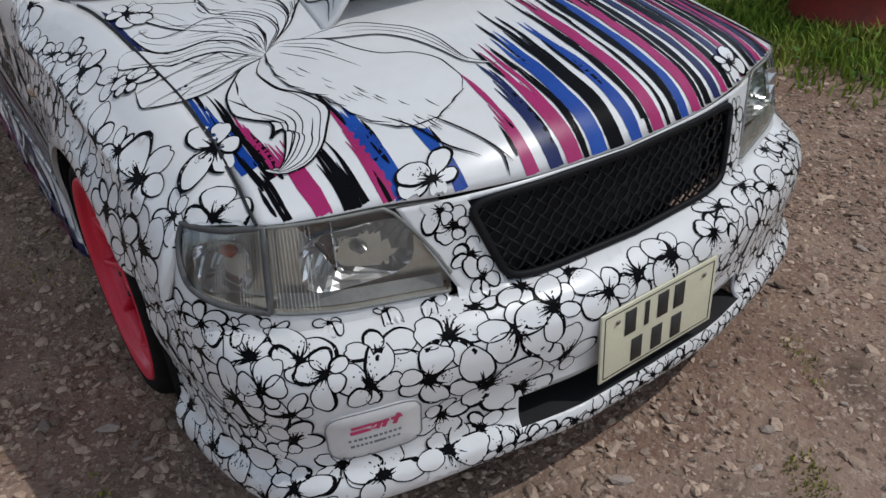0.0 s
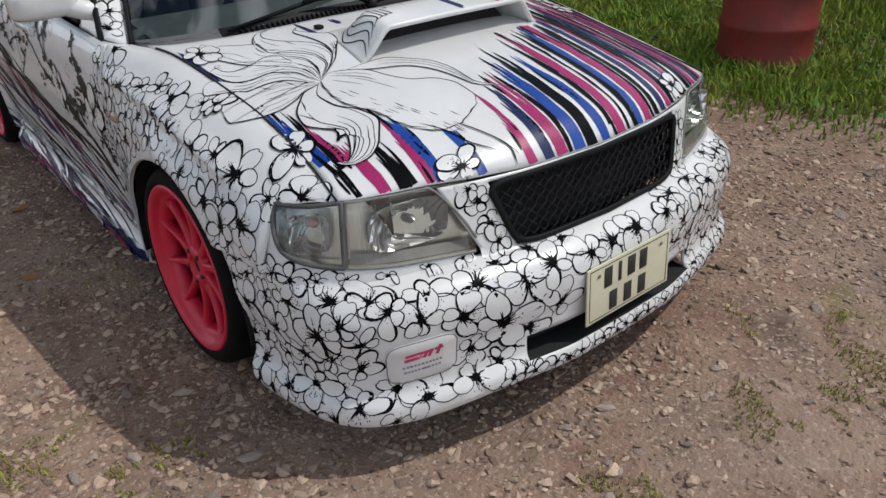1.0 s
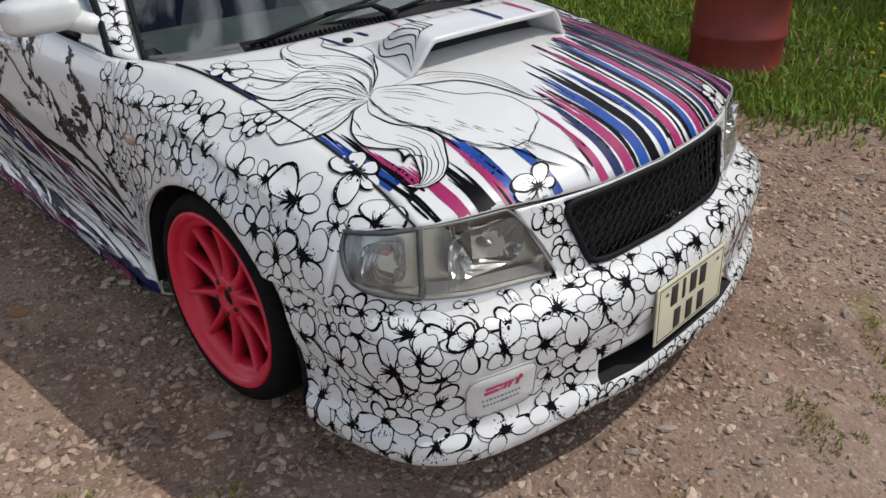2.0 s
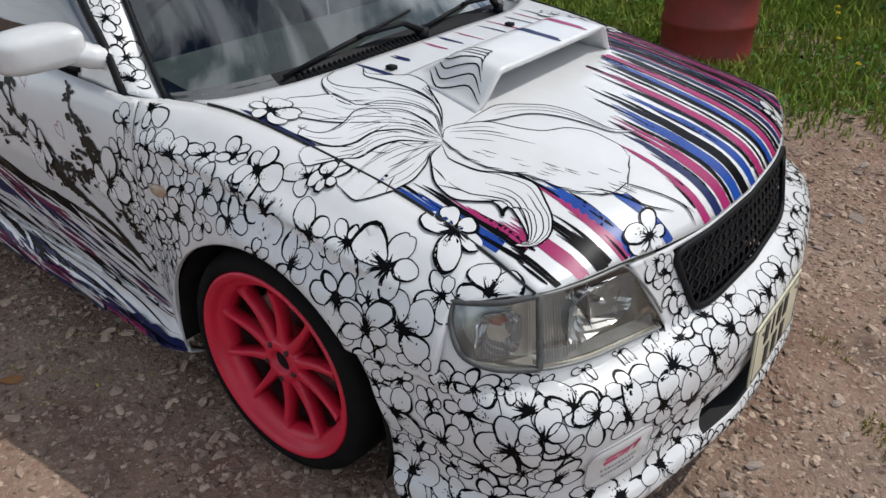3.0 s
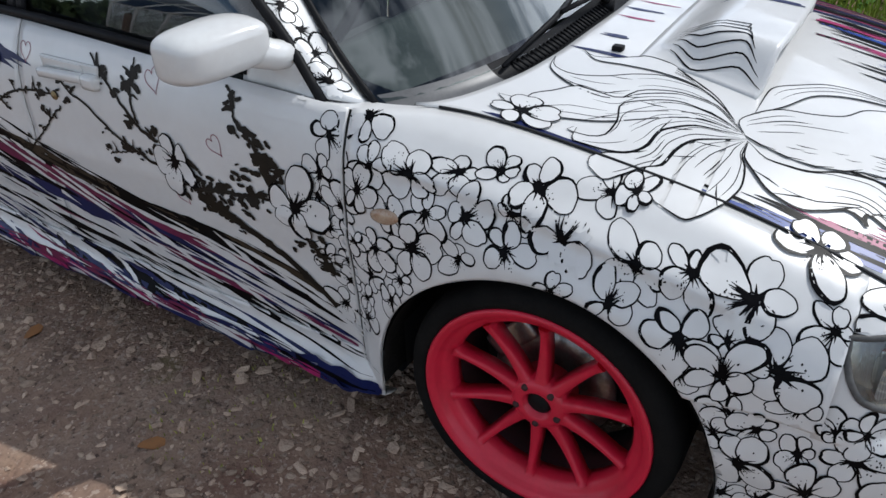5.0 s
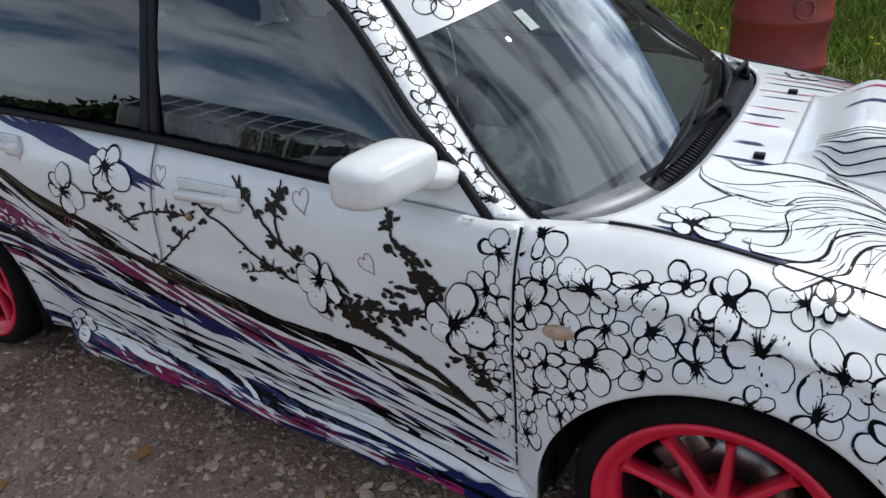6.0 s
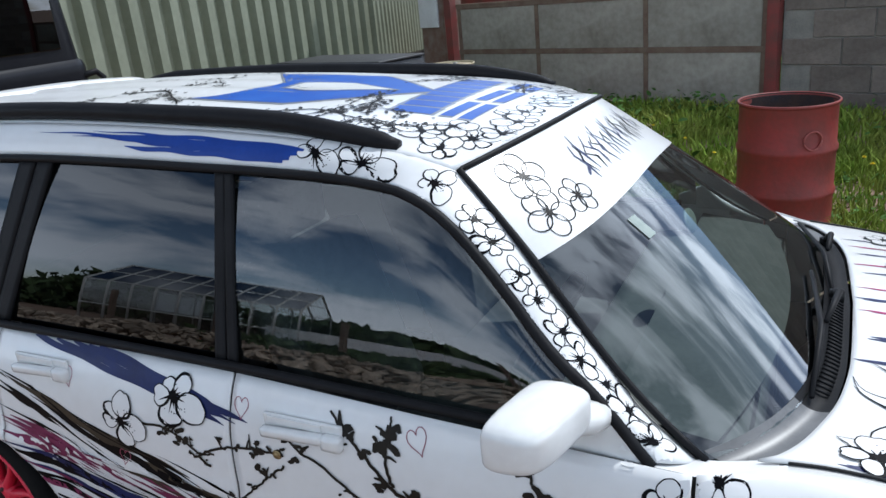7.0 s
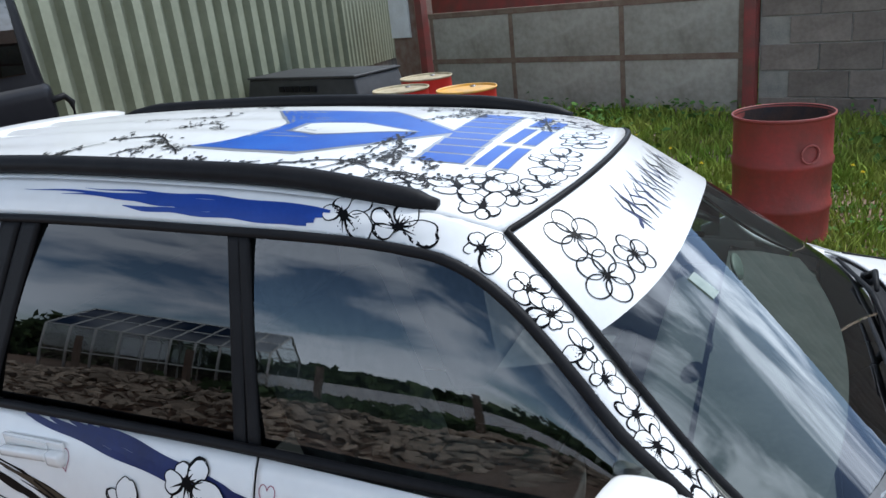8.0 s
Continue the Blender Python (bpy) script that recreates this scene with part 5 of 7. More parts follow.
def blossom(hit, r, rng, parent, fill=PAINT, bold=1.0, squash=1.0, ink=None):
    """Five loose brush-drawn petals of uneven size round an inky middle with stamens and dots."""
    ink = ink or BLACK_VINYL
    r *= 1.14
    # flowers that overlap lie in layers, each over the one before
    near = {k for p, q, k in placed if (p - hit[0]).length < 1.25 * (r + q)}
    layer = next(k for k in range(40) if k not in near)
    placed.append((hit[0].copy(), r, layer))
    off = height[0] + 0.0006 + 0.0005 * layer
    turn, lean, tilt = rng.uniform(0, math.tau), rng.uniform(0, math.tau), rng.uniform(0, math.pi)
    flat = rng.uniform(0.70, 0.98)
    ct, st = math.cos(tilt), math.sin(tilt)

    def seen(a, b):
        # a flower seen a little from the side
        u, v = a * ct + b * st, (-a * st + b * ct) * flat
        return u * ct - v * st, (u * st + v * ct) * squash
    fills, lines = [], []
    order = list(range(5))
    rng.shuffle(order)
    for rank, k in enumerate(order):
        ang = turn + k * math.tau / 5 + rng.uniform(-0.22, 0.22)
        grow = 1.12 + 0.30 * math.cos(ang - lean)
        length, w = r * grow * rng.uniform(0.86, 1.16), r * grow * rng.uniform(0.35, 0.47)
        c, s = math.cos(ang), math.sin(ang)
        ph, tip, bite = rng.uniform(0, 6.28), rng.uniform(-0.16, 0.16), rng.choice((0, 0, 0.03, 0.07))
        point = rng.uniform(-0.12, 0.30)
        outline = []
        m = 24
        for i in range(m):
            f = math.tau * i / m
            wob = 1 + 0.045 * math.sin(2 * f + ph) + 0.03 * math.sin(3 * f + ph * 2) + 0.018 * math.sin(7 * f + ph)
            a = length * (0.57 + 0.43 * math.cos(f) * wob) - bite * length * math.exp(-(f if f < math.pi else math.tau - f) ** 2 / 0.06)
            b = w * math.sin(f) * (0.86 + point * math.cos(f)) * wob + tip * length * (a / length) ** 2
            outline.append(seen(a * c - b * s, a * s + b * c))
        hits = [settle_at(hit, a, b) for a, b in outline]
        heavy = rng.choice((0.45, 0.8, 1.1, 1.5))
        widths = [bold * (0.0022 + r * 0.082 * heavy * (0.10 + 0.90 * (0.5 + 0.5 * math.sin(math.tau * i / m + ph)) ** 2.2) * (0.8 + 0.4 * rng.random())) for i in range(m)]
        o = off + rank * 0.00007
        lines.append((ribbon(hits, widths, o + 0.00005, True), ink))
        if fill:
            cm, sm = seen(0.55 * length * c, 0.55 * length * s)
            mid = settle_at(hit, cm, sm)
            ring_mid = [settle_at(hit, 0.5 * a + 0.5 * cm, 0.5 * b + 0.5 * sm) for a, b in outline[::2]]
            every = hits + ring_mid + [mid]
            ok = [h is not None for h in every]
            v = [h[0] + h[1] * o if h else Vector() for h in every]
            f = []
            h = m // 2
            for i in range(h):
                a0, a1, a2 = 2 * i, 2 * i + 1, (2 * i + 2) % m
                b0, b1 = m + i, m + (i + 1) % h
                f += [q for q in ((a0, a1, b0), (a1, a2, b1), (a1, b1, b0), (b0, b1, m + h)) if all(ok[w2] for w2 in q) and max((v[q[0]] - v[q[1]]).length, (v[q[1]] - v[q[2]]).length) < 0.03]
            fills.append(((v, f), fill))
    # inky middle: strokes that reach mostly into the largest petals, then loose dots
    spikes = []
    for i in range(rng.randint(13, 19)):
        a = lean + (rng.gauss(0, 0.6) if i % 3 else rng.uniform(0, math.tau))
        ln = r * (rng.uniform(0.34, 0.72) if i % 3 else rng.uniform(0.22, 0.40))
        bow = rng.uniform(-0.08, 0.08) * r
        pts = [seen(math.cos(a) * ln * t - math.sin(a) * bow * t * t, math.sin(a) * ln * t + math.cos(a) * bow * t * t) for t in (0.0, 0.35, 0.7, 1.0)]
        spikes.append((ribbon([settle_at(hit, *q) for q in pts], [r * 0.13, r * 0.085, r * 0.045, r * 0.012], off + 0.00036), ink))
    blot = []
    for i in range(12):
        a = math.tau * i / 12
        q = r * (0.10 + 0.11 * rng.random() + 0.05 * math.cos(a - lean))
        blot.append(seen(math.cos(a) * q, math.sin(a) * q))
    bh = [settle_at(hit, *q) for q in blot]
    if all(bh):
        spikes.append((([p + n * (off + 0.00038) for p, n in bh], [tuple(range(12))]), ink))
    for i in range(rng.randint(9, 16)):
        a, q = lean + rng.gauss(0, 0.42), r * rng.uniform(0.42, 0.80)
        z = r * rng.uniform(0.014, 0.034)
        x0, y0 = seen(math.cos(a) * q, math.sin(a) * q)
        dh = [settle_at(hit, x0 + z * math.cos(b), y0 + z * 1.4 * math.sin(b)) for b in (0, 1.57, 3.14, 4.71)]
        if all(dh):
            spikes.append((([p + n * (off + 0.00038) for p, n in dh], [(0, 1, 2, 3)]), ink))
    return decal("blossom", fills + lines + spikes, parent)


rng = random.Random(12)
WING_BLOSSOMS = [(1.523, .863, .050), (1.441, .905, .053), (1.413, .825, .040), (1.318, .822, .062), (1.228, .838, .046), (1.150, .846, .034), (1.073, .833, .061), (1.195, .761, .052), (1.446, .759, .048),
                 (1.313, .660, .055), (1.402, .634, .044), (1.196, .677, .035), (1.105, .722, .050), (.995, .765, .063), (.932, .835, .046), (.833, .749, .061), (1.459, .63, .032), (.877, .676, .048), (1.361, .517, .039),
                 (1.517, .425, .042), (.741, .755, .047), (.628, .729, .07), (.564, .627, .066), (.495, .704, .04), (.734, .649, .061), (.649, .592, .053), (.41, .715, .055), (1.0, .672, .03)]
BUMPER_BLOSSOMS = [(-.805, .473, .058), (-.863, .368, .054), (-.708, .406, .064), (-.955, .222, .055), (-.755, .239, .058), (-.615, .205, .06), (-.843, .201, .048), (-.677, .49, .056), (-.57, .49, .06), (-.608, .315, .05),
                   (-.44, .49, .058), (-.33, .485, .064), (-.455, .439, .05), (-.372, .421, .06), (-.28, .362, .07), (-.223, .469, .064), (-.285, .241, .05), (-.345, .216, .058), (-.45, .205, .06), (-.158, .482, .052),
                   (-.077, .472, .052), (.028, .48, .058), (.105, .48, .052), (-.147, .364, .052), (.31, .475, .062), (.247, .424, .056), (.357, .253, .05), (-.647, .443, .044), (-.522, .475, .044), (-.96, .40, .054), (-.915, .49, .04)]


def fill_in(taken, draw, accept, tries, radii, gap=0.62):
    """Further blossoms where there is room between those that stand."""
    spots = [(h[0], r) for h, r in taken]
    out = []
    for i in range(tries):
        h = draw()
        if h is None or not accept(h[0]):
            continue
        r = rng.uniform(*radii)
        if all((h[0] - p).length > gap * (r + q) for p, q in spots):
            spots.append((h[0], r))
            out.append((h, r))
    return out


def owner(p):
    if p.y < 1.482:
        return FENDER
    return DOOR_F if p.y < 2.56 else DOOR_R


wing_hits = [(on_side(y, z), r) for y, z, r in WING_BLOSSOMS]
more = fill_in(wing_hits, lambda: on_side(rng.uniform(0.50, 1.56), rng.uniform(0.40, 0.86)),
               lambda p: p.z > (arch(p.y, WHEEL_Y) if abs(p.y - WHEEL_Y) < 0.408 else 0.25) + 0.035 and (p.z < 0.75 or p.y > 1.0) and not (p.y < 0.6 and p.z < 0.56), 900, (0.032, 0.048), 0.74)
for h, r in more + wing_hits:
    blossom(h, r, rng, owner(h[0]))

bump_hits = [(on_bumper(s, z), r) for s, z, r in BUMPER_BLOSSOMS]


def in_badge(p):
    return -0.735 < p.x < -0.50 and 0.25 < p.z < 0.40


def bumper_free(p):
    return not in_badge(p) and not (abs(p.x) < 0.19 and 0.25 < p.z < 0.445) and not (abs(p.x) < 0.31 and 0.19 < p.z < 0.31)


more = fill_in(bump_hits, lambda: on_bumper(rng.uniform(-1, 1), rng.uniform(0.15, 0.515)), bumper_free, 1800, (0.038, 0.058), 0.72)
for h, r in more + bump_hits:
    blossom(h, r, rng, BUMPER)
# the lip under the intake, the strip under the lamps, and round the grille
for i in range(11):
    s = -0.26 + i * 0.052
    blossom(on_bumper(s, 0.172), 0.03, rng, BUMPER)
for i in range(7):
    blossom(on_lamp_ledge(0.05 + i * 0.15, 0.527), 0.022 if i < 5 else 0.04, rng, LEDGE)


def on_nose(x, z):
    p = nose(x, z)
    return p, Vector((0.25 if x > 0 else -0.25, -0.95, 0.18)).normalized()


for x, z, r in ((-0.385, 0.66, 0.034), (-0.405, 0.695, 0.03), (-0.365, 0.60, 0.036), (-0.35, 0.545, 0.034), (0.385, 0.66, 0.034), (0.365, 0.60, 0.036), (0.35, 0.545, 0.034)):
    blossom(on_nose(x, z), r, rng, NOSE)

# ---- brush stripes on the bonnet ----
def brush(chart, a0, a1, b, width, mat, off, rng, drift=0.0, swap=False, ends=0.12, strands=None, flush=False):
    """A dry-brush stripe along chart coordinate a, at b: several strands with staggered, pointed ends."""
    layers = []
    n = strands or max(2, int(width / 0.007))
    for k in range(n):
        bb = b + width * ((k + 0.5) / n - 0.5)
        w = width / n * 1.35
        e0, e1 = a0 + rng.uniform(-0.3, 1.0) * ends * rng.random(), a1 - rng.uniform(-0.25, 1.0) * ends
        if a1 < a0:
            e0, e1 = a0 - rng.uniform(-0.3, 1.0) * ends * rng.random(), a1 + rng.uniform(-0.25, 1.0) * ends
        if flush:
            e0 = a0
        m = max(6, int(abs(e1 - e0) / 0.022))
        hits, widths = [], []
        for i in range(m + 1):
            t = i / m
            a = e0 + (e1 - e0) * t
            q = bb + drift * (a - a0) + 0.0014 * math.sin(a * 40 + k * 2 + b * 90)
            h = chart(q, a) if not swap else chart(a, q)
            if h is None:
                continue
            hits.append(h)
            widths.append(w * min(1, 0.12 + 5 * (1 - t) * abs(e1 - e0) / max(0.05, ends) * 0.25) * (1 if flush else min(1, 0.5 + t * 12)) * (0.9 + 0.2 * rng.random()))
        if len(hits) > 2:
            layers.append((ribbon(hits, widths, off + 0.00002 * k), mat))
    return layers


def hood_top(x, y):
    f = nose_y(abs(x)) + 0.006
    h = on_top(x, max(y, f)) if y > f - 0.02 else None
    return h if h and h[0].z < hood_z(x, h[0].y) + 0.012 else None


K, N, B, M = BLACK_VINYL, NAVY, BLUE, MAGENTA
STRIPES = [(-.650, .70, .45, .034, B), (-.628, .66, .40, .014, K), (-.610, .58, .40, .024, M), (-.648, .47, .31, .014, K), (-.592, .43, .28, .030, M), (-.537, .42, .25, .048, K), (-.482, .42, .24, .026, M), (-.458, .52, .23, .030, B), (-.360, .36, .22, .028, B),
           (-.222, .31, .16, .027, M), (-.170, .40, .15, .029, N), (-.128, .43, .15, .036, M), (-.098, .44, .15, .012, K), (-.067, .48, .15, .038, B), (-.023, .56, .15, .036, K), (.028, .50, .15, .030, B), (.064, .62, .15, .016, K)]
STRIPES_2 = [(.092, .70, .15, .032, M), (.124, .60, .155, .008, K), (.154, .62, .155, .018, K), (.177, .72, .155, .022, B), (.216, .80, .16, .030, M), (.240, .66, .165, .010, K), (.262, .80, .165, .018, K), (.300, .84, .17, .024, N), (.335, .86, .18, .020, M),
             (.362, .92, .185, .020, K), (.400, .92, .20, .024, N), (.435, .98, .215, .022, M), (.466, .90, .23, .016, K), (.506, 1.0, .245, .024, K), (.530, .90, .255, .012, N), (.554, 1.02, .265, .026, M), (.590, .98, .285, .020, N), (.615, .92, .31, .014, K), (.638, .98, .33, .016, M)]
off = 0.0009
for x, y1, y0, w, m in STRIPES + STRIPES_2:
    off += 0.00004
    drift = 0.03 + 0.10 * max(0.0, x)
    wide = brush(hood_top, nose_y(abs(x)) + 0.006 if y0 < 0.36 else y0, y1 + 0.06, x, w * 0.92, m, off, rng, drift, ends=0.15, flush=True)
    decal("paint_stripe", wide, HOOD)
    for j in range(3):
        yy = y1 - rng.uniform(0.05, 0.25)
        decal("paint_stripe", brush(hood_top, yy, yy + rng.uniform(0.05, 0.2), x + drift * (yy - 0.2) + rng.uniform(-0.018, 0.018), 0.006, rng.choice((m, K)), off + 0.00002, rng, 0.04, ends=0.05, strands=1), HOOD)
# thin stripes near the windscreen
for x, y0, y1, w, m in ((-.30, 1.05, 1.22, .012, N), (-.19, 1.08, 1.215, .018, N), (-.05, 1.09, 1.21, .010, M), (.02, 1.08, 1.21, .012, N), (.09, 1.08, 1.21, .008, M), (.20, 1.06, 1.215, .008, N), (.265, 1.03, 1.22, .008, M), (.36, 1.0, 1.22, .01, N), (.43, .95, 1.22, .01, M), (.505, .92, 1.23, .008, N)):
    decal("paint_stripe", brush(hood_top, y0, y1, x, w, m, 0.001, rng, 0.0, ends=0.05, strands=2), HOOD)
for x, w in ((.36, .012), (.40, .009), (.45, .012), (.49, .009), (.53, .013), (.57, .010), (.60, .012), (.63, .010), (.655, .009)):
    decal("paint_stripe", brush(hood_top, rng.uniform(.35, .55), rng.uniform(.95, 1.2), x, w, rng.choice((K, N, K, M)), 0.0026, rng, 0.03, ends=0.2, strands=2), HOOD)
decal("paint_stripe", brush(hood_top, 0.95, 1.25, -.668, .012, N, 0.001, rng, ends=0.05, strands=2), HOOD)
# strips on the scoop
for x, m in ((.16, M), (.02, N)):
    decal("paint_stripe", brush(on_top, .74, .95, x, .02, m, 0.001, rng, ends=0.04, strands=2), SCOOP)


# ---- flowing line ornament on the bonnet ----
def spline(points, m=26):
    n = len(points) - 1
    fx, fy = curve(*[(i / n, p[0]) for i, p in enumerate(points)]), curve(*[(i / n, p[1]) for i, p in enumerate(points)])
    return [(fx(i / m), fy(i / m)) for i in range(m + 1)]


def inked(chart, pts, w, off, thin_ends=True):
    hits, widths = [], []
    c = len(pts)
    for i, q in enumerate(pts):
        h = chart(*q)
        if h is None:
            continue
        t = i / (c - 1)
        hits.append(h)
        widths.append(w * 1.25 * (min(1, 0.25 + 4 * t, 0.25 + 4 * (1 - t)) if thin_ends else 1))
    return ribbon(hits, widths, off) if len(hits) > 2 else ([], [])


def scan(chart, poly, off, step=0.012):
    """A filled outline laid on the skin, in strips."""
    ys = [p[1] for p in poly]
    verts, faces = [], []
    y = min(ys)
    edges = list(zip(poly, poly[1:] + poly[:1]))
    while y < max(ys) - 1e-6:
        y2 = min(y + step, max(ys))
        mid = (y + y2) / 2
        cuts = []
        for p, q in edges:
            lo, hi = min(p[1], q[1]), max(p[1], q[1])
            if lo <= mid < hi:
                g = lambda v: p[0] + (q[0] - p[0]) * (clamp(v, lo, hi) - p[1]) / (q[1] - p[1])
                cuts.append((g(mid), g(y), g(y2)))
        cuts.sort()
        for a, b in zip(cuts[::2], cuts[1::2]):
            n = max(1, int((b[0] - a[0]) / 0.03))
            o = len(verts)
            row = []
            for i in range(n + 1):
                t = i / n
                h0, h1 = chart(a[1] + (b[1] - a[1]) * t, y), chart(a[2] + (b[2] - a[2]) * t, y2)
                if h0 is None or h1 is None:
                    break
                row += [h0[0] + h0[1] * off, h1[0] + h1[1] * off]
            if len(row) == 2 * n + 2:
                verts += row
                faces += [(o + 2 * i, o + 2 * i + 2, o + 2 * i + 3, o + 2 * i + 1) for i in range(n)]
        y = y2
    # strips share their corners
    seen, keep, out = {}, [], []
    for v in verts:
        key = (round(v.x / 0.003), round(v.y / 0.003), round(v.z / 0.006))
        if key not in seen:
            seen[key] = len(keep)
            keep.append(v)
        out.append(seen[key])
    return keep, [tuple(dict.fromkeys(out[i] for i in f)) for f in faces if len(set(out[i] for i in f)) > 2]


plume_off = [0.0020]
HEART = (-.472, .748)


def even(points, m=30):
    """A smooth line through points, at even steps of its length."""
    line = spline(points, 6 * len(points))
    run = [0.0]
    for p, q in zip(line, line[1:]):
        run.append(run[-1] + math.hypot(q[0] - p[0], q[1] - p[1]))
    out, k = [], 0
    for i in range(m + 1):
        d = run[-1] * i / m
        while k < len(run) - 2 and run[k + 1] < d:
            k += 1
        f = (d - run[k]) / max(1e-9, run[k + 1] - run[k])
        out.append((line[k][0] + (line[k + 1][0] - line[k][0]) * f, line[k][1] + (line[k + 1][1] - line[k][1]) * f))
    return out


def ink(pts, w, lift=0.0):
    decal("ink_line", [(inked(on_top, pts, w, plume_off[0] + 0.0001 + lift), K)], HOOD)


def plume(upper, lower, lines, w=0.0027, whole=False):
    """A white plume between two edges, with loose lines that run along it and flicks at its edges."""
    plume_off[0] += 0.00014
    a, b = even(upper), even(lower)
    decal("line_plume", [(scan(on_top, a + b[::-1], plume_off[0], 0.009), PAINT)], HOOD, "flowing white plume with black lines")
    ink(a, w * 1.25)
    ink(b, w * 1.25)
    for k in range(lines):
        f = (k + 1) / (lines + 1) + rng.uniform(-0.05, 0.05)
        t0 = rng.randint(3, 15) if k % 2 else rng.randint(12, 18)
        t1 = 30 if whole or k % 2 == 0 else min(29, t0 + rng.randint(7, 13))
        ink([(p[0] + (q[0] - p[0]) * f + 0.003 * math.sin(i * 0.35 + k), p[1] + (q[1] - p[1]) * f) for i, (p, q) in enumerate(zip(a, b))][t0:t1], w * rng.uniform(0.5, 0.85))
    for k in range(3):
        i = rng.randint(5, 20)
        side, other = (a, b) if rng.random() < 0.5 else (b, a)
        p, q, c = side[i], side[i + 4], other[i + 2]
        ink([p, ((p[0] + q[0]) / 2 * 0.84 + c[0] * 0.16, (p[1] + q[1]) / 2 * 0.84 + c[1] * 0.16), (q[0] * 0.75 + c[0] * 0.25, q[1] * 0.75 + c[1] * 0.25)], w * 1.1)


# plumes that fan out from the heart towards the windscreen and the wing, the undermost first
plume([(-.304, 1.187), (-.331, 1.148), (-.313, 1.101), (-.276, 1.039), (-.286, .986), (-.328, .911), (-.372, .841), (-.437, .778)],
      [(-.304, 1.187), (-.348, 1.131), (-.339, 1.072), (-.334, .995), (-.343, .923), (-.373, .858), (-.421, .796), (-.450, .770)], 3)
plume([(-.374, 1.223), (-.418, 1.207), (-.437, 1.159), (-.413, 1.094), (-.371, 1.038), (-.345, .968), (-.357, .888), (-.399, .818), (-.450, .77)],
      [(-.374, 1.223), (-.423, 1.214), (-.459, 1.18), (-.488, 1.12), (-.496, 1.07), (-.484, 1.033), (-.440, .99), (-.400, .90), (-.405, .84), (-.455, .77)], 4)
plume([(-.593, 1.253), (-.587, 1.20), (-.557, 1.193), (-.524, 1.161), (-.48, 1.124), (-.482, 1.08), (-.484, 1.033), (-.43, 1.0), (-.395, .91), (-.40, .84), HEART],
      [(-.593, 1.253), (-.623, 1.206), (-.623, 1.152), (-.604, 1.092), (-.583, 1.041), (-.561, 1.004), (-.53, .96), (-.49, .90), (-.465, .83), HEART], 6)
plume([(-.622, 1.072), (-.640, 1.082), (-.634, 1.035), (-.606, 1.005), (-.563, 1.003), (-.507, 1.018), (-.465, .98), (-.43, .90), (-.44, .82), HEART],
      [(-.622, 1.066), (-.662, 1.06), (-.657, 1.004), (-.639, .95), (-.598, .92), (-.551, .914), (-.522, .89), (-.491, .844), (-.482, .792), HEART], 7)
plume([(-.71, 1.00), (-.69, 1.01), (-.660, .985), (-.639, .945), (-.598, .916), (-.551, .91), (-.522, .886), (-.491, .84), (-.482, .79), HEART],
      [(-.71, 1.00), (-.725, .965), (-.70, .935), (-.662, .904), (-.634, .872), (-.587, .863), (-.541, .84), (-.509, .789), (-.482, .741)], 4)
plume([(-.725, .85), (-.70, .885), (-.662, .90), (-.634, .868), (-.587, .859), (-.541, .836), (-.509, .787), (-.482, .741)],
      [(-.725, .85), (-.735, .79), (-.715, .762), (-.689, .744), (-.652, .726), (-.61, .715), (-.564, .722), (-.529, .737), (-.485, .738)], 7)

# a plain outlined shape lies in front of the heart, its lower edge loose with tufts
plume_off[0] += 0.0002
over = even([HEART, (-.433, .771), (-.392, .749), (-.348, .706), (-.325, .643), (-.291, .587), (-.235, .55), (-.205, .49), (-.205, .43), (-.232, .379)], 44)
under = even([HEART, (-.492, .656), (-.476, .572), (-.449, .518), (-.44, .46), (-.427, .403), (-.385, .355), (-.35, .32), (-.29, .345), (-.232, .379)], 44)
decal("line_ornament", [(scan(on_top, over + under[::-1][1:-1], plume_off[0]), PAINT)], HOOD, "plain white outlined shape with loose tufts of lines")
ink(over, 0.0032)
for i in range(0, 42, 4):
    p, q = under[i], under[min(44, i + 5)]
    ink([p, ((p[0] + q[0]) / 2 - 0.004, (p[1] + q[1]) / 2), (q[0] + 0.006, q[1] + 0.002)], 0.0036)
for k in range(20):
    i, f = rng.randint(8, 36), rng.uniform(0.62, 0.94)
    p, q = over[i], under[i]
    x, y = p[0] + (q[0] - p[0]) * f, p[1] + (q[1] - p[1]) * f
    ink([(x, y), (x + 0.002, y - 0.014), (x + 0.009, y - rng.uniform(0.024, 0.04))], rng.uniform(0.0016, 0.0026))
for k in range(5):
    f, i0 = rng.uniform(0.1, 0.45), rng.randint(2, 14)
    ink([(p[0] + (q[0] - p[0]) * f, p[1] + (q[1] - p[1]) * f) for p, q in zip(over, under)][i0:i0 + rng.randint(8, 13)], 0.0018)
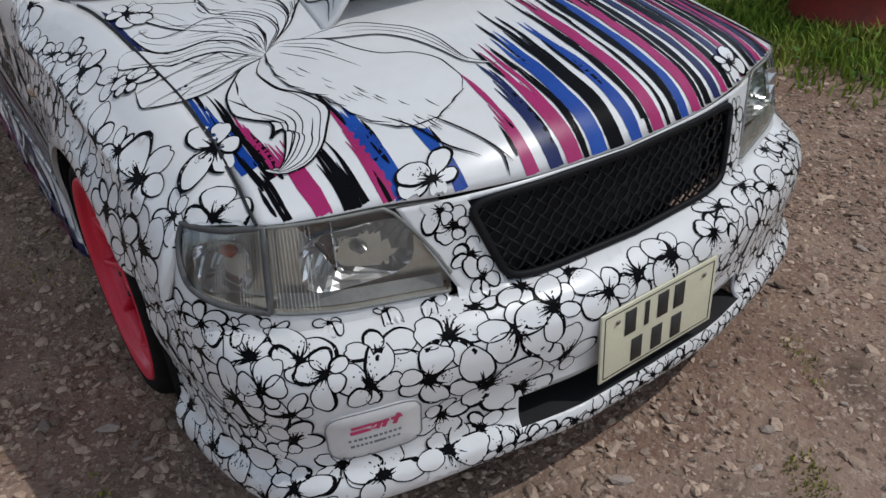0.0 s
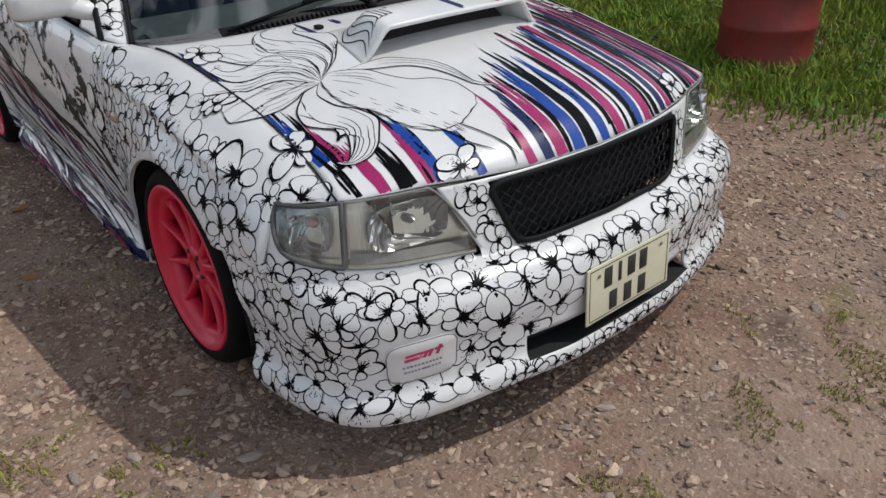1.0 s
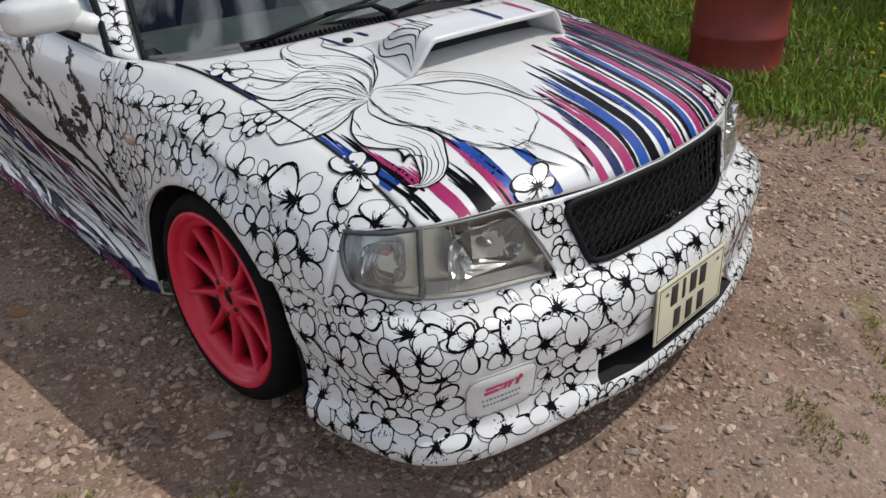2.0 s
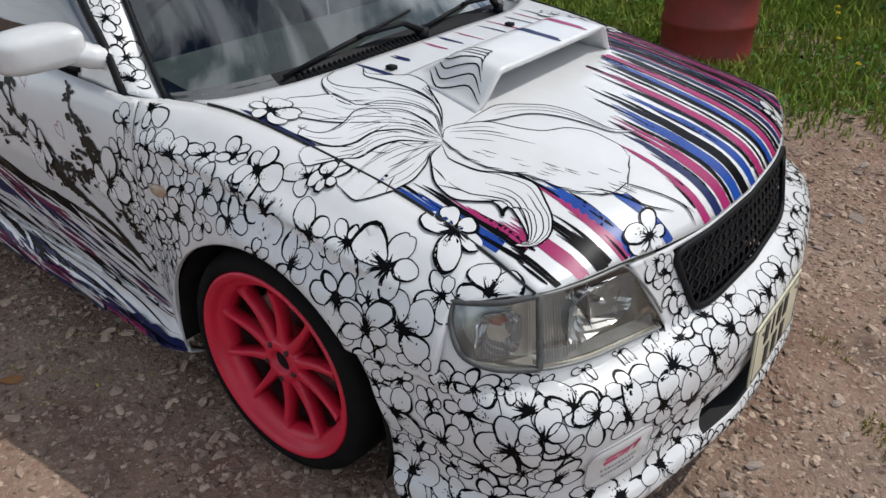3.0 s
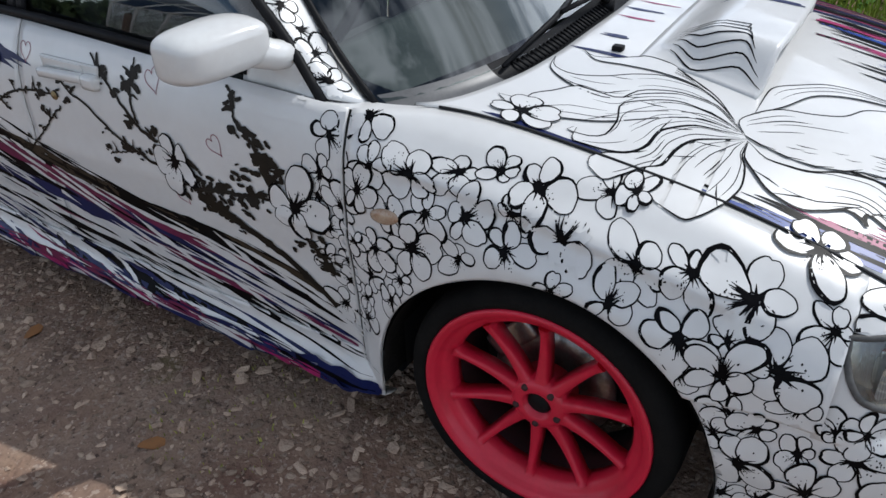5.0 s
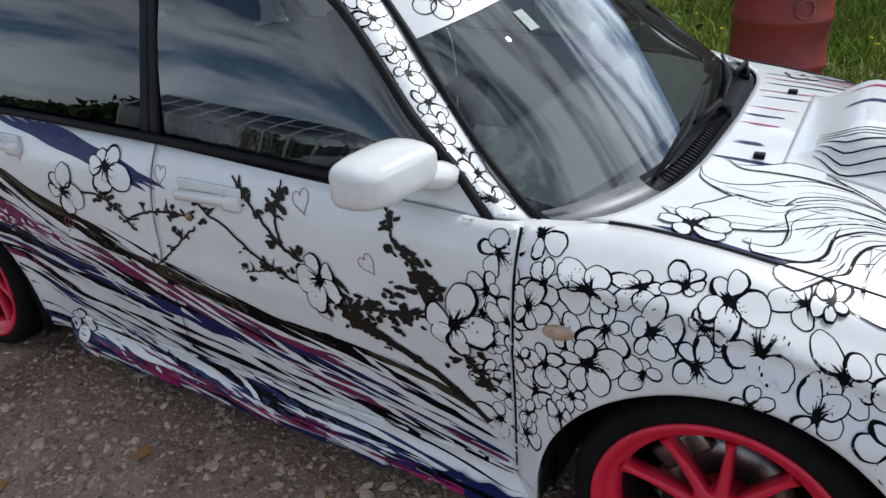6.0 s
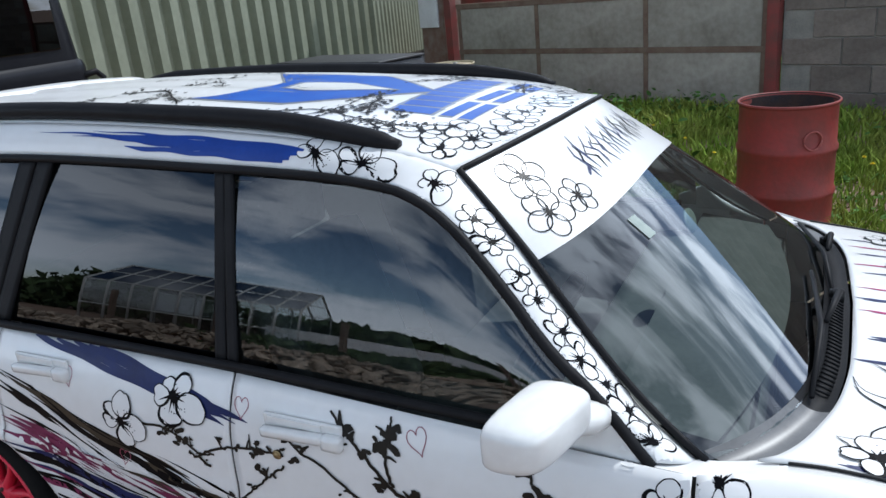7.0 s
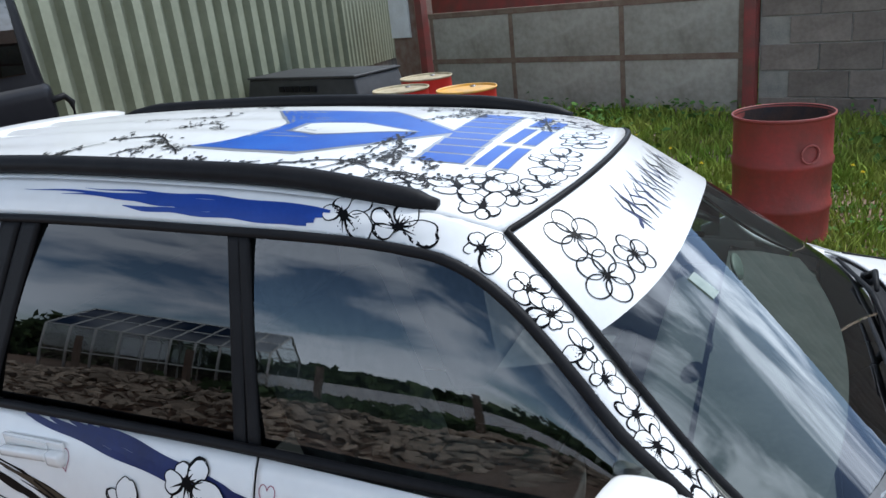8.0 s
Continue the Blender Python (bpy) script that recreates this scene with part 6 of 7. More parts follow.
# a trailing wisp beside it, and two loose strokes that run to the grille's corner
wisp = even([(-.392, .749), (-.286, .744), (-.219, .687), (-.177, .632), (-.161, .563), (-.161, .488), (-.116, .423)], 30)
wisp_in = even([(-.392, .749), (-.33, .70), (-.25, .655), (-.205, .59), (-.185, .53), (-.17, .47), (-.116, .423)], 30)
decal("line_plume", [(scan(on_top, wisp + wisp_in[::-1], plume_off[0] - 0.0001, 0.009), PAINT)], HOOD, "thin trailing white wisp with black lines")
ink(wisp, 0.003)
ink(wisp_in, 0.0026)
for f in (0.3, 0.62):
    ink([(p[0] + (q[0] - p[0]) * f, p[1] + (q[1] - p[1]) * f) for p, q in zip(wisp, wisp_in)][6:27], 0.0018)
for line in ([(-.40, .40), (-.365, .33), (-.345, .27), (-.30, .22)], [(-.33, .35), (-.30, .29), (-.275, .24), (-.25, .19)], [(-.28, .25), (-.262, .205), (-.268, .175)]):
    ink(even(line, 14), 0.0034, 0.0002)

# the broad curling plume lies over the stripes
plume_off[0] += 0.0002
plume([(-.489, .736), (-.527, .734), (-.565, .704), (-.599, .662), (-.609, .612), (-.586, .564), (-.565, .529), (-.573, .505), (-.554, .499), (-.569, .466), (-.588, .431), (-.606, .412), (-.632, .430)],
      [(-.489, .736), (-.518, .687), (-.511, .623), (-.477, .558), (-.464, .499), (-.494, .444), (-.529, .40), (-.568, .381), (-.602, .388), (-.625, .412), (-.632, .430)], 6, 0.0032, True)
ink(even([(-.565, .529), (-.573, .508), (-.588, .492), (-.570, .500), (-.554, .497)], 12), 0.0058)
# lines on the scoop's side
for k in range(7):
    x = -.315 + 0.018 * k
    decal("ink_line", [(inked(on_top, spline([(x, .76 + .012 * k), (x + .03, .83), (x + .02, .92), (x + .07, 1.0)], 14), 0.0034, 0.0012), K)], SCOOP)
# blossoms on the bonnet's edges
for x, y, r in ((-.672, .555, .062), (-.40, .226, .050), (-.632, 1.185, .056), (-.725, .889, .042), (.405, .245, .046), (.60, .92, .04), (.55, 1.12, .05), (.62, 1.05, .04)):
    h = on_top(x, y)
    if h:
        height[0] = 0.0034
        blossom(h, r, rng, HOOD if x > -.66 else FENDER)
height[0] = 0.0

# ---- slashes along the doors and sill ----
slash_top = curve((1.40, .40), (1.50, .43), (1.68, .485), (1.93, .525), (2.14, .54), (2.35, .585), (2.6, .64), (2.84, .70), (3.04, .735), (3.25, .81), (3.5, .87))


def on_slash(y, v):
    z = slash_top(y) * (1 - v) + 0.148 * v
    h = on_side(y, z)
    if h is None or h[0].x > -0.7:
        return None
    return h


def slash(y0, y1, v, w, mat, off, dv=0.0):
    pts, m = [], 22
    hits, widths = [], []
    ph = rng.uniform(0, 6)
    for i in range(m + 1):
        t = i / m
        h = on_slash(y0 + (y1 - y0) * t, clamp(v + dv * (t - 0.5), 0.002, 0.995))
        if h is None:
            if len(hits) > 3:
                break
            hits, widths = [], []
            continue
        hits.append(h)
        taper = min(1, (t + 0.03) * 3, (1.03 - t) * 2.4)
        widths.append(w * taper * (0.85 + 0.22 * math.sin(t * 23 + ph) + 0.12 * rng.random()))
    return ribbon(hits, widths, off) if len(hits) > 4 else ([], [])


PALE = material("white_vinyl", (0.66, 0.66, 0.655), 0.3, coat=0.4, second=(0.62, 0.62, 0.61), scale=10)
UMBER = material("dark_umber_vinyl", (0.030, 0.022, 0.014), 0.45, second=(0.045, 0.033, 0.02), scale=10, spec=0.2)
off = 0.0009
bands = [(0.00, 0.08, K, 9, .009), (0.06, 0.20, UMBER, 9, .022), (0.06, 0.20, K, 12, .024), (0.20, 0.32, PLUM, 9, .026), (0.26, 0.42, K, 10, .026), (0.33, 0.48, NAVY, 11, .028), (0.42, 0.54, PLUM, 6, .020), (0.46, 0.62, K, 13, .022), (0.62, 0.80, K, 10, .013), (0.62, 0.78, NAVY, 5, .018), (0.80, 0.99, NAVY, 18, .034), (0.88, 1.0, MAGENTA, 6, .018), (0.78, 0.95, K, 11, .018), (0.86, 1.0, PLUM, 10, .026)]
# a few broad strokes lie under the thin ones
for y0, y1, v, w, m in ((2.72, 3.45, 0.03, .034, UMBER), (2.05, 3.0, 0.10, .040, UMBER), (1.75, 2.55, 0.10, .040, K), (2.3, 3.42, 0.22, .062, PLUM), (1.62, 2.45, 0.24, .070, NAVY), (2.1, 2.95, 0.34, .060, NAVY), (1.55, 2.3, 0.42, .046, PLUM),
                        (2.5, 3.2, 0.45, .030, K), (1.48, 2.1, 0.55, .034, K), (2.2, 2.9, 0.60, .026, K), (1.40, 1.75, 0.86, .075, NAVY), (1.60, 2.3, 0.88, .050, NAVY), (2.3, 3.05, 0.90, .040, PLUM)):
    piece = slash(y0, y1, v, w, m, 0.0007, -0.03)
    if piece[1]:
        mid = piece[0][len(piece[0]) // 2]
        decal("paint_slash", [(piece, m)], SILL if mid[2] < 0.285 else DOOR_F if mid[1] < 2.56 else DOOR_R)
for v0, v1, m, count, w in bands:
    for i in range(count):
        y0 = rng.uniform(1.40, 3.15)
        y1 = y0 + rng.uniform(0.3, 0.8)
        off += 0.0000025
        piece = slash(y0, min(y1, 3.46), rng.uniform(v0, v1), w * rng.uniform(0.5, 1.4), m, off, rng.uniform(-0.26, -0.04) if v0 > 0.55 else rng.uniform(-0.13, 0.0))
        if piece[1]:
            mid = piece[0][len(piece[0]) // 2]
            decal("paint_slash", [(piece, m)], SILL if mid[2] < 0.285 else DOOR_F if mid[1] < 2.56 else DOOR_R)
for i in range(90):
    y0 = rng.uniform(1.42, 3.1)
    piece = slash(y0, min(3.46, y0 + rng.uniform(0.15, 0.5)), rng.uniform(0.08, 0.98), rng.uniform(0.006, 0.020), PALE, 0.0019 + i * 0.000002, rng.uniform(-0.20, -0.02))
    if piece[1]:
        mid = piece[0][len(piece[0]) // 2]
        decal("paint_slash", [(piece, PALE)], SILL if mid[2] < 0.285 else DOOR_F if mid[1] < 2.56 else DOOR_R)

# broad navy stroke below the windows, and one along the roof's side
stroke = []
for k in range(5):
    y1, y0 = 3.45 - 0.02 * k, 2.50 + 0.035 * abs(k - 2) + 0.02 * rng.random()
    pts = [(y0 + (y1 - y0) * i / 40, 0.848 + 0.1515 * (i / 40) ** 0.85 + (k - 2) * 0.0085 + 0.002 * math.sin(i * 0.6 + k)) for i in range(41)]
    hits = [on_side(*p) for p in pts]
    hits = [h for h in hits if h]
    stroke.append((ribbon(hits, [0.0175 * min(1, 0.1 + i / 3, 0.2 + (len(hits) - i) / 5) for i in range(len(hits))], 0.0009 + k * 0.00002), NAVY))
decal("paint_stroke", stroke, DOOR_R, "navy brush stroke")


def on_cant(s, t):
    p = cant(s, t)
    n = (cant(s + 0.01, t) - cant(s - 0.01, t)).cross(cant(s, t + 0.05) - cant(s, t - 0.05)).normalized()
    return p, n if n.x < 0 else -n


DEEP_BLUE = material("deep_blue_vinyl", (0.007, 0.036, 0.22), 0.42, second=(0.010, 0.045, 0.26), scale=10, spec=0.22)
stroke = []
for k in range(6):
    s1, s0 = (1.42, 1.36, 1.44, 1.53, 1.60, 1.50)[k], 1.150 + 0.012 * rng.random()
    hits = [on_cant(s0 + (s1 - s0) * i / 40, 0.22 + 0.085 * k + 0.02 * math.sin(i * 0.5 + k) + 0.12 * i / 40) for i in range(41)]
    stroke.append((ribbon(hits, [0.0125 * min(1, (41 - i) / (6 + 3 * k), 0.5 + i / 4) for i in range(41)], 0.001 + k * 0.00003), DEEP_BLUE))
decal("paint_stroke", stroke, CANT, "blue brush stroke along the roof side")
for s, t, r in ((1.135, .60, .052), (1.065, .42, .055), (.965, .52, .044), (.80, .5, .036), (.71, .45, .038), (.62, .55, .034), (.53, .45, .036), (.44, .5, .036), (.35, .45, .038), (.26, .5, .04), (.16, .45, .042), (.06, .4, .044)):
    blossom(on_cant(s, t), r, rng, CANT)

# ---- branches with leaves on the doors ----
def leaf_cluster(chart, a, b, count, spread, size, off):
    out = []
    for i in range(count):
        x, y = a + rng.gauss(0, spread), b + rng.gauss(0, spread * 0.8)
        s, ang = size * 0.72 * rng.uniform(0.5, 1.35), rng.uniform(0, math.tau)
        ring_pts = []
        for j in range(9):
            f = math.tau * j / 9
            rr = s * (1 + 0.35 * math.cos(2 * f) + 0.22 * rng.uniform(-1, 1))
            ring_pts.append((x + rr * math.cos(f + ang), y + rr * 0.75 * math.sin(f + ang)))
        hits = [chart(*q) for q in ring_pts]
        if all(hits):
            out.append((([p + n * (off + i * 0.00001) for p, n in hits], [tuple(range(9))]), BRANCH))
    return out


BRANCH = material("dark_brown_vinyl", (0.009, 0.007, 0.005), 0.5, second=(0.015, 0.012, 0.008), scale=12, spec=0.18)


def branch(chart, pts, w0, w1, parent, leaves=6, size=0.012, off=0.0024, spread=0.018):
    line = spline(pts, 30)
    line = [(a + rng.uniform(-0.0025, 0.0025), b + rng.uniform(-0.0025, 0.0025)) for a, b in line]
    hits = [chart(*q) for q in line]
    hits = [h for h in hits if h]
    layers = [(ribbon(hits, [w0 + (w1 - w0) * i / len(hits) for i in range(len(hits))], off), BRANCH)]
    for k in range(leaves):
        a, b = line[rng.randint(2, 30)]
        layers += leaf_cluster(chart, a + rng.uniform(-0.02, 0.02), b + rng.uniform(-0.02, 0.02), rng.randint(2, 5), spread * 0.6, size, off + 0.0001)
        e = (a + rng.uniform(-0.035, 0.035), b + rng.uniform(-0.01, 0.04))
        twig = [chart(a, b), chart((a + e[0]) / 2, (b + e[1]) / 2 + 0.004), chart(*e)]
        if all(twig):
            layers.append((ribbon(twig, [w1, w1 * 0.8, w1 * 0.4], off), BRANCH))
    decal("branch", layers, parent, "dark branch with small leaves")


branch(on_side, [(2.90, .785), (2.80, .79), (2.737, .775), (2.66, .735), (2.62, .745)], .008, .006, DOOR_R, 8, .012)
branch(on_side, [(2.69, .72), (2.60, .765), (2.50, .785), (2.40, .788)], .008, .006, DOOR_R, 6, .012)
branch(on_side, [(2.62, .575), (2.55, .63), (2.47, .70), (2.40, .76)], .005, .007, DOOR_F, 5, .013)
branch(on_side, [(2.40, .845), (2.36, .81), (2.30, .785), (2.22, .73), (2.14, .69), (2.06, .665), (1.99, .655)], .006, .011, DOOR_F, 9, .012)
branch(on_side, [(2.274, .915), (2.22, .865), (2.168, .82), (2.12, .77), (2.06, .735)], .006, .012, DOOR_F, 8, .014)
branch(on_side, [(2.118, .925), (2.125, .88), (2.128, .83), (2.11, .77)], .005, .009, DOOR_F, 6, .014)
branch(on_side, [(1.80, .905), (1.79, .85), (1.765, .825), (1.735, .80), (1.71, .75), (1.69, .70)], .005, .016, DOOR_F, 7, .013)
branch(on_side, [(1.95, .63), (1.88, .645), (1.80, .655), (1.72, .665), (1.64, .668)], .014, .007, DOOR_F, 10, .013)
branch(on_side, [(1.94, .62), (1.86, .585), (1.78, .55), (1.70, .51), (1.62, .46), (1.55, .40)], .03, .016, DOOR_F, 8, .016)
branch(on_side, [(1.66, .65), (1.62, .60), (1.58, .56), (1.54, .50)], .014, .008, DOOR_F, 8, .014)
branch(on_side, [(2.24, .66), (2.19, .675), (2.13, .69)], .004, .005, DOOR_F, 4, .011)
mass = []
for y, z, c, sp, sz in ((1.965, .66, 9, .022, .016), (1.92, .625, 12, .026, .018), (1.87, .615, 10, .024, .017), (1.80, .665, 9, .024, .016), (1.775, .715, 6, .018, .014), (1.71, .80, 6, .014, .018), (1.695, .765, 7, .014, .02), (1.68, .725, 6, .014, .018), (1.75, .62, 6, .02, .014), (1.60, .57, 6, .02, .014)):
    mass += leaf_cluster(on_side, y, z, int(c * 1.3), sp * 1.25, sz, 0.0026)
decal("foliage", mass, DOOR_F, "dense dark foliage silhouette")
for y, z, r in ((2.942, .776, .066), (2.744, .880, .070), (1.998, .698, .068), (1.628, .665, .072), (3.08, .262, .06)):
    h = on_side(y, z)
    if h:
        height[0] = 0.0030
        blossom(h, r, rng, owner(h[0]))
PINK_LINE = material("pink_line_vinyl", (0.30, 0.04, 0.09), 0.4, second=(0.2, 0.05, 0.07), scale=10)
for y, z, s in ((2.525, .885, .03), (2.052, .888, .034), (1.855, .770, .032), (2.001, .596, .028), (3.142, .875, .032), (2.95, .665, .028)):
    outline = []
    for i in range(22):
        a = math.tau * i / 22
        outline.append((y + s * 0.055 * 16 * math.sin(a) ** 3 * 0.8, z + s * 0.06 * (13 * math.cos(a) - 5 * math.cos(2 * a) - 2 * math.cos(3 * a) - math.cos(4 * a))))
    tilt = rng.uniform(-0.7, 0.2)
    outline = [(y + (p - y) * math.cos(tilt) - (q - z) * math.sin(tilt), z + (p - y) * math.sin(tilt) + (q - z) * math.cos(tilt)) for p, q in outline]
    hits = [on_side(*q) for q in outline]
    if all(hits):
        decal("petal_outline", [(ribbon(hits, [0.0022] * 22, 0.0012, True), PINK_LINE)], DOOR_F if y < 2.56 else DOOR_R)

height[0] = 0.0
# ---- roof: blue emblem, bars, branches, blossoms ----
ROOF_BLUE = material("bright_blue_vinyl", (0.006, 0.058, 0.31), 0.4, second=(0.010, 0.085, 0.37), scale=10, spec=0.25)
emblem = [(-.310, 3.00), (-.200, 2.89), (-.030, 2.87), (.190, 3.06), (.240, 2.67), (.125, 2.53), (-.030, 2.34), (-.215, 2.51), (-.320, 2.65), (-.325, 2.82)]
grow = lambda poly, k, c: [(c[0] + (x - c[0]) * k, c[1] + (y - c[1]) * k) for x, y in poly]
hole = [(-.105, 2.81), (-.030, 2.80), (.010, 2.64), (-.055, 2.46), (-.095, 2.59), (-.150, 2.70)]
decal("emblem", [(scan(on_top, grow(emblem, 1.06, (0, 2.7)), 0.0010), GREY_VINYL), (scan(on_top, emblem, 0.0014), ROOF_BLUE), (scan(on_top, grow(hole, 1.14, (-.05, 2.66)), 0.0018), GREY_VINYL), (scan(on_top, hole, 0.0022), PAINT)], ROOF, "blue angular emblem with grey edge")
for i in range(8):
    x0 = -.30 + i * 0.073
    bar = [(x0, 2.215 + i * 0.005), (x0 + .062, 2.218 + i * 0.005), (x0 + .052, 2.33 + i * 0.006), (x0 - .010, 2.325 + i * 0.006)]
    c = (x0 + .026, 2.272 + i * 0.005)
    decal("emblem_bar", [(scan(on_top, grow(bar, 1.16, c), 0.0010), GREY_VINYL), (scan(on_top, bar, 0.0014), ROOF_BLUE)], ROOF)
for i in range(3):
    x0 = -.29 + i * 0.215
    for j in range(2):
        bar = [(x0, 2.11 + j * .05), (x0 + .17, 2.115 + j * .05), (x0 + .165, 2.143 + j * .05), (x0 - .005, 2.14 + j * .05)]
        decal("emblem_bar", [(scan(on_top, grow(bar, 1.14, (x0 + .08, 2.125 + j * .05)), 0.0010), GREY_VINYL), (scan(on_top, bar, 0.0014), ROOF_BLUE)], ROOF)
for pts in ([(-.45, 2.75), (-.40, 2.62), (-.36, 2.50), (-.40, 2.38), (-.43, 2.25)], [(-.10, 2.48), (-.20, 2.42), (-.28, 2.40), (-.36, 2.36)], [(.30, 2.60), (.33, 2.48), (.30, 2.38), (.36, 2.30)], [(-.25, 3.35), (-.22, 3.20), (-.30, 3.08), (-.38, 2.98)],
            [(-.45, 3.6), (-.40, 3.4), (-.30, 3.32)], [(.30, 3.5), (.35, 3.3), (.30, 3.15)], [(-.42, 2.95), (-.44, 2.82), (-.40, 2.70)], [(0.0, 3.45), (.06, 3.3), (.12, 3.18)]):
    branch(on_top, pts, .009, .005, ROOF, 12, .010, 0.0024, 0.03)
for pts in ([(-.46, 2.60), (-.42, 2.52), (-.30, 2.46), (-.20, 2.47), (-.10, 2.44)], [(-.44, 2.48), (-.34, 2.44), (-.30, 2.34), (-.36, 2.26)], [(-.47, 2.40), (-.40, 2.33), (-.42, 2.22), (-.36, 2.15)], [(.10, 2.50), (.20, 2.44), (.24, 2.34)], [(.16, 2.42), (.30, 2.40), (.40, 2.46)],
            [(.38, 2.75), (.40, 2.60), (.36, 2.46)], [(-.40, 3.20), (-.30, 3.12), (-.20, 3.18)], [(-.46, 3.30), (-.42, 3.14), (-.47, 3.02)], [(-.10, 3.25), (-.04, 3.14), (-.12, 3.05)], [(.38, 3.0), (.42, 2.88), (.38, 2.78)], [(.10, 2.12), (.2, 2.16), (.32, 2.2)]):
    branch(on_top, pts, .006, .003, ROOF, 14, .008, 0.0024, 0.03)
roof_hits = [(on_top(x, y), r) for x, y, r in ((-.49, 2.10, .05), (-.40, 2.06, .055), (-.34, 2.01, .055), (-.43, 2.17, .045), (-.14, 2.02, .05), (0.0, 2.02, .05), (.12, 2.02, .045), (.24, 2.05, .045), (-.24, 2.0, .05), (.36, 2.05, .04), (.43, 2.14, .04), (-.45, 2.28, .04), (-.36, 2.13, .045), (-.19, 2.055, .04), (.06, 2.05, .04), (.30, 2.12, .045), (.40, 2.26, .04))]
for h, r in roof_hits:
    if h:
        blossom(h, r, rng, ROOF)

# ---- white banner across the windscreen's top ----
def banner(u, t):
    low = 0.70 - 0.055 * u * u
    return screen(u, low + (0.992 - low) * t, 0.0025)


BANNER = link("sun_strip", *sheet(banner, steps(-0.985, 0.985, 40), steps(0, 1, 8)), PALE, CAR, "white sun strip with blossoms and dark bars")


def on_banner(u, t):
    p = banner(u, t)
    n = (banner(u + 0.02, t) - banner(u - 0.02, t)).cross(banner(u, t + 0.05) - banner(u, t - 0.05)).normalized()
    return p, n if n.y < 0 else -n


for u, t, r in ((-.80, .70, .060), (-.84, .30, .056), (-.68, .28, .044)):
    p, n = on_banner(u, t)
    turn = rng.uniform(0, 6)
    layers = []
    for k in range(5):
        a = turn + k * math.tau / 5
        pts = []
        for i in range(18):
            f = math.tau * i / 18
            l, w = r * (0.55 + 0.45 * math.cos(f)), r * 0.4 * math.sin(f)
            du, dt = (l * math.cos(a) - w * math.sin(a)), (l * math.sin(a) + w * math.cos(a))
            pts.append(on_banner(u + du / 0.58, t + dt / 0.22))
        layers.append((ribbon(pts, [0.002 + 0.0018 * math.sin(i * 0.35 + k) ** 2 for i in range(18)], 0.0012, True), K))
    for k in range(6):
        a = turn + k
        layers.append((ribbon([on_banner(u, t), on_banner(u + 0.3 * r * math.cos(a) / 0.58, t + 0.3 * r * math.sin(a) / 0.22)], [0.006, 0.002], 0.0014), K))
    decal("blossom", layers, BANNER)
for i in range(26):
    u = -.50 + i * 0.034 + rng.uniform(-.012, .012)
    h, mid, lean = rng.uniform(0.16, 0.56), rng.uniform(0.42, 0.58), rng.uniform(-0.02, 0.03)
    decal("dark_bar", [(ribbon([on_banner(u, mid - h * .5), on_banner(u + lean, mid), on_banner(u - lean, mid + h * .3), on_banner(u + .02, mid + h * .6)], [0.002, rng.uniform(0.004, 0.009), 0.005, 0.002], 0.0012), rng.choice((NAVY, K, K)))], BANNER)
decal("dark_bar", [(ribbon([on_banner(-.53 + i * .01, .35 + .02 * i) for i in range(6)], [0.003, 0.007, 0.009, 0.008, 0.005, 0.003], 0.0012), NAVY)], BANNER)
STICK = material("pale_green_sticker", (0.26, 0.31, 0.28), 0.5, second=(0.16, 0.21, 0.19), scale=30)
link("screen_sticker", *sheet(lambda a, b: screen(-.60 + .05 * a, .545 + .08 * b, 0.003), steps(0, 1, 4), steps(0, 1, 4)), STICK, CAR, "small pale paper sticker")

# ---- small fittings ----
def handle(y0, z0):
    root = new("door_handle")
    root.parent = DOOR_F if y0 < 2.56 else DOOR_R
    root["label"] = "white pull handle in a shallow cup"
    x = -side_x(y0, z0)
    part("handle_cup", box_bm((0.010, 0.215, 0.056), (x + 0.003, y0, z0 + 0.004), 0.0045), PLASTIC_WHITE, root)
    part("handle_bar", box_bm((0.024, 0.175, 0.026), (x - 0.014, y0 + 0.022, z0 - 0.006), 0.010, Matrix.Rotation(radians(-3), 4, "X")), PLASTIC_WHITE, root)
    part("handle_end", box_bm((0.030, 0.055, 0.040), (x - 0.010, y0 - 0.085, z0 - 0.008), 0.013), PLASTIC_WHITE, root)
    part("handle_slot", box_bm((0.004, 0.15, 0.02), (x - 0.0035, y0 + 0.02, z0 + 0.018), 0.0015), PLASTIC_WHITE, root)


handle(2.345, .858)
handle(3.245, .885)
BRASS = material("dull_brass", (0.35, 0.26, 0.12), 0.4, metal=0.8, second=(0.25, 0.2, 0.12), scale=30)
lock = moved(lathe([(0.004, 0.0), (0.004, 0.006), (0.001, 0.008), (0.003, 0.010), (0.0, 0.013), (-0.004, 0.013)], 24), Matrix.Translation((-side_x(2.42, .785) - 0.001, 2.42, .785)) @ Matrix.Rotation(math.pi, 4, "Z"))
link("door_lock", *lock, BRASS, DOOR_F, "round brass key lock")
AMBER_CLEAR = material("cloudy_indicator_lens", (0.46, 0.36, 0.26), 0.25, coat=0.5, second=(0.30, 0.17, 0.10), scale=30)
ind = bmesh.new()
bmesh.ops.create_icosphere(ind, subdivisions=3, radius=1)
for v in ind.verts:
    v.co = Vector((-side_x(1.375, .718) + v.co.x * 0.011, 1.375 + v.co.y * 0.036, .718 + v.co.z * 0.019 - 0.004 * v.co.y))
part("side_indicator", ind, AMBER_CLEAR, FENDER, "oval cloudy side indicator")
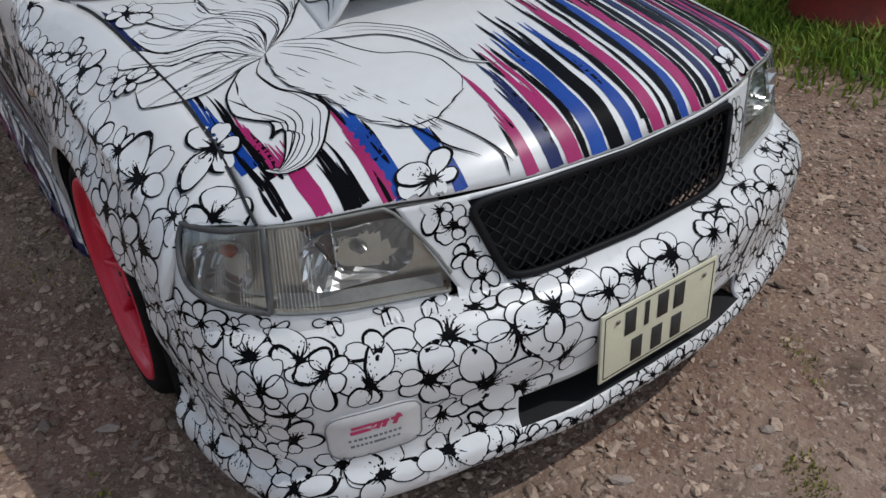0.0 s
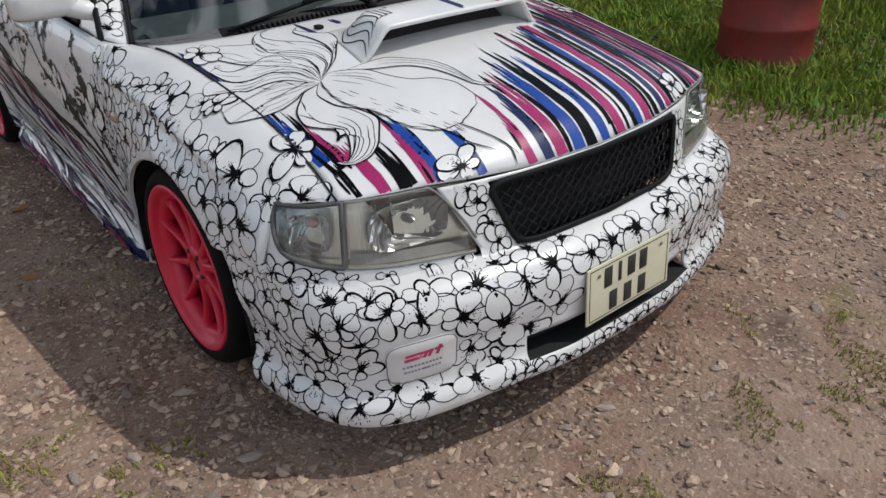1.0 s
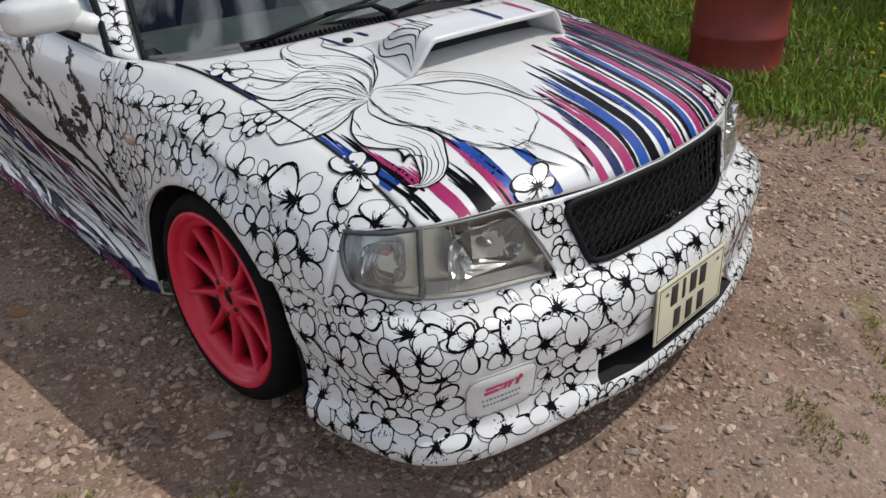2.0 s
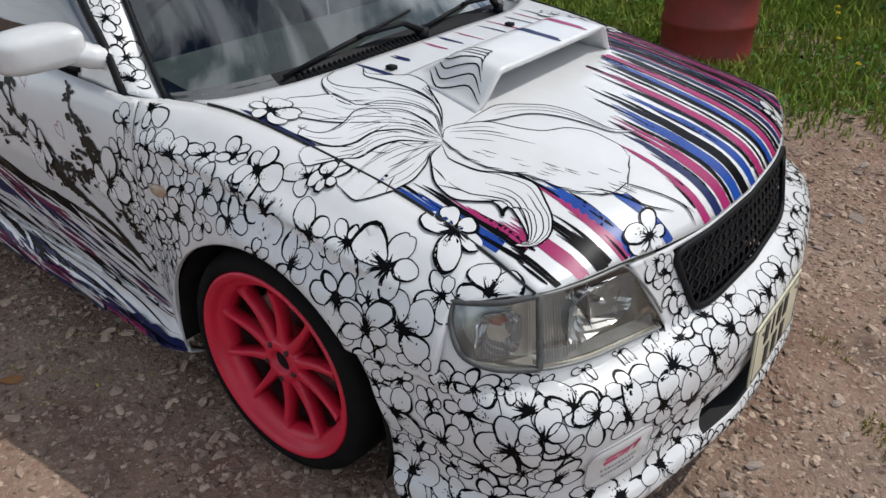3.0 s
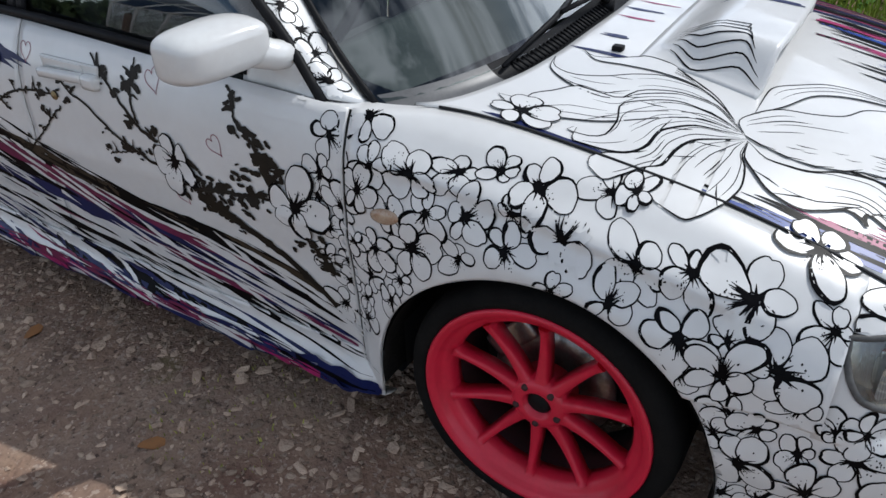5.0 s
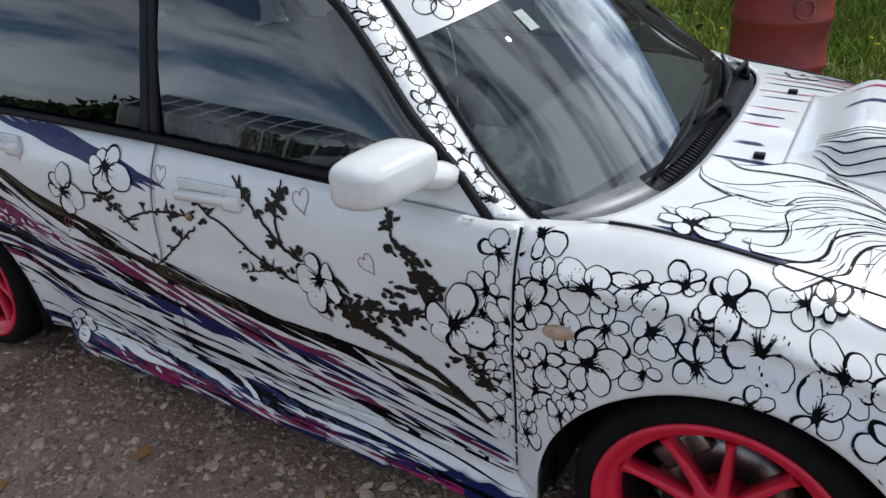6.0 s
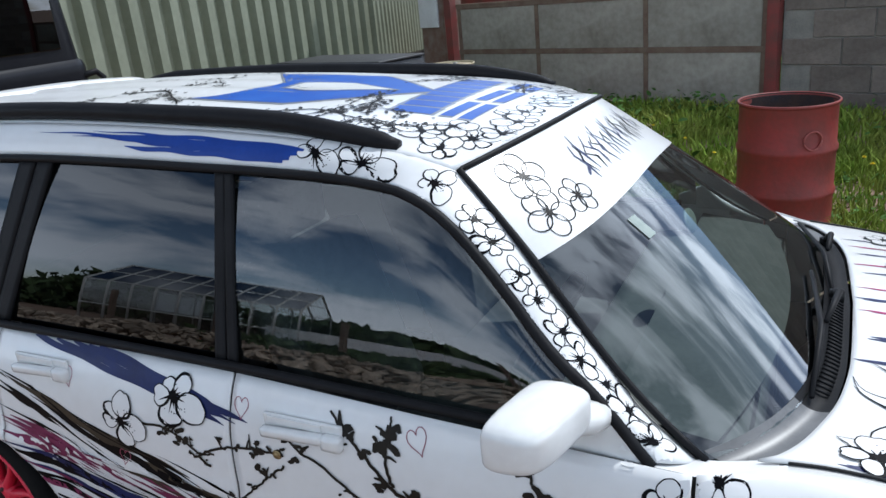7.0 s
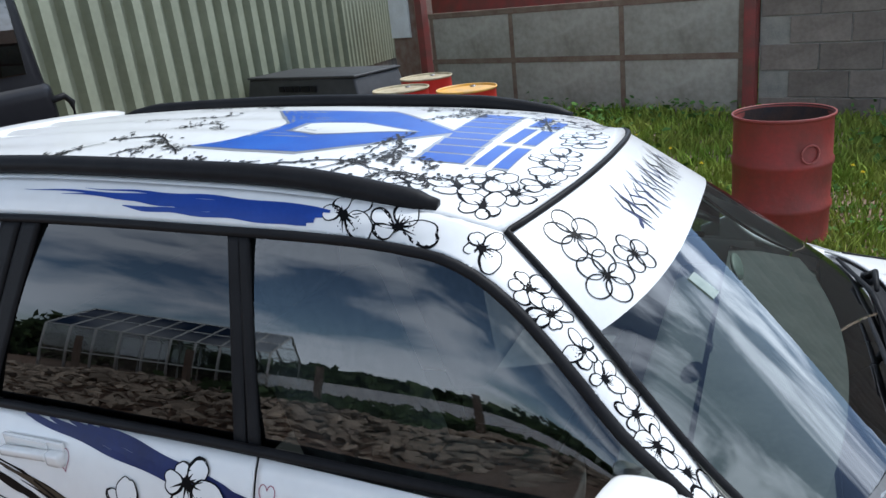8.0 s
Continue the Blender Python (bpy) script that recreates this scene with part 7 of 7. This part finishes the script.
for x in (-.27, .27):
    j = part("washer_jet", box_bm((0.022, 0.026, 0.012), (x, 1.115, hood_z(x, 1.115) + 0.006), 0.004), TRIM, HOOD, "black washer jet")

# dark shut lines along the bonnet's sides
for q in (-1, 1):
    line = [(q * (hood_half(max(y, 0.30)) - 0.0015), y, hood_edge_z(y) + 0.003) for y in steps(0.325, 1.33, 50)]
    link("shut_line", *tube(line, 0.0030, 6), DARK, CAR, "thin dark gap beside the bonnet")
oval = bmesh.new()
bmesh.ops.create_icosphere(oval, subdivisions=3, radius=1)
for v in oval.verts:
    v.co = Vector((0.013 + v.co.x * 0.055, 1.625 + v.co.y * 0.012 + v.co.z * 0.012, 1.135 + v.co.z * 0.032))
part("interior_mirror", oval, STICK, CAR, "small pale oval mirror behind the windscreen")

# fog lamp cover with plain logo shapes
PINK = material("pink_logo", (0.62, 0.05, 0.16), 0.4, second=(0.55, 0.05, 0.14), scale=20)


def on_badge(a, b, lift=0.0):
    x = -.613 + a * 0.083
    z = .322 + b * 0.062 + a * 0.005
    best = min((i / 400 for i in range(100, 330)), key=lambda s: abs(plan(s).x - abs(x)))
    p, n = on_bumper(-best, z)
    return p + n * (0.005 + lift), n


cover_pts = []
for i in range(40):
    f = math.tau * i / 40
    c, s = math.cos(f), math.sin(f)
    cover_pts.append((math.copysign(abs(c) ** 0.42, c), math.copysign(abs(s) ** 0.42, s)))
cv = [on_badge(a * k, b * k, -0.006 * (k == 1.04))[0] for k in (0.0, 0.5, 0.97, 1.04) for a, b in cover_pts]
cf = [(r * 40 + i, r * 40 + (i + 1) % 40, (r + 1) * 40 + (i + 1) % 40, (r + 1) * 40 + i) for r in range(3) for i in range(40)]
COVER = link("fog_lamp_cover", cv, cf, PLASTIC_WHITE, BUMPER, "white fog lamp cover with pink and dark bars")
edge = ribbon([on_badge(a * 1.02, b * 1.02, 0.0) for a, b in cover_pts], [0.003] * 40, 0.0003, True)
decal("cover_gap", [(edge, GREY_VINYL)], COVER)
for a0, a1, b in ((-.52, -.06, .36), (-.55, -.10, .12), (-.05, .30, .38), (.34, .60, .42)):
    decal("logo_bar", [(ribbon([on_badge(a0 + (a1 - a0) * t, b + 0.05 * t) for t in (0, .5, 1)], [0.010] * 3, 0.001), PINK)], COVER)
for a, b0, b1 in ((.02, .1, .4), (.16, .1, .42), (.42, .1, .62), (-.08, .14, .34)):
    decal("logo_bar", [(ribbon([on_badge(a, b0), on_badge(a + .08, b1)], [0.009] * 2, 0.001), PINK)], COVER)
for b, w in ((-.22, .60), (-.48, .56)):
    for i in range(11):
        a = -w + i * 2 * w / 11
        decal("dark_bar", [(ribbon([on_badge(a, b + 0.02 * i / 11), on_badge(a + 1.35 * w / 11, b + 0.02 * i / 11)], [0.0065] * 2, 0.001), GREY_VINYL)], COVER)

# number plate bars
PLATE_INK = material("plate_ink", (0.02, 0.02, 0.018), 0.5, second=(0.03, 0.03, 0.028), scale=20)
for row, xs in ((0.040, (-.088, -.042, .004, .052)), (-.040, (-.066, -.008, .050))):
    for x in xs:
        part("plate_bar", box_bm((0.030 if not (row > 0 and x == -.042) else 0.012, 0.002, 0.060), (x, -0.0165 + row * 0.052, .348 + row), 0.0006, Matrix.Rotation(radians(-3), 4, "X"), 1), PLATE_INK, plate)
for z, w, h in ((.426, .315, .002), (.270, .315, .002)):
    part("plate_line", box_bm((w, 0.001, h), (0, -0.0155 + (z - .348) * 0.052, z)), PLATE_INK, plate)
for x in (-.157, .157):
    part("plate_line", box_bm((0.002, 0.001, 0.155), (x, -0.0155, .348), 0.0, Matrix.Rotation(radians(-3), 4, "X")), PLATE_INK, plate)
for x in (-.125, .125):
    part("plate_screw", box_bm((0.009, 0.003, 0.009), (x, -0.0155, .405), 0.001), STEEL, plate)

# ---- grass, weeds, flowers on the verge ----
GRASS = material("grass_blades", (0.15, 0.25, 0.03), 0.85, spec=0.15, second=(0.27, 0.30, 0.06), scale=2.0, island=0.35)
WEED = material("dark_weed_leaf", (0.045, 0.11, 0.022), 0.9, spec=0.1, second=(0.09, 0.16, 0.04), scale=4.0, island=0.3)
DRY = material("dry_moss_tuft", (0.34, 0.31, 0.07), 0.9, second=(0.24, 0.25, 0.05), scale=9.0, island=0.3)
YELLOW = material("dandelion_yellow", (0.80, 0.66, 0.02), 0.7, second=(0.76, 0.58, 0.02), scale=20)


def blades(count, reach, tall, seed, keep, broad=1.0):
    g = random.Random(seed)
    verts, faces = [], []
    for i in range(count):
        x, y = g.uniform(*reach[0]), g.uniform(*reach[1])
        if g.random() > keep(x, y):
            continue
        z, h, a = ground_z(x, y), tall * g.uniform(0.35, 1.2) * (0.3 + 0.7 * verge(x, y) if broad == 1 else 1), g.uniform(0, math.tau)
        w = (0.004 + 0.004 * g.random() + 0.0012 * max(0, x - 2)) * broad
        dx, dy = math.cos(a) * w, math.sin(a) * w
        bend = h * g.uniform(0.15, 0.8)
        b = g.uniform(0, math.tau)
        bx, by = math.cos(b) * bend, math.sin(b) * bend
        o = len(verts)
        verts += [(x - dx, y - dy, z - 0.005), (x + dx, y + dy, z - 0.005), (x + bx * 0.35 + dx * 0.7, y + by * 0.35 + dy * 0.7, z + h * 0.62), (x + bx * 0.35 - dx * 0.7, y + by * 0.35 - dy * 0.7, z + h * 0.62), (x + bx, y + by, z + h)]
        faces += [(o, o + 1, o + 2, o + 3), (o + 3, o + 2, o + 4)]
    return verts, faces


def lush(x, y):
    return verge(x, y) * clamp(0.65 + 0.8 * noise.noise((x * 0.9, y * 0.9, 21.0)), 0.35, 1)


tagged(link("grass", *merged(blades(70000, ((1.7, 5.2), (-2.2, 5.0)), 0.10, 31, lush), blades(80000, ((4.6, 11.5), (-3.5, 7.5)), 0.15, 32, lush)), GRASS), "rough green grass on the verge", "grass", kind="stuff")


MOSSY = ((-1.10, 0.70, 0.04), (-1.45, 0.91, 0.08), (-0.35, -0.11, 0.05), (0.15, -0.24, 0.08), (0.42, -0.38, 0.06), (-0.28, -0.22, 0.04), (0.55, 0.05, 0.03), (-1.26, 0.61, 0.05), (-1.70, 0.96, 0.10), (-1.62, 1.45, 0.14), (-1.60, 1.80, 0.10))


def tuft_spots(x, y):
    edge = 0.12 * noise.noise((x * 9, y * 9, 3.0)) + 0.1 * noise.noise((x * 25, y * 25, 4.0))
    patch = any(math.hypot(x - a, y - b) + edge < r for a, b, r in MOSSY)
    return 0.9 if (patch or noise.noise((x * 1.4, y * 1.4, 40.0)) > 0.42) and verge(x, y) < 0.5 else 0.0


tagged(link("moss", *merged(blades(26000, ((-2.8, 2.4), (-1.6, 3.0)), 0.016, 33, tuft_spots, 0.4), *[blades(2000, ((a - 0.25, a + 0.25), (b - 0.25, b + 0.25)), 0.015, 70 + i, tuft_spots, 0.45) for i, (a, b, r) in enumerate(MOSSY)]), DRY), "yellow-green moss and short tufts in the gravel", "moss", kind="stuff")


def leafy(count, reach, seed, keep, size, tall):
    g = random.Random(seed)
    verts, faces = [], []
    for i in range(count):
        x, y = g.uniform(*reach[0]), g.uniform(*reach[1])
        if g.random() > keep(x, y):
            continue
        z = ground_z(x, y) + tall * g.random() ** 1.5
        s, a, t = size * g.uniform(0.5, 1.3), g.uniform(0, math.tau), g.uniform(-0.7, 0.7)
        m = Matrix.LocRotScale((x, y, z), Euler((t, g.uniform(-0.7, 0.7), a)), (s, s, s))
        o = len(verts)
        verts += [tuple(m @ Vector(p)) for p in ((-0.5, 0, 0), (-0.15, 0.32, 0.06), (0.3, 0.26, 0.08), (0.75, 0, 0), (0.3, -0.26, 0.08), (-0.15, -0.32, 0.06))]
        faces += [(o, o + 1, o + 5), (o + 1, o + 2, o + 4, o + 5), (o + 2, o + 3, o + 4)]
    return verts, faces


def weedy(x, y):
    return clamp(1.4 * noise.noise((x * 0.8, y * 0.8, 60.0)) - 0.1 + 0.7 * smooth(6.0, 9.0, x), 0, 1) * smooth(3.4, 5.0, x)


tagged(link("weeds", *merged(leafy(22000, ((3.9, 10.5), (-3.5, 6.5)), 41, weedy, 0.075, 0.26), leafy(5000, ((2.4, 4.4), (-0.8, 4.0)), 42, lambda x, y: 0.5 * smooth(0.6, 1.0, verge(x, y)), 0.05, 0.07)), WEED), "dark green nettles and broad weeds", "weeds", kind="stuff")


def dandelion(x, y, h):
    root = thing("dandelion", "yellow dandelion standing in the grass", "flower", "dandelions", at=Matrix.Translation((x, y, ground_z(x, y))))
    link("stem", *tube([(0, 0, 0), (0.004, 0.002, h * 0.6), (0, 0, h)], 0.003, 5), GRASS, root)
    v, f = [], []
    for i in range(26):
        a, r, e = i * 2.4, 0.008 + 0.012 * (i / 26), 0.012 * (1 - i / 26)
        o = len(v)
        c, s = math.cos(a), math.sin(a)
        v += [(-0.003 * s, 0.003 * c, h), (0.003 * s, -0.003 * c, h), (r * c + 0.003 * s, r * s - 0.003 * c, h + e + 0.004), (r * c - 0.003 * s, r * s + 0.003 * c, h + e + 0.004)]
        f.append((o, o + 1, o + 2, o + 3))
    link("flower_head", v, f, YELLOW, root)


for x, y in ((3.62, .80), (3.0, .55), (4.2, .95), (4.6, 2.1), (5.0, 2.4), (4.4, 1.0), (4.9, 1.5), (5.4, 1.9), (5.2, 1.2), (4.1, .5), (3.2, .1), (4.7, .6), (5.8, 1.6), (5.6, 2.8)):
    dandelion(x, y, 0.13 + 0.05 * rng.random())

# loose stones lying on the yard
stone_data = []
for i in range(5):
    v, f = KINDS[i]
    me = bpy.data.meshes.new("stone")
    me.from_pydata([tuple(p) for p in v], [], f)
    me.materials.append(LOOSE)
    stone_data.append(me)
g = random.Random(77)
for i in range(230):
    x, y = g.uniform(-2.4, 2.2), g.uniform(-1.3, 2.6)
    if i < 70:
        x, y = g.uniform(-1.7, 0.9), g.uniform(-0.9, 0.9)
    if abs(x) < 0.80 and y > 0.1:
        continue
    s = 0.012 + 0.023 * g.random() ** 2.0
    ob = new("stone", stone_data[i % 5])
    ob.matrix_world = Matrix.LocRotScale((x, y, ground_z(x, y) + s * 0.22), Euler((g.uniform(-.3, .3), g.uniform(-.3, .3), g.uniform(0, 6.28))), (s, s, s))
    tagged(ob, "loose pale grey-brown stone on the gravel", "stone", "loose stones")

# dry leaves
LEAF = material("dry_orange_leaf", (0.34, 0.15, 0.05), 0.8, second=(0.25, 0.12, 0.05), scale=20)
for x, y in ((-1.02, 2.62), (-1.30, 2.9), (-1.15, 1.95)):
    v = [(0.03 * math.cos(a) * (1.3 if i % 3 else 1), 0.02 * math.sin(a), 0.006 + 0.006 * math.sin(2 * a)) for i, a in enumerate(steps(0, 5.6, 8))]
    lf = link("leaf", v + [(p[0], p[1], p[2] - 0.0015) for p in v], [tuple(range(9)), tuple(range(17, 8, -1))], LEAF)
    lf.matrix_world = Matrix.Translation((x, y, ground_z(x, y))) @ Matrix.Rotation(x * 9, 4, "Z")
    tagged(lf, "dry orange leaf lying on the gravel", "leaf", "dry leaves")

# ---- what lies behind the camera and shows in the glass ----
FRAME_W = material("white_greenhouse_frame", (0.6, 0.6, 0.57), 0.5, second=(0.45, 0.45, 0.42), scale=5)
HEDGE = material("hedge_leaf", (0.035, 0.065, 0.018), 0.8, second=(0.06, 0.09, 0.03), scale=1.5, island=0.35)
RUBBLE = material("rubble", (0.46, 0.37, 0.28), 0.95, second=(0.27, 0.21, 0.16), scale=5, bump=0.4, bump_scale=60, island=0.35)
house = thing("greenhouse", "white-framed glass greenhouse with pitched roof", "greenhouse", at=Matrix.Translation((-16.2, 16.5, 0)) @ Matrix.Rotation(radians(-25), 4, "Z"))
L, Wd, E, R = 5.6, 5.0, 2.2, 3.5
for i in range(10):
    y = -L / 2 + L * i / 9
    for pts in ([(-Wd / 2, y, 0), (-Wd / 2, y, E), (0, y, R), (Wd / 2, y, E), (Wd / 2, y, 0)],):
        link("greenhouse_rib", *tube(pts, 0.04, 6), FRAME_W, house)
for x, z in ((-Wd / 2, E), (0, R), (Wd / 2, E), (-Wd / 2, 0.9), (Wd / 2, 0.9), (-Wd / 4, (E + R) / 2), (Wd / 4, (E + R) / 2)):
    link("greenhouse_rail", *tube([(x, -L / 2, z), (x, L / 2, z)], 0.035, 6), FRAME_W, house)
for x0, z0, x1, z1 in ((-Wd / 2, 0.05, -Wd / 2, E), (-Wd / 2, E, 0, R), (0, R, Wd / 2, E), (Wd / 2, E, Wd / 2, 0.05)):
    link("greenhouse_pane", [(x0, -L / 2, z0), (x0, L / 2, z0), (x1, L / 2, z1), (x1, -L / 2, z1)], [(0, 1, 2, 3)], PANE, house)


def bush_row(a, b, count, tall, deep, seed, size):
    g = random.Random(seed)
    a, b = Vector(a), Vector(b)
    verts, faces = [], []
    for i in range(count):
        t = g.random()
        p = a.lerp(b, t)
        top = tall * (0.62 + 0.5 * noise.noise((p.x * 0.14, p.y * 0.14, 5.0)) + 0.22 * noise.noise((p.x * 0.6, p.y * 0.6, 9.0)))
        z = top * g.random() ** 0.6
        q = Vector((p.x + g.gauss(0, deep), p.y + g.gauss(0, deep), max(0.02, z)))
        s = size * g.uniform(0.5, 1.4)
        m = Matrix.LocRotScale(q, Euler((g.uniform(-1.5, 1.5), g.uniform(-1.5, 1.5), g.uniform(0, 6.28))), (s, s, s))
        o = len(verts)
        verts += [tuple(m @ Vector(c)) for c in ((-1, 0, 0), (0, 0.6, 0.15), (1, 0, 0), (0, -0.6, 0.15))]
        faces.append((o, o + 1, o + 2, o + 3))
    return verts, faces


tagged(link("hedge", *bush_row((-24, -12, 0), (-20, 34, 0), 15000, 3.6, 0.9, 51, 0.32), HEDGE), "dark overgrown hedge beyond the yard", "hedge", kind="stuff")
tagged(link("thicket", *bush_row((13.5, 0, 0), (16.5, 9.0, 0), 5200, 5.0, 0.5, 57, 0.30), HEDGE), "dark thicket behind the yard gate", "thicket", kind="stuff")
tagged(link("scrub", *bush_row((-9, -3, 0), (-10, 9, 0), 5000, 1.0, 0.8, 52, 0.14), HEDGE), "low scrub beside the yard", "scrub", kind="stuff")
g = random.Random(91)
rv, rf = [], []
for i in range(3200):
    x, y = g.gauss(-6.6, 1.1), g.uniform(-3, 13)
    z = 0.75 * math.exp(-((x + 6.8) / 1.1) ** 2) * (0.7 + 0.4 * noise.noise((y * 0.5, 2.0, 0.0))) * g.uniform(0.8, 1.05)
    s = g.uniform(0.04, 0.14)
    v, f = g.choice(KINDS)
    m = Matrix.LocRotScale((x, y, z), Euler((g.uniform(-1, 1), g.uniform(-1, 1), g.uniform(0, 6.28))), (s, s, s))
    o = len(rv)
    rv += [tuple(m @ Vector(p)) for p in v]
    rf += [tuple(k + o for k in q) for q in f]
tagged(link("rubble_bank", rv, rf, RUBBLE, flat=True), "low bank of broken brown rubble", "rubble", kind="stuff")
low_wall = part("low_building", box_bm((26, 1.0, 1.1), (0, 0, 0.55), 0.02), SHEET_WHITE, flat=True)
tagged(low_wall, "long low pale building far across the yard", "building")
low_wall.matrix_world = Matrix.Translation((-19.0, 3.0, 0)) @ Matrix.Rotation(radians(86), 4, "Z")
for i in range(7):
    y = -2 + i * 2.3
    post = part("fence_post", box_bm((0.09, 0.09, 1.5), (0, 0, 0.75), 0.01), RUST, flat=True)
    post.matrix_world = Matrix.Translation((-8.4, y, 0))
    tagged(post, "dark wooden fence post beyond the rubble", "post", "fence posts")
